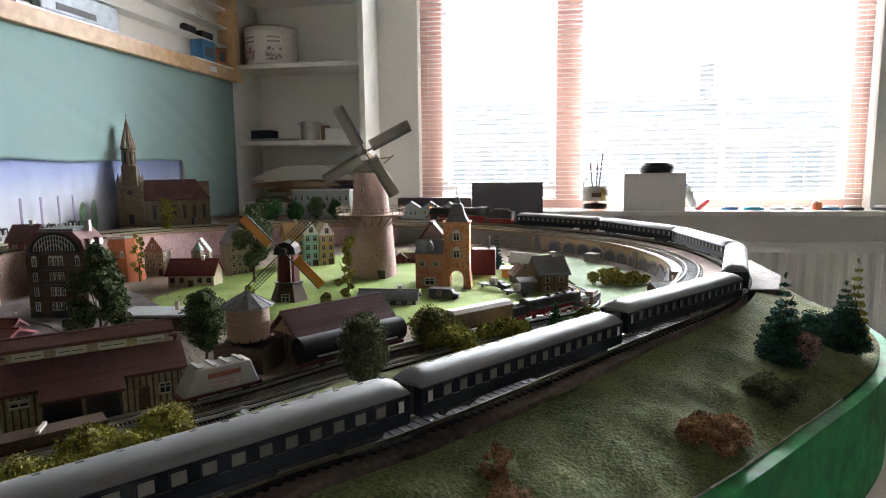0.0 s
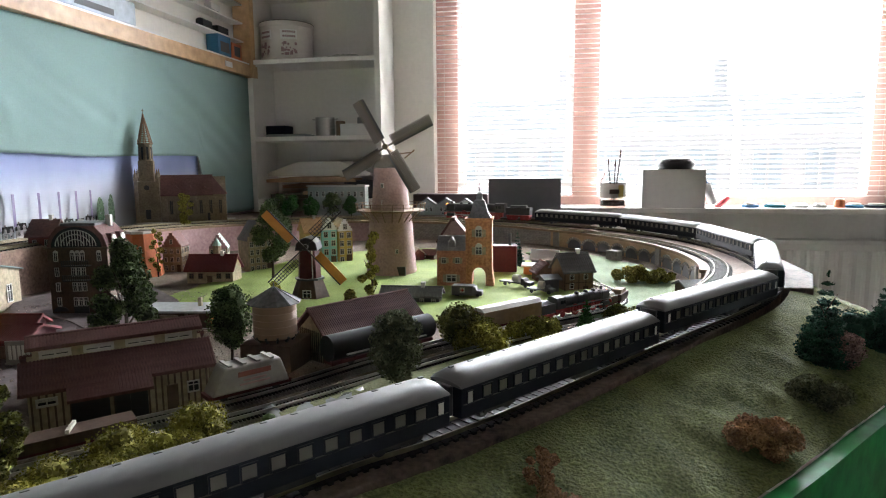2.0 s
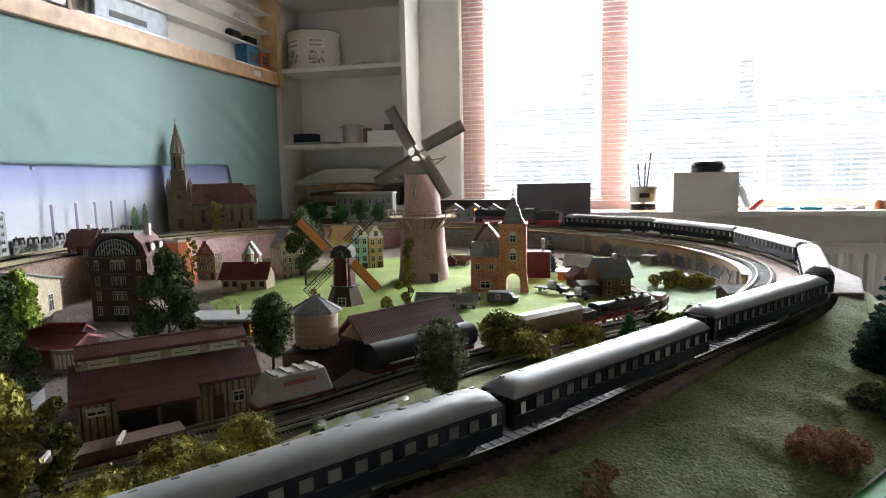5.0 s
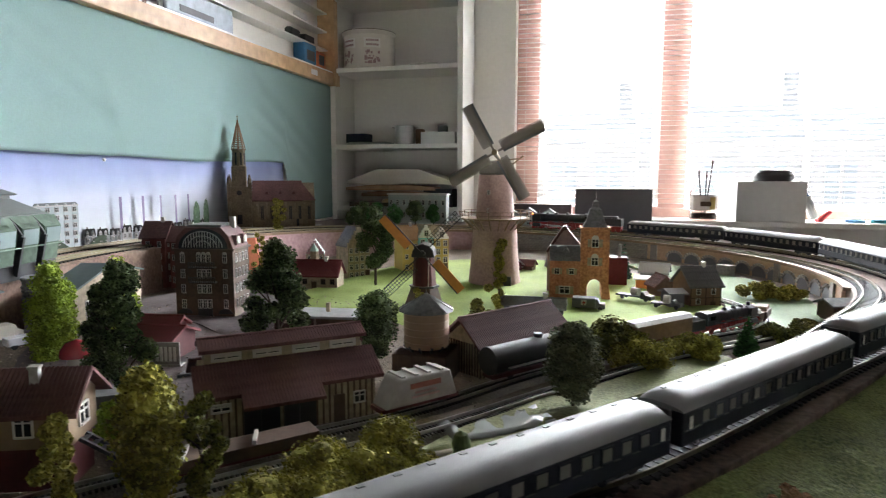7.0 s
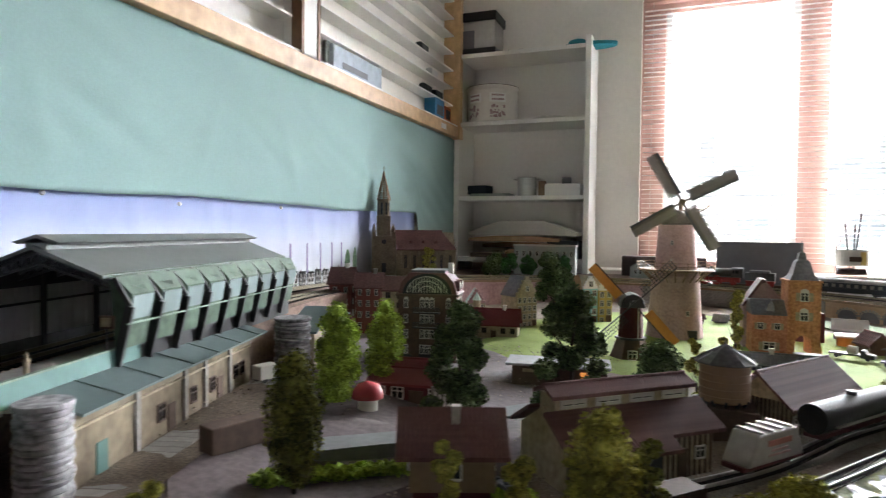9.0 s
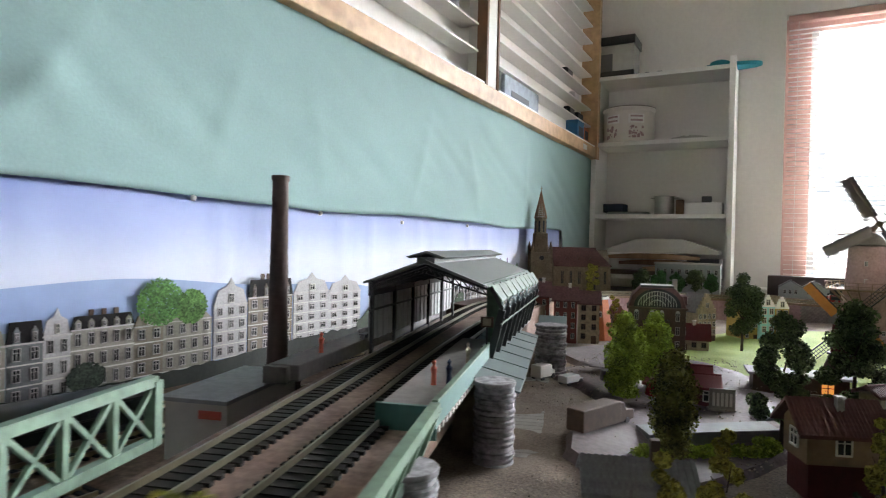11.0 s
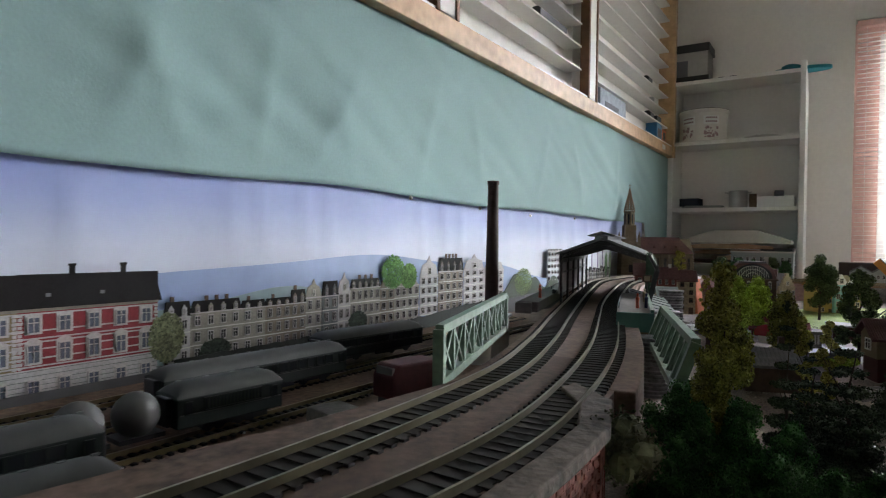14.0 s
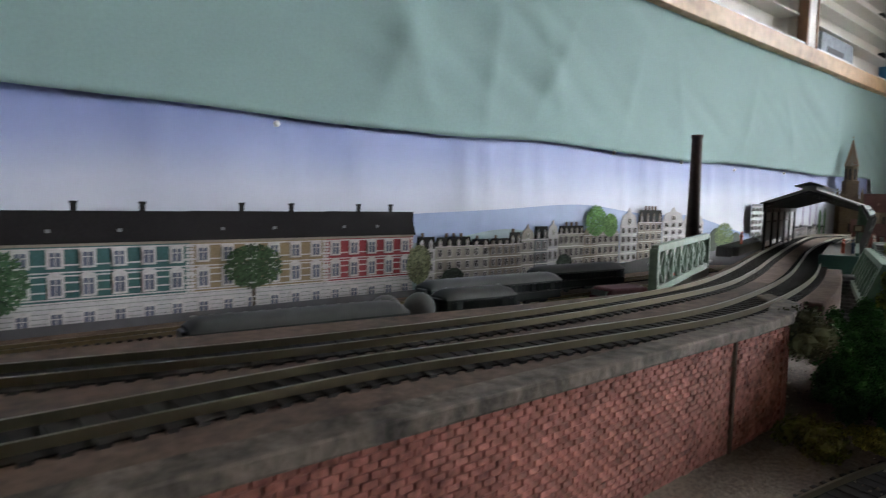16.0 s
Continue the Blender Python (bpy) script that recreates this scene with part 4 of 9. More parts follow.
def hotel():
    t = thing("grand_hotel", (-0.602, 0.688, 0.916), 12, "tall dark brick art nouveau hotel with mansard roof", "model building", "houses of the model village")
    W, D, H = 0.072, 0.052, 0.086
    mb = mat("dark_hotel_brick", (0.075, 0.05, 0.038), 0.8, 0.25, 300, 0.3, c2=(0.11, 0.075, 0.055), coarse=40)
    part("wall", Mesh().box((0, 0, H / 2), (W, D, H)), mb, t)
    part("cornice", Mesh().box((0, 0, H), (W + 0.005, D + 0.005, 0.003)), mb, t, bevel=0.0006)
    man = Mesh()
    o = [(-W / 2 - 0.001, H), (-W / 2 + 0.004, H + 0.016), (-W / 2 + 0.014, H + 0.027), (W / 2 - 0.014, H + 0.027), (W / 2 - 0.004, H + 0.016), (W / 2 + 0.001, H)]
    man.prism(o, -D / 2, D / 2, "y")
    part("roof", man, M_ROOFT, t, "curved maroon mansard roof", bevel=0.0008)
    part("roof_cap", Mesh().box((0, 0, H + 0.0285), (W - 0.03, D - 0.01, 0.003)), M_SLATE, t)
    fan = Mesh()
    for r in (0.008, 0.014, 0.0195):
        pts = [(1.25 * r * math.cos(a), r * math.sin(a)) for a in [math.pi * k / 16 for k in range(17)]]
        for p, q in zip(pts, pts[1:]):
            fan.span((p[0], -D / 2 - 0.0022, H + 0.003 + p[1]), (q[0], -D / 2 - 0.0022, H + 0.003 + q[1]), 0.0007)
    for k in range(15):
        x = -0.0238 + k * 0.0034
        top = 0.0195 * math.sqrt(max(0, 1 - (x / 0.0244) ** 2))
        fan.span((x, -D / 2 - 0.0022, H + 0.003), (x, -D / 2 - 0.0022, H + 0.0034 + top), 0.0006)
    part("arched_window", fan, M_OFFW, t, "white glazing bars of the arched gable window")
    gable = Mesh().prism([(0.03 * math.cos(a), H + 0.001 + 0.025 * math.sin(a)) for a in [math.pi * k / 16 for k in range(17)]], -D / 2 - 0.0016, -D / 2 + 0.01, "y")
    part("gable", gable, M_PANE, t)
    for r in range(4):
        z = 0.02 + r * 0.0185
        for x in (-0.026, -0.006, 0.0, 0.006, 0.026):
            window_at(t, (x, -D / 2 - 0.0004, z), 0.0052, 0.011, arch=(r == 3))
        for y in (-0.017, -0.006, 0.005, 0.016):
            window_at(t, (W / 2 + 0.0004, y, z), 0.005, 0.011, "+x")
    for z in (0.0505, 0.0685):
        bal = part("balcony", Mesh().box((0, -D / 2 - 0.004, z - 0.0035), (0.032, 0.008, 0.0012)), M_BLACK, t)
        for k in range(13):
            part("baluster", Mesh().box((-0.0156 + k * 0.0026, -D / 2 - 0.0076, z), (0.0012, 0.0006, 0.006)), M_BLACK, bal)
        part("rail", Mesh().box((0, -D / 2 - 0.0077, z + 0.003), (0.032, 0.001, 0.0008)), M_BLACK, bal)
    part("door", Mesh().box((0, -D / 2 - 0.0004, 0.008), (0.018, 0.0012, 0.015)), M_BLACK, t)
    for x in (-0.025, 0.025):
        part("arch", Mesh().prism([(x + 0.009 * math.cos(a), 0.008 + 0.006 * math.sin(a)) for a in [math.pi * k / 10 for k in range(11)]], -D / 2 - 0.0008, -D / 2, "y"), M_BLACK, t)
    for y in (-0.012, 0.01):
        dm = part("dormer", Mesh().box((W / 2 - 0.004, y, H + 0.011), (0.012, 0.011, 0.012)), M_ROOFT, t)
        part("dormer_window", Mesh().tube((W / 2 + 0.0015, y, H + 0.011), (W / 2 + 0.003, y, H + 0.011), 0.0045, n=14), M_OFFW, dm)
    part("chimney", Mesh().box((0.024, 0.008, H + 0.031), (0.006, 0.006, 0.014)), M_OFFW, t)


hotel()
WOODEN = mat("maroon_brick_houses", (0.17, 0.06, 0.05), 0.8, 0.25, 300, 0.3, coarse=40)
house("town_house", (-0.835, 0.875, 0.912), 18, 0.036, 0.05, 0.082, 0.022, WOODEN, M_ROOFT, "narrow red brick town house with maroon roof", rows=4, cols=2, scols=2, ww=0.006, wh=0.01, dz=0.019, chimney=True)
house("town_house", (-0.79, 0.885, 0.912), 18, 0.04, 0.046, 0.076, 0.02, WOODEN, M_ROOFT, "red brick town house with white windows", rows=4, cols=3, ww=0.006, wh=0.01, dz=0.018, chimney=True)
house("town_house", (-0.752, 0.9, 0.912), 18, 0.036, 0.04, 0.072, 0.018, M_CREAM, M_ROOFT, "cream town house with maroon hipped roof", rows=4, cols=2, scols=2, ww=0.008, wh=0.01, dz=0.0165, frame=M_BROWN)

# orange brick tower mill without its cap
t = thing("brick_mill_tower", (-0.767, 1.01, 0.903), 0, "tapered orange brick tower with a white rim", "mill tower")
part("wall", Mesh().lathe([(0, 0), (0.036, 0.0), (0.0235, 0.078), (0, 0.078)], 8), M_ORBRICK, t)
part("rim", Mesh().lathe([(0.0235, 0.078), (0.026, 0.079), (0.026, 0.083), (0.0225, 0.083)], 8), M_OFFW, t, "white top rim")
part("door", Mesh().box((0.01, -0.033, 0.012), (0.012, 0.006, 0.022)), M_SLATE, t)
window_at(t, (0.016, -0.026, 0.05), 0.006, 0.009, "-y", arch=True)

# stepped gable house and the little castle-like house
def step_gable(name, at, rz, w, d, h, wall_m, roof_m, label, top_m=None, cols=3, rows=3, ww=0.0055, wh=0.009):
    t = thing(name, at, rz, label, "model house", "houses of the model village")
    part("wall", Mesh().box((0, 0, h / 2), (w, d, h)), wall_m, t)
    n = 5
    g = Mesh()
    pts = [(-w / 2, h)]
    for k in range(n):
        x, z = -w / 2 + (k + 0.0) * w / 2 / n, h + (k + 1) * w * 0.16
        pts += [(x, z), (x + w / 2 / n, z)]
    pts += [(-x, z) for x, z in reversed(pts[1:])] + [(w / 2, h)]
    g.prism(pts, -d / 2 - 0.0008, -d / 2 + 0.004, "y")
    part("stepped_gable", g, top_m or wall_m, t)
    r = part("roof", gable_roof(Mesh(), d - 0.006, w, h, w * 0.75, over=0.001), roof_m, t)
    r.matrix_local = pose(0, 0.003, 0, 0, 0, 90)
    part("gable_fill", Mesh().prism([(-w / 2 + 0.001, h), (w / 2 - 0.001, h), (0, h + w * 0.74)], -d / 2 + 0.003, d / 2 - 0.003, "y"), wall_m, t)
    dz = h / rows
    for r_ in range(rows):
        for c in range(cols):
            x = -w / 2 + (c + 0.5) * w / cols
            if r_ == 0 and c == cols - 1:
                part("door", Mesh().box((x, -d / 2 - 0.0006, wh * 0.75), (ww * 1.2, 0.0012, wh * 1.5)), M_BROWN, t)
            else:
                window_at(t, (x, -d / 2 - 0.0012, dz * (r_ + 0.5)), ww, wh)
    window_at(t, (0, -d / 2 - 0.0012, h + w * 0.3), ww, wh)
    for c in range(3):
        for r_ in range(rows):
            window_at(t, (w / 2 + 0.0004, -d / 2 + (c + 0.5) * d / 3, dz * (r_ + 0.5)), ww, wh, "+x")
    return t


step_gable("stepped_gable_house", (-0.742, 1.075, 0.903), 14, 0.034, 0.045, 0.047, M_CREAM, M_ROOFT, "cream house with a pinkish stepped gable front", mat("pinkish_gable_brick", (0.3, 0.17, 0.14), 0.8, 0.25, 300, 0.3))
step_gable("stepped_gable_house", (-0.69, 1.14, 0.903), 24, 0.034, 0.04, 0.036, M_CREAM, mat("pale_green_roof", (0.32, 0.42, 0.38), 0.6, 0.15, 250, 0.2), "small cream stepped gable house with pale green roof", M_PINKWALL)
t = thing("round_turret", (-0.677, 1.11, 0.903), 0, "small cream turret with a pale green cone roof", "turret")
part("wall", Mesh().lathe([(0, 0), (0.008, 0), (0.008, 0.044), (0, 0.044)], 8), M_CREAM, t)
part("roof", Mesh().lathe([(0.0095, 0.044), (0.0, 0.06)], 8), bpy.data.materials["pale_green_roof"], t)
# low red-roofed cottage
house("timbered_cottage", (-0.598, 0.965, 0.905), 8, 0.078, 0.04, 0.024, 0.02, M_CREAM, M_REDROOF, "low half-timbered cottage with a deep red roof", rows=1, cols=5, ww=0.008, wh=0.009, ribs=0.0022, frame=M_BROWN, chimney=True)
# cream gabled house and the yellow and turquoise pair
step_gable("gabled_town_house", (-0.592, 1.1, 0.902), 50, 0.045, 0.05, 0.06, M_CREAM, M_SLATE, "cream and tan gabled house with scrolled top", M_CREAM, cols=4, rows=4, ww=0.007, wh=0.01)
step_gable("gabled_town_house", (-0.487, 1.2, 0.902), 36, 0.03, 0.055, 0.07, M_TURQ, M_CREAM, "narrow turquoise gabled house with white trim", M_CARDW, cols=2, rows=4, ww=0.009, wh=0.012)
step_gable("gabled_town_house", (-0.462, 1.222, 0.902), 36, 0.03, 0.055, 0.066, M_YELLOW, M_CREAM, "narrow yellow gabled house with white trim", M_CARDW, cols=2, rows=4, ww=0.009, wh=0.012)
house("gabled_town_house", (-0.515, 1.19, 0.902), 36, 0.035, 0.055, 0.068, 0.022, M_YELLOW, mat("tan_tile_roof", (0.42, 0.25, 0.12), 0.75, 0.25, 300, 0.3), "yellow house with a tan tiled roof", rows=3, cols=2, ww=0.007, wh=0.01, ribs=0.0024, chimney=True)


# ---- ochre gate tower house ----
def gate_tower():
    t = thing("gate_tower_house", (-0.169, 1.0, 0.901), 4, "ochre stone gate tower with shuttered windows and slate spire", "model building", "houses of the model village")
    tw, td, th = 0.042, 0.045, 0.112
    tm = Mesh()
    arch = [(-tw / 2, 0), (-0.011, 0)] + [(-0.011 * math.cos(a), 0.022 + 0.013 * math.sin(a)) for a in [math.pi * k / 10 for k in range(11)]] + [(0.011, 0), (tw / 2 + 0.004, 0), (tw / 2, 0.03), (tw / 2, th), (-tw / 2, th)]
    tm.prism(arch, -td / 2, td / 2, "y")
    tower = part("tower", tm, M_OCHRE, t)
    tower.location.x = 0.022
    part("cornice", Mesh().box((0.022, 0, th), (tw + 0.003, td + 0.003, 0.003)), M_OCHRE, t)
    sp = Mesh()
    sp.lathe([(0.027, th + 0.001), (0.0195, th + 0.01), (0.0155, th + 0.02), (0.0125, th + 0.028), (0.0075, th + 0.031), (0.006, th + 0.04), (0.0, th + 0.043)], 4, (0.022, 0, 0))
    roof = part("spire", sp, M_SLATE, t, "grey slate spire roof")
    roof.matrix_local = Matrix.Translation((0.022, 0, 0)) @ Matrix.Rotation(radians(45), 4, "Z") @ Matrix.Translation((-0.022, 0, 0))
    part("finial", Mesh().tube((0.022, 0, th + 0.044), (0.022, 0, th + 0.058), 0.0012, 0.0004, 8), M_SLATE, t)
    for z in (0.062, 0.09):
        w = window_at(t, (0.022, -td / 2 - 0.0006, z), 0.011, 0.013, arch=True)
        for s in (-1, 1):
            part("shutter", Mesh().box((s * 0.0085, -0.0006, 0), (0.005, 0.0012, 0.012)), M_CREAM, w, "cream shutter")
    hw, hd, hh = 0.046, 0.045, 0.062
    part("wall", Mesh().box((-0.022, 0, hh / 2), (hw, hd, hh)), mat("orange_sandstone", (0.4, 0.14, 0.08), 0.85, 0.4, 260, 0.4, c2=(0.52, 0.25, 0.16), coarse=40), t)
    rf = Mesh().prism([(-hd / 2 - 0.002, hh), (hd / 2, hh), (hd / 2, hh + 0.02), (hd / 2 - 0.02, hh + 0.02)], -0.046, 0.001, "x")
    part("roof", rf, M_SLATE, t, "steep grey slate roof")
    part("gable_wall", Mesh().prism([(-0.05, 0), (0.002, 0), (0.002, hh + 0.02), (-0.02, hh + 0.046), (-0.026, hh + 0.046), (-0.05, hh + 0.01)], hd / 2, hd / 2 + 0.03, "y"), M_MILL, t, "pinkish gable behind the tower house")
    part("gable_roof", Mesh().prism([(-0.052, hh + 0.009), (-0.026, hh + 0.049), (-0.02, hh + 0.049), (-0.02, hh + 0.044), (-0.026, hh + 0.042), (-0.05, hh + 0.006)], hd / 2 - 0.002, hd / 2 + 0.034, "y"), M_ROOFT, t, "maroon tiled roof")
    dorm = part("dormer", Mesh().prism([(-0.026, hh + 0.006), (-0.016, hh + 0.006), (-0.016, hh + 0.014), (-0.021, hh + 0.022), (-0.026, hh + 0.014)], -hd / 2 - 0.001, -hd / 2 + 0.018, "y"), M_SLATE, t)
    for x in (-0.034, -0.012):
        w = window_at(t, (x, -hd / 2 - 0.0006, 0.046), 0.008, 0.01)
        for s in (-1, 1):
            part("shutter", Mesh().box((s * 0.006, -0.0006, 0), (0.0035, 0.0012, 0.009)), M_CREAM, w, "cream shutter")
    w = window_at(t, (-0.022, -hd / 2 - 0.0006, 0.017), 0.017, 0.013)
    for s in (-1, 1):
        part("shutter", Mesh().box((s * 0.011, -0.0006, 0), (0.005, 0.0012, 0.012)), M_CREAM, w, "cream shutter")


gate_tower()


# ---- the large gallery windmill ----
def big_mill():
    t = thing("gallery_windmill", (-0.319, 1.09, 0.899), 0, "tall pinkish stone gallery windmill with lattice sails", "windmill")
    part("tower", Mesh().lathe([(0, 0), (0.047, 0), (0.0445, 0.02), (0.041, 0.06), (0.0385, 0.1), (0.036, 0.118), (0.034, 0.122), (0.031, 0.16), (0.029, 0.195), (0, 0.195)], 20), M_MILL, t, "pinkish stone tower", smooth=True)
    for z in (0.045, 0.108, 0.118):
        part("band", Mesh().lathe([(0.0425 - z * 0.04, z), (0.0435 - z * 0.04, z + 0.001), (0.042 - z * 0.04, z + 0.002)], 20), M_MILL, t)
    gal = part("gallery", Mesh().lathe([(0.034, 0.1185), (0.061, 0.1185), (0.061, 0.121), (0.034, 0.121)], 20), M_WOOD, t, "wooden gallery deck")
    for i in range(20):
        a = 2 * math.pi * i / 20
        c, s = math.cos(a), math.sin(a)
        part("post", Mesh().span((0.0605 * c, 0.0605 * s, 0.119), (0.063 * c, 0.063 * s, 0.1325), 0.001), M_WOOD, gal)
        part("strut", Mesh().span((0.0375 * c, 0.0375 * s, 0.1), (0.056 * c, 0.056 * s, 0.1186), 0.0016), M_WOOD, gal)
    for z, r in ((0.126, 0.0617), (0.132, 0.063)):
        part("rail", Mesh().lathe([(r - 0.0004, z), (r + 0.0004, z), (r + 0.0004, z + 0.0008), (r - 0.0004, z + 0.0008), (r - 0.0004, z)], 20), M_WOOD, gal)
    cap = Mesh()
    cap.prism([(-0.025, 0.195), (-0.024, 0.2), (-0.017, 0.21), (-0.008, 0.217), (0, 0.2195), (0.008, 0.217), (0.017, 0.21), (0.024, 0.2), (0.025, 0.195)], -0.026, 0.03, "y")
    part("cap", cap, mat("grey_thatch_cap", (0.16, 0.145, 0.13), 0.9, 0.25, 300, 0.5), t, "grey shingled cap", bevel=0.003)
    part("shaft", Mesh().tube((0.006, -0.05, 0.231), (0.006, 0.0, 0.222), 0.0035, n=10), M_WOOD, t)
    part("tail_beam", Mesh().span((-0.045, 0.0, 0.215), (0.04, -0.005, 0.222), 0.002).span((0.03, -0.01, 0.212), (0.05, -0.02, 0.226), 0.0018), M_WOOD, t)
    for r_, (x, z) in enumerate(((-0.006, 0.165), (-0.006, 0.135), (0.008, 0.085), (0.02, 0.05))):
        window_at(t, (x, -0.0315 - 0.06 * max(0, 0.13 - z) - (0.002 if z < 0.13 else 0), z), 0.005, 0.008, pmat=M_BLACK)
    part("door", Mesh().box((0.027, -0.036, 0.012), (0.016, 0.006, 0.022)), M_BLACK, t)
    hub = Vector((0.008, -0.052, 0.231))
    part("hub", Mesh().tube(hub + Vector((0, 0.004, 0)), hub - Vector((0, 0.006, 0)), 0.005, n=10), M_BRASS, t)
    M_NET = mat("grey_sail_netting", (0.55, 0.52, 0.48), 0.9, 0.3, 600, 0.4)
    lat = mat("grey_lattice_wood", (0.24, 0.21, 0.185), 0.8, 0.2, 200, 0.2)
    for ang in (119, 26, 210, 301):
        a = radians(ang)
        u, v = Vector((math.cos(a), 0, math.sin(a))), Vector((-math.sin(a), 0, math.cos(a)))
        sail = part("sail", Mesh().span(hub, hub + u * 0.089, 0.0032), lat, t)
        fr = Mesh()
        for k in range(26):
            p = hub + u * (0.014 + k * 0.003)
            fr.span(p - v * 0.0005, p + v * 0.0145, 0.0013)
        for d in (0.003, 0.006, 0.009, 0.012, 0.0145):
            fr.span(hub + u * 0.014 + v * d, hub + u * 0.089 + v * d, 0.001)
        part("lattice", fr, lat, sail, "fine sail lattice")
        pc = [hub + u * a_ + v * b_ + Vector((0, c_, 0)) for c_ in (0.0006, 0.001) for a_, b_ in ((0.016, 0.0), (0.089, 0.0), (0.089, 0.013), (0.016, 0.013))]
        part("netting", Mesh().add(pc, [(0, 1, 2, 3), (7, 6, 5, 4), (0, 4, 5, 1), (1, 5, 6, 2), (2, 6, 7, 3), (3, 7, 4, 0)]), M_NET, sail, "grey sail netting")
        part("board", Mesh().span(hub + u * 0.014 - v * 0.003, hub + u * 0.089 - v * 0.003, 0.0008, 0.005), M_CARDGREY, sail)


big_mill()


def post_mill():
    t = thing("post_windmill", (-0.372, 0.838, 0.905), 10, "small maroon windmill with orange canvas sails", "windmill")
    part("base", Mesh().lathe([(0, 0), (0.03, 0), (0.018, 0.034), (0, 0.034)], 6), M_BROWN, t, "brown tapered base")
    part("deck", Mesh().lathe([(0, 0.033), (0.021, 0.033), (0.021, 0.0355), (0, 0.0355)], 8), M_BLACK, t)
    part("body", Mesh().lathe([(0, 0.035), (0.0165, 0.035), (0.0145, 0.078), (0, 0.078)], 8), M_MAROON, t, "maroon boarded body")
    part("cap", Mesh().prism([(-0.016, 0.076), (0.016, 0.076), (0.014, 0.086), (0.008, 0.092), (0, 0.0945), (-0.008, 0.092), (-0.014, 0.086)], -0.018, 0.018, "y"), M_BLACK, t, "black rounded cap", bevel=0.001)
    window_at(t, (0.0, -0.0225, 0.014), 0.012, 0.013)
    part("trim", Mesh().box((0.0075, -0.0155, 0.056), (0.0012, 0.0012, 0.04)), M_OFFW, t)
    hub = Vector((0, -0.026, 0.082))
    part("hub", Mesh().tube((0, -0.015, 0.082), hub, 0.004, n=10), M_BLACK, t)
    for ang, cloth in ((133, True), (312, True), (43, False), (223, False)):
        a = radians(ang)
        u, v = Vector((math.cos(a), 0, math.sin(a))), Vector((-math.sin(a), 0, math.cos(a)))
        sail = part("sail", Mesh().span(hub, hub + u * 0.072, 0.0016), M_BLACK, t)
        if cloth:
            q = Mesh().span(hub + u * 0.02 + v * 0.0065, hub + u * 0.072 + v * 0.0065, 0.0015, 0.0125)
            m = Mesh()
            c = hub + u * 0.046 + v * 0.0065
            rot = Matrix.Translation(c) @ Matrix.Rotation(-a, 4, "Y")
            m.box((0, 0, 0), (0.052, 0.0014, 0.0125), rot)
            q.bm.free()
            part("canvas", m, M_ORANGE, sail, "orange canvas")
        else:
            fr = Mesh()
            for k in range(13):
                p = hub + u * (0.02 + k * 0.0043)
                fr.span(p, p + v * 0.012, 0.0007)
            for d in (0.004, 0.008, 0.012):
                fr.span(hub + u * 0.02 + v * d, hub + u * 0.072 + v * d, 0.0007)
            part("lattice", fr, M_BLACK, sail)


post_mill()


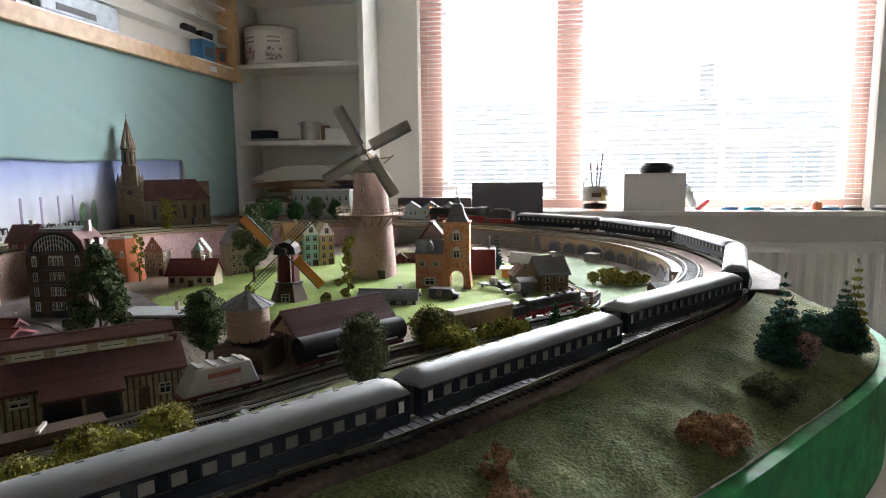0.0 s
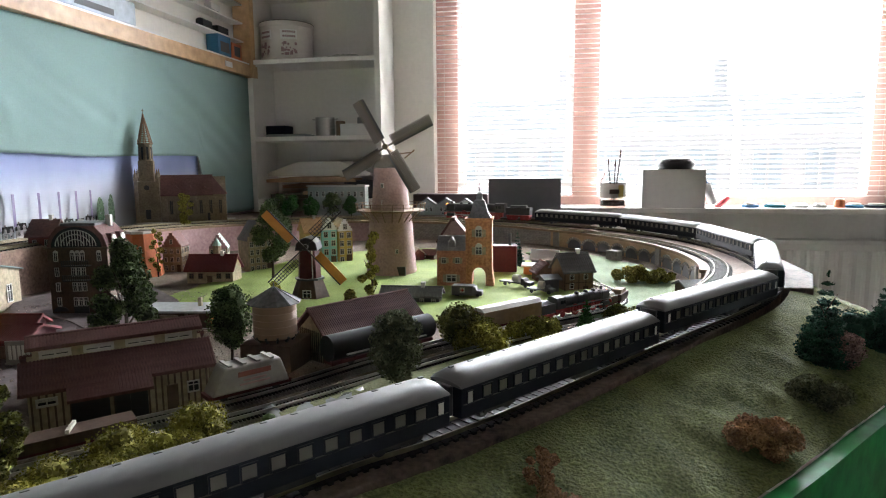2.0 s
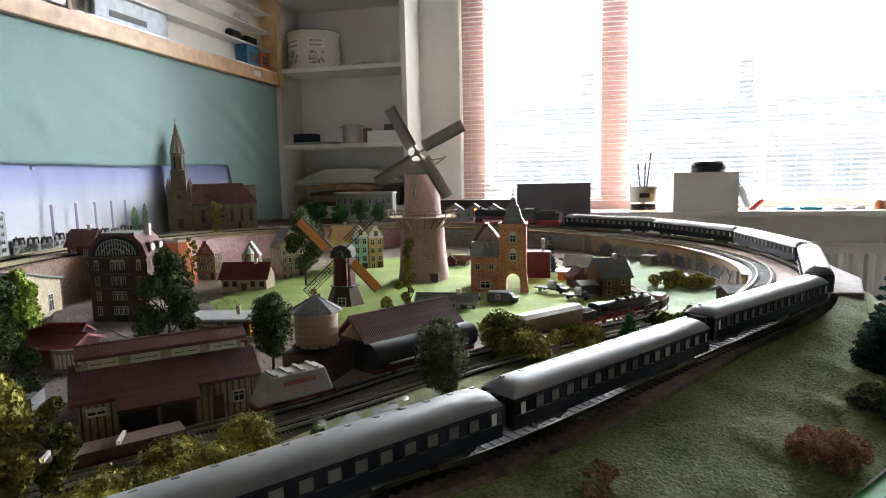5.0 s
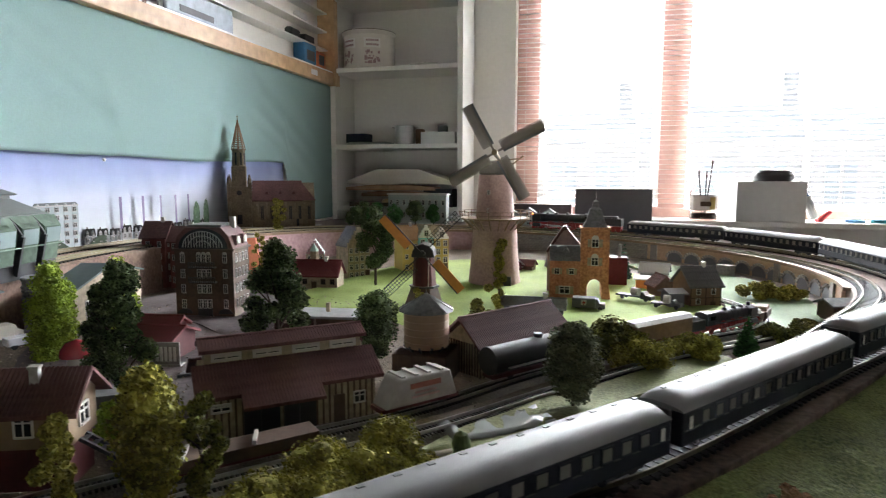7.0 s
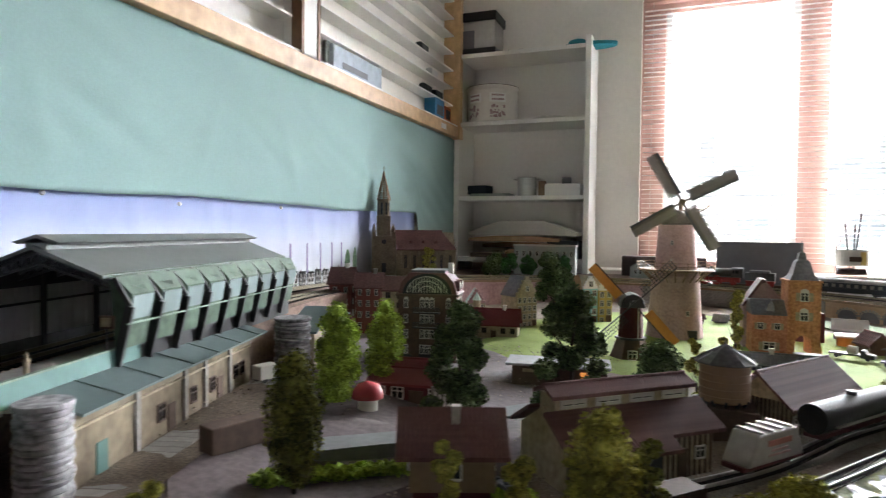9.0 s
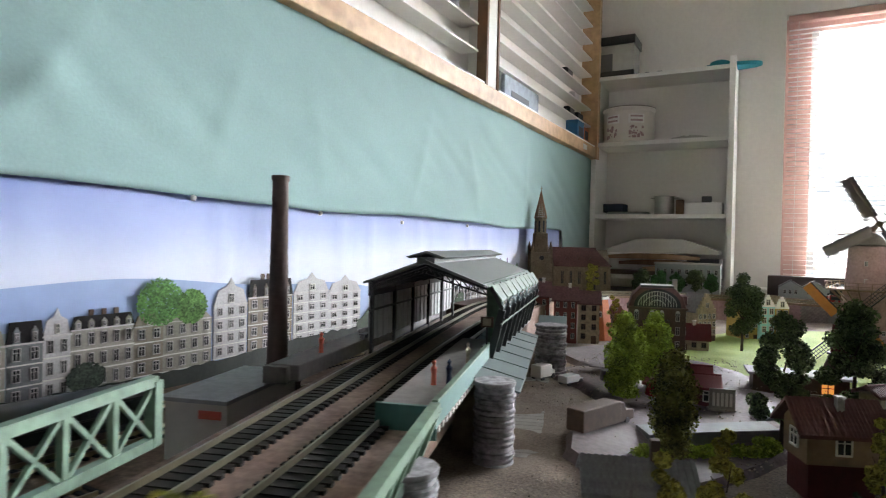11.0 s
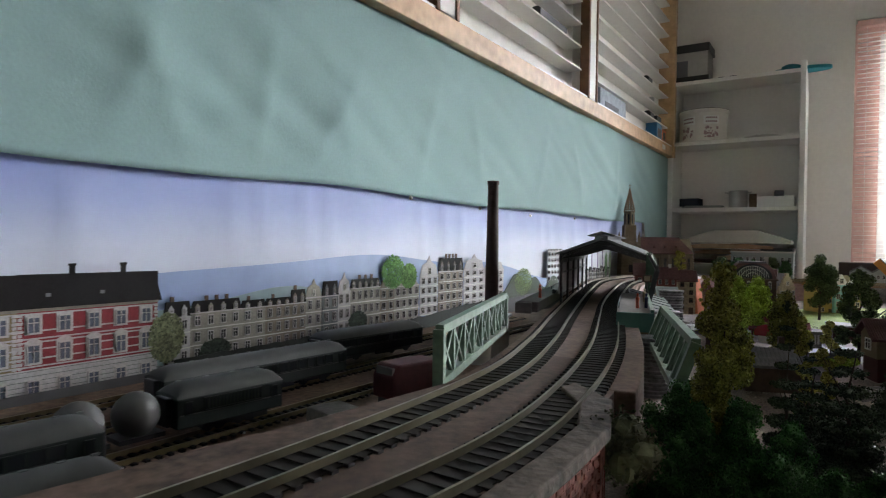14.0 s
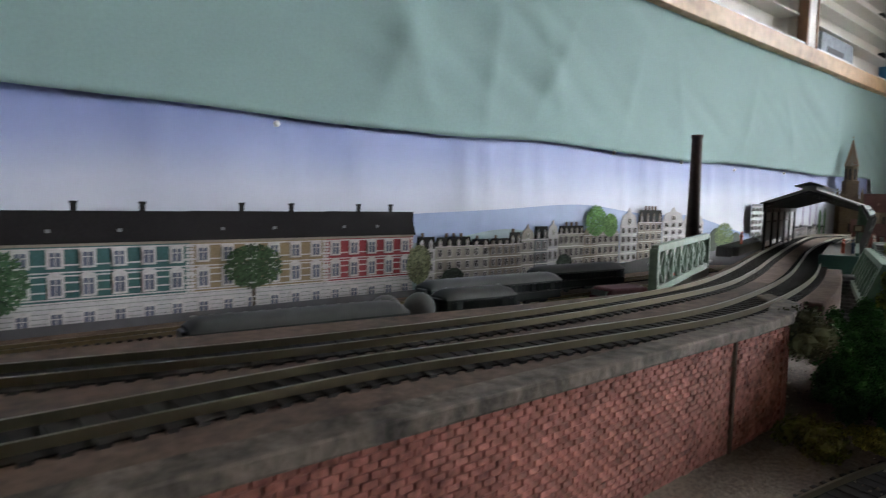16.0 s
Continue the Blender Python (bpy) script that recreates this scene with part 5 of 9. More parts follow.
# ---- church ----
def church():
    t = thing("gothic_church", (-0.949, 1.418, 0.966), 30, "dark sandstone gothic church with pierced spire and maroon roof", "church")
    L, D, H = 0.15, 0.075, 0.066
    cx = 0.03
    part("nave", Mesh().prism([(-D / 2, 0), (D / 2, 0), (D / 2, H), (0, H + 0.044), (-D / 2, H)], cx - L / 2, cx + L / 2, "x"), M_SANDST, t)
    r = Mesh()
    for s in (-1, 1):
        r.prism([(0, H + 0.046), (s * (D / 2 + 0.003), H - 0.002), (s * (D / 2 + 0.003), H + 0.001), (0, H + 0.049)], cx - L / 2, cx + L / 2 - 0.03, "x")
    part("roof", r, M_ROOFT, t, "maroon tiled nave roof")
    hip = Mesh().add([(cx + L / 2 - 0.03, -D / 2 - 0.003, H), (cx + L / 2 + 0.003, -D / 2 - 0.003, H), (cx + L / 2 + 0.003, D / 2 + 0.003, H), (cx + L / 2 - 0.03, D / 2 + 0.003, H), (cx + L / 2 - 0.03, 0, H + 0.044)],
                     [(0, 1, 4), (1, 2, 4), (2, 3, 4), (3, 0, 4), (0, 3, 2, 1)])
    part("apse_roof", hip, M_ROOFT, t)
    for k in range(3):
        d = part("dormer", Mesh().prism([(-0.005, 0), (0.005, 0), (0, 0.008)], -0.012, 0.006, "y"), M_ROOFT, t)
        d.location = (cx - 0.04 + k * 0.032, -D / 2 + 0.014, H + 0.016)
    for k in range(7):
        x = cx - L / 2 + 0.012 + k * 0.0225
        part("buttress", Mesh().prism([(-D / 2 - 0.006, 0), (-D / 2, 0), (-D / 2, H - 0.004), (-D / 2 - 0.003, H - 0.012), (-D / 2 - 0.006, 0.03)], x - 0.0025, x + 0.0025, "x"), M_SANDST, t)
        if k < 6:
            window_at(t, (x + 0.011, -D / 2 - 0.0008, 0.036), 0.0085, 0.034, "-y", M_SANDST, M_BLACK, True, True)
    window_at(t, (cx + 0.032, -D / 2 - 0.002, 0.012), 0.009, 0.02, "-y", M_SANDST, M_BLACK, False, True)
    tx = -0.075
    part("tower", Mesh().box((tx, 0, 0.05), (0.05, 0.05, 0.1)).box((tx, 0, 0.125), (0.034, 0.034, 0.05)), M_SANDST, t, bevel=0.001)
    for sx in (-1, 1):
        for sy in (-1, 1):
            part("pinnacle", Mesh().box((tx + sx * 0.024, sy * 0.024, 0.055), (0.008, 0.008, 0.11)).lathe([(0.0048, 0.11), (0, 0.132)], 4, (tx + sx * 0.024, sy * 0.024, 0)), M_SANDST, t)
    part("belfry", Mesh().lathe([(0, 0.148), (0.0165, 0.148), (0.0155, 0.188), (0.018, 0.191), (0, 0.191)], 8, (tx, 0, 0)), M_SANDST, t)
    for i in range(8):
        a = 2 * math.pi * (i + 0.5) / 8
        part("belfry_window", Mesh().box((0, 0, 0), (0.0045, 0.002, 0.03)), M_BLACK, t).matrix_local = Matrix.Translation((tx + 0.0148 * math.cos(a), 0.0148 * math.sin(a), 0.168)) @ Matrix.Rotation(a + math.pi / 2, 4, "Z")
    sp = Mesh()
    n = 8
    for i in range(n):
        a = 2 * math.pi * i / n
        b = 2 * math.pi * (i + 1) / n
        sp.span((tx + 0.017 * math.cos(a), 0.017 * math.sin(a), 0.19), (tx, 0, 0.262), 0.002)
        for k in range(12):
            z = 0.192 + k * 0.0052
            rr = 0.017 * (0.262 - z) / 0.072
            sp.span((tx + rr * math.cos(a), rr * math.sin(a), z), (tx + rr * math.cos(b), rr * math.sin(b), z), 0.0014)
    part("spire", sp, mat("reddish_spire_stone", (0.24, 0.14, 0.09), 0.85, 0.25, 260, 0.3), t, "pierced stone spire")
    part("cross", Mesh().box((tx, 0, 0.268), (0.001, 0.001, 0.014)).box((tx, 0, 0.27), (0.006, 0.001, 0.001)), M_SANDST, t)
    window_at(t, (tx, -0.0255, 0.02), 0.014, 0.026, "-y", M_SANDST, M_BLACK, False, True)
    part("clock", Mesh().tube((tx, -0.0255, 0.085), (tx, -0.027, 0.085), 0.006, n=16), M_BLACK, t)
    part("plinth", Mesh().box((cx - 0.02, 0, -0.012), (L + 0.08, D + 0.02, 0.026)), M_STONE, t)


church()

# ---- station hall on the raised deck ----
HALL = pose(-0.728, 0.271, 0.98, 0, 0, 14)


M_BAY = mat("dull_bay_green", (0.05, 0.08, 0.055), 0.6, 0.3, 150, 0.15, c2=(0.075, 0.115, 0.08))


def station_hall():
    t = thing("station_hall", (-0.728, 0.271, 0.98), 14, "glazed pale green station train hall over the tracks", "station hall")
    L, X0, X1 = 0.325, -0.052, 0.055
    ze, zr = 0.066, 0.087
    roof = Mesh()
    roof.prism([(0, zr), (X0 - 0.004, ze), (X0 - 0.004, ze - 0.002), (0, zr - 0.003)], -0.004, L, "y")
    roof.prism([(0, zr), (X1 - 0.002, ze + 0.001), (X1 - 0.002, ze - 0.001), (0, zr - 0.003)], -0.004, L, "y")
    part("roof", roof, M_GREYROOF, t, "grey sheet roof")
    part("roof_vent", Mesh().prism([(-0.018, zr + 0.002), (0, zr + 0.0075), (0.018, zr + 0.002), (0.014, zr + 0.0005), (0, zr + 0.005), (-0.014, zr + 0.0005)], 0.0, L, "y").box((0, L / 2, zr - 0.001), (0.016, L, 0.005)), M_GREYROOF, t, "raised ridge vent")
    for k in range(9):
        y = 0.002 + k * (L - 0.006) / 8
        tr = Mesh()
        for s, xe in ((-1, X0), (1, X1)):
            tr.span((0, y, zr - 0.005), (xe, y, ze - 0.003), 0.002)
            tr.span((0, y, zr - 0.013), (xe, y, ze - 0.008), 0.0014)
            for j in range(7):
                f0, f1 = j / 7, (j + 1) / 7
                tr.span((xe * f0, y, zr - 0.005 + (ze - zr + 0.002) * f0), (xe * f1, y, zr - 0.013 + (ze - zr + 0.005) * f1), 0.0009)
                tr.span((xe * f1, y, zr - 0.005 + (ze - zr + 0.002) * f1), (xe * f1, y, zr - 0.013 + (ze - zr + 0.005) * f1), 0.0009)
        part("truss", tr, M_BLACK, t, "black lattice roof truss")
    M_CORR = mat("grey_corrugated_sheet", (0.5, 0.5, 0.5), 0.5, 0.12, 90, 0.1)
    sw = part("side_wall", Mesh().box((X0 - 0.0016, L / 2, 0.037), (0.0008, L - 0.012, 0.05)), M_CORR, t, "pale grey corrugated rear wall")
    for k in range(20):
        part("rib", Mesh().box((X0 - 0.0006, 0.006 + (k + 0.5) * (L - 0.012) / 20, 0.037), (0.0014, (L - 0.012) / 44, 0.05)), M_CORR, sw)
    for k in range(6):
        part("column", Mesh().box((X0 + 0.002, 0.004 + k * (L - 0.01) / 5, 0.034), (0.003, 0.004, 0.066)), M_BLACK, t)
    part("girt", Mesh().box((X0 + 0.0012, L / 2, 0.04), (0.0016, L, 0.002)), M_BLACK, t)
    part("fascia_left", Mesh().box((X0 + 0.001, L / 2, 0.059), (0.003, L, 0.012)), M_BLACK, t)
    # glazed bays of the track side
    pane_m = mat("frosted_bay_pane", (0.2, 0.245, 0.245), 0.2, 0.1, 60, 0.0)
    bays = 9
    bl = L / bays
    for k in range(bays):
        y0, y1 = k * bl, (k + 1) * bl
        bay = Mesh()
        a, b = y0 + bl * 0.18, y1 - bl * 0.05
        bay.add([(X1 + 0.004, y0, ze), (X1 + 0.004, y1, ze), (X1 + 0.0, y0, ze - 0.002), (X1, y1, ze - 0.002), (X1 + 0.012, a, ze - 0.012), (X1 + 0.012, b, ze - 0.012), (X1 + 0.006, a + 0.002, 0.016), (X1 + 0.006, b - 0.002, 0.016), (X1 - 0.002, a + 0.002, 0.014), (X1 - 0.002, b - 0.002, 0.014)],
                [(4, 5, 7, 6), (6, 7, 9, 8), (0, 1, 5, 4), (0, 4, 2), (1, 3, 5), (2, 4, 6, 8), (3, 9, 7, 5), (2, 8, 9, 3)])
        bo = part("bay", bay, M_BAY, t, "projecting pale green glazed bay")
        pn = Mesh().add([(X1 + 0.0125, a + 0.0015, ze - 0.0135), (X1 + 0.0125, b - 0.0015, ze - 0.0135), (X1 + 0.0102, b - 0.002, 0.036), (X1 + 0.0102, a + 0.002, 0.036)], [(0, 1, 2, 3)])
        po = part("pane", pn, pane_m, bo)
        po.modifiers.new("solid", "SOLIDIFY").thickness = 0.0008
        part("rib", Mesh().span((X1 + 0.003, y0 + 0.001, ze - 0.001), (X1 + 0.013, y0 + 0.003, ze - 0.02), 0.003).span((X1 + 0.013, y0 + 0.003, ze - 0.02), (X1 + 0.003, y0 + 0.003, 0.004), 0.003, 0.006), M_BLACK, t, "black steel rib")
    part("handrail", Mesh().box((X1 + 0.0125, L / 2, 0.034), (0.0012, L, 0.0012)), M_GREENST, t)
    part("foot", Mesh().box((X1 - 0.001, L / 2, 0.007), (0.006, L, 0.016)), M_BLACK, t)
    eave = Mesh()
    for k in range(bays):
        y0 = k * bl
        eave.add([(X1 - 0.004, y0, ze + 0.002), (X1 - 0.004, y0 + bl, ze + 0.002), (X1 + 0.0135, y0 + bl * 0.6, ze - 0.01), (X1 + 0.006, y0 + bl * 0.15, ze - 0.004)], [(0, 1, 2, 3), (3, 2, 1, 0)])
    part("eave", eave, M_BAY, t, "folded dull green eave")


station_hall()


def platform():
    t = thing("platform", (-0.647, 0.085, 0.98), 16, "grey station platform with teal edging and pale handrail", "platform")
    L = 0.25
    part("slab", Mesh().box((0.0145, L / 2, 0.007), (0.032, L, 0.012)), M_PLAT, t, bevel=0.001)
    part("edge", Mesh().box((0.03, L / 2, 0.009), (0.003, L, 0.014)), M_TEAL, t, "teal edge board")
    part("front", Mesh().box((0.0145, -0.0015, 0.005), (0.034, 0.003, 0.018)), M_TEAL, t)
    part("rail", Mesh().box((0.03, L / 2, 0.0165), (0.0034, L, 0.0012)), M_GREENST, t, "pale green top rail")
    for k in range(26):
        part("corbel", Mesh().box((0.03, 0.004 + k * 0.0096, 0.001), (0.0044, 0.0045, 0.003)), M_OFFW, t)
    t2 = thing("platform", (-0.768, 0.14, 0.98), 15, "narrow grey platform beside the far track", "platform")
    part("slab", Mesh().box((0.0, 0.22, 0.006), (0.024, 0.44, 0.012)), M_PLAT, t2, bevel=0.001)
    part("front", Mesh().box((-0.004, -0.003, 0.005), (0.018, 0.006, 0.012)), M_PLAT, t2)
    bn = thing("bench", (-0.79, 0.27, 0.992), 14, "small dark platform bench", "bench")
    part("seat", Mesh().box((0, 0, 0.005), (0.005, 0.016, 0.001)), M_BLACK, bn)
    part("backrest", Mesh().box((-0.0025, 0, 0.008), (0.0008, 0.016, 0.003)), M_BLACK, bn)
    for y in (-0.006, 0.006):
        part("leg", Mesh().box((0, y, 0.0025), (0.004, 0.001, 0.005)), M_BLACK, bn)
    ck = thing("platform_clock", (-0.672, 0.28, 0.992), 14, "square yellowish platform clock on a post", "clock")
    part("post", Mesh().tube((0, 0, 0), (0, 0, 0.02), 0.0008, n=8), M_BLACK, ck)
    part("face", Mesh().box((0, 0, 0.024), (0.011, 0.002, 0.009)), M_BROWN, ck, bevel=0.0006)
    part("dial", Mesh().box((0, -0.0013, 0.024), (0.007, 0.0006, 0.006)), M_CREAM, ck)


platform()
for i, (x, y, rz, mt, lb) in enumerate(((-0.645, 0.14, 10, M_SHIRT, "tiny doll in red on the platform"), (-0.638, 0.147, 40, M_FIGB, "tiny doll in navy on the platform"), (-0.658, 0.215, 0, M_CREAM, "tiny pale doll on the platform"), (-0.775, 0.19, 0, M_SHIRT, "tiny red doll by the platform end"))):
    m = Mesh().lathe([(0, 0), (0.0018, 0.0), (0.0015, 0.007), (0.0021, 0.0108), (0.0008, 0.0128), (0.0014, 0.0148), (0.0, 0.0164)], 10)
    d = part("doll", m, mt, None, smooth=True)
    d.matrix_world = pose(x, y, 0.9925, 0, 0, rz)
    tagged(d, lb, "doll")


def stone_pillar(x, y, r, z0, z1, lb):
    t = thing("stone_pillar", (x, y, z0), 0, lb, "pillar", "pillars under the platform")
    n = 17
    prof = []
    h = (z1 - z0) / n
    for k in range(n):
        prof += [(r * 0.9, k * h), (r * (1 + 0.04 * math.sin(k * 2.4)), k * h + h * 0.25), (r * (1 + 0.04 * math.sin(k * 2.4 + 0.7)), (k + 0.75) * h)]
    prof = [(0, 0)] + prof + [(r, z1 - z0), (0, z1 - z0)]
    part("shaft", Mesh().lathe(prof, 22), mat("grey_plaster_stone", (0.13, 0.127, 0.132), 0.85, 0.5, 200, 0.5, c2=(0.3, 0.29, 0.3)), t, smooth=True)


stone_pillar(-0.605, 0.045, 0.014, 0.922, 0.979, "round pale stone pillar under the bridge end")
M_PINKB = mat("pale_pink_support_board", (0.3, 0.225, 0.215), 0.85, 0.15, 180, 0.2, c2=(0.36, 0.28, 0.27))
structure("support_board", Mesh().prism([(-0.64, 0.02), (-0.66, 0.1), (-0.684, 0.178), (-0.69, 0.176), (-0.666, 0.098), (-0.646, 0.018)], 0.92, 0.9495, "z"), M_PINKB, "bare pale pink board under the raised deck")
stone_pillar(-0.632, 0.206, 0.0145, 0.922, 0.9855, "round grey coursed stone pillar under the platform")
stone_pillar(-0.70, 0.535, 0.019, 0.914, 0.9855, "round grey coursed stone pillar behind the station building")


# Cream plaster darkened in colour to imitate shade from the platform and trees.
M_ARCADE = mat("shaded_cream_plaster", (0.14, 0.11, 0.074), 0.85, 0.4, 90, 0.3, c2=(0.21, 0.17, 0.117), coarse=30)
M_PALEPAVE = mat("pale_slab_paving", (0.25, 0.24, 0.22), 0.85, 0.2, 240, 0.3, rnd=0.1)


def low_building():
    t = thing("station_arcade", (-0.652, 0.218, 0.925), 17, "long cream plaster building with grey-green roof under the platform", "model building")
    L = 0.27
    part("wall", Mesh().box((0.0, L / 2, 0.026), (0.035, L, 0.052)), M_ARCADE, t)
    part("roof", Mesh().prism([(-0.02, 0.063), (0.033, 0.05), (0.033, 0.0515), (-0.02, 0.065)], -0.01, L + 0.008, "y"), M_TEALROOF, t, "grey-green sheet roof")
    for k in range(6):
        part("seam", Mesh().span((-0.02, 0.03 + k * 0.045, 0.0653), (0.033, 0.03 + k * 0.045, 0.0518), 0.0008), M_TEALROOF, t)
    for k, y in enumerate((0.03, 0.1, 0.115, 0.15, 0.185, 0.2, 0.235, 0.25)):
        if k in (0, 2, 5):
            part("door", Mesh().box((0.0178, y, 0.012), (0.001, 0.011, 0.022)), M_TEAL if k == 0 else M_BROWN, t)
        else:
            window_at(t, (0.0179, y, 0.02), 0.011, 0.013, "+x", M_BROWN)
    for y in (0.068, 0.135, 0.17, 0.22):
        part("pilaster", Mesh().box((0.0185, y, 0.025), (0.002, 0.005, 0.05)), M_STONE, t)
    part("sill_band", Mesh().box((0.0183, L / 2, 0.038), (0.0015, L, 0.0015)), M_CREAM, t)
    pv = part("pavement", Mesh().box((0.033, L / 2, -0.0005), (0.028, L + 0.02, 0.005)), M_PALEPAVE, t, "pale grey slab pavement")
    for k in range(27):
        part("slab", Mesh().box((0.033, 0.002 + k * 0.0102, 0.0022), (0.027, 0.0094, 0.0012)), M_PALEPAVE, pv)


low_building()
house("station_annex", (-0.732, 0.64, 0.914), 17, 0.03, 0.16, 0.05, 0.018, M_CREAM, M_TEALROOF, "cream annex with grey-green roof beside the viaduct", rows=1, cols=0, scols=3, ww=0.012, wh=0.024, z0=0.01)


def girder(name, a, b, lean, label):
    """A truss side of a bridge with crossed diagonals."""
    a, b = Vector(a), Vector(b)
    d = b - a
    t = thing(name, a, math.degrees(math.atan2(d.y, d.x)), label, "bridge girder", "bridge girders")
    L, H = d.length, 0.032
    pitch = Matrix.Rotation(radians(lean), 4, "X")
    def pp(x, z):
        return pitch @ Vector((x, 0, z))
    part("top_chord", Mesh().span(pp(0, H), pp(L, H), 0.005), M_GREENST, t)
    part("bottom_chord", Mesh().span(pp(0, 0.002), pp(L, 0.002), 0.005), M_GREENST, t)
    n = 8
    for k in range(n + 1):
        part("post", Mesh().span(pp(L * k / n, 0), pp(L * k / n, H), 0.006 if k in (0, n) else 0.0035), M_GREENST, t)
    for k in range(n):
        part("brace", Mesh().span(pp(L * k / n, 0.002), pp(L * (k + 1) / n, H - 0.001), 0.0022).span(pp(L * (k + 1) / n, 0.002), pp(L * k / n, H - 0.001), 0.0022), M_GREENST, t)


girder("bridge_girder", (-0.655, -0.215, 0.978), (-0.728, 0.005, 0.978), 0, "pale green crossed truss side of the track bridge")
girder("bridge_girder", (-0.55, -0.125, 0.972), (-0.612, 0.06, 0.974), 20, "pale green truss side leaning beside the platform")
ch = thing("factory_chimney", (-0.868, 0.24, 0.93), 0, "tall dark brown factory chimney on a stone base", "chimney")
part("shaft", Mesh().lathe([(0, 0.02), (0.0098, 0.02), (0.0072, 0.205), (0.0082, 0.207), (0.0082, 0.211), (0.006, 0.211), (0.006, 0.2)], 18), M_CHIM, ch, smooth=True)
part("base", Mesh().box((0, 0, 0.004), (0.032, 0.032, 0.05)), M_BROWN, ch, bevel=0.001)
M_PALEROOF = mat("pale_grey_felt_roof", (0.3, 0.31, 0.31), 0.8, 0.2, 150, 0.2)
wsh = thing("flat_roofed_shed", (-0.83, 0.12, 0.915), 16, "low white shed with a pale flat roof", "model building")
part("wall", Mesh().box((0, 0.05, 0.0235), (0.05, 0.11, 0.047)), M_OFFW, wsh)
part("roof", Mesh().box((0, 0.05, 0.0485), (0.056, 0.12, 0.003)), M_PALEROOF, wsh, "pale grey flat roof")
part("sign", Mesh().box((0.012, -0.0058, 0.038), (0.018, 0.001, 0.006)), M_SHIRT, wsh)


# ---- rolling stock ----
def at_path(pts, s):
    i = max(1, min(len(pts) - 2, int(s / 0.004)))
    return pts[i]


def coach_mesh(L):
    """Parts of one express coach, centred, running along x."""
    W, z0, z1 = 0.030, 0.007, 0.0275
    body = Mesh().box((0, 0, (z0 + z1) / 2), (L, W, z1 - z0))
    roof = Mesh()
    prof = [(-W / 2 - 0.0003, z1), (-W / 2 + 0.001, z1 + 0.0036), (-W / 2 + 0.005, z1 + 0.0066), (-0.006, z1 + 0.0083), (0, z1 + 0.0086), (0.006, z1 + 0.0083), (W / 2 - 0.005, z1 + 0.0066), (W / 2 - 0.001, z1 + 0.0036), (W / 2 + 0.0003, z1)]
    secs = [(-L / 2, 0.3), (-L / 2 + 0.003, 0.72), (-L / 2 + 0.009, 0.95), (-L / 2 + 0.016, 1.0), (L / 2 - 0.016, 1.0), (L / 2 - 0.009, 0.95), (L / 2 - 0.003, 0.72), (L / 2, 0.3)]
    v, f, k = [], [], len(prof)
    for x, s in secs:
        v += [(x, y, z1 + (z - z1) * s) for y, z in prof]
    for i in range(len(secs) - 1):
        for j in range(k - 1):
            f.append((i * k + j, i * k + j + 1, (i + 1) * k + j + 1, (i + 1) * k + j))
    f += [tuple(range(k)), tuple(range((len(secs) - 1) * k, len(secs) * k))]
    roof.add(v, f)
    return body, roof, W, z0, z1


def coach(L, at, rz, body_m, roof_m, label, group, lit=True, stripe=None, vents=14):
    t = thing("passenger_coach", at, rz, label, "railway coach", group)
    body, roof, W, z0, z1 = coach_mesh(L)
    b = part("body", body, body_m, t, bevel=0.001)
    r = part("roof", roof, roof_m, t, "rounded metallic grey roof", smooth=True)
    vm = Mesh().box((0, 0, 0), (0.0035, 0.002, 0.0009))
    v0 = None
    for s in range(vents):
        x = -L / 2 + (s + 0.5) * L / vents
        if v0 is None:
            v0 = part("roof_vent", vm, M_GREYROOF, r)
            v0.location = (x, 0.004, z1 + 0.0084)
        else:
            o = v0.copy()
            scene.collection.objects.link(o)
            o.location = (x, 0.004, z1 + 0.0084)
    n = 14
    pane_m = M_GLASSW if lit else M_PANE
    for side in ("-y", "+y"):
        sgn = -1 if side == "-y" else 1
        for k in range(n):
            x = -L / 2 + 0.024 + k * (L - 0.048) / (n - 1)
            window_at(b, (x, sgn * (W / 2 + 0.0002), 0.0212), 0.0098, 0.0092, side, body_m, pane_m, False)
        for x in (-L / 2 + 0.008, L / 2 - 0.008):
            window_at(b, (x, sgn * (W / 2 + 0.0002), 0.0205), 0.006, 0.009, side, body_m, M_OFFW if lit else M_PANE, False)
        part("waist_stripe", Mesh().box((0, sgn * (W / 2 + 0.0002), 0.0163), (L - 0.004, 0.0006, 0.0006)), M_YARDROOF, b)
    for x in (-L / 2 + 0.038, L / 2 - 0.038):
        bg = part("bogie", Mesh().box((x, 0, 0.0058), (0.036, 0.024, 0.0045)).box((x, -0.0125, 0.0062), (0.03, 0.0015, 0.003)).box((x, 0.0125, 0.0062), (0.03, 0.0015, 0.003)), M_BLACK, t)
        for dx in (-0.0125, 0.0125):
            for y in (-0.0085, 0.0085):
                part("wheel", Mesh().tube((x + dx, y - 0.0012, 0.0055), (x + dx, y + 0.0012, 0.0055), 0.0054, n=14), M_BLACK, bg)
    part("underframe", Mesh().box((0, 0, 0.0075), (L * 0.4, 0.02, 0.005)).box((0.015, -0.011, 0.006), (0.03, 0.004, 0.006)), M_BLACK, t)
    for s in (-1, 1):
        part("gangway", Mesh().box((s * (L / 2 + 0.002), 0, 0.018), (0.004, 0.016, 0.02)), M_BLACK, t, bevel=0.001)
    return t


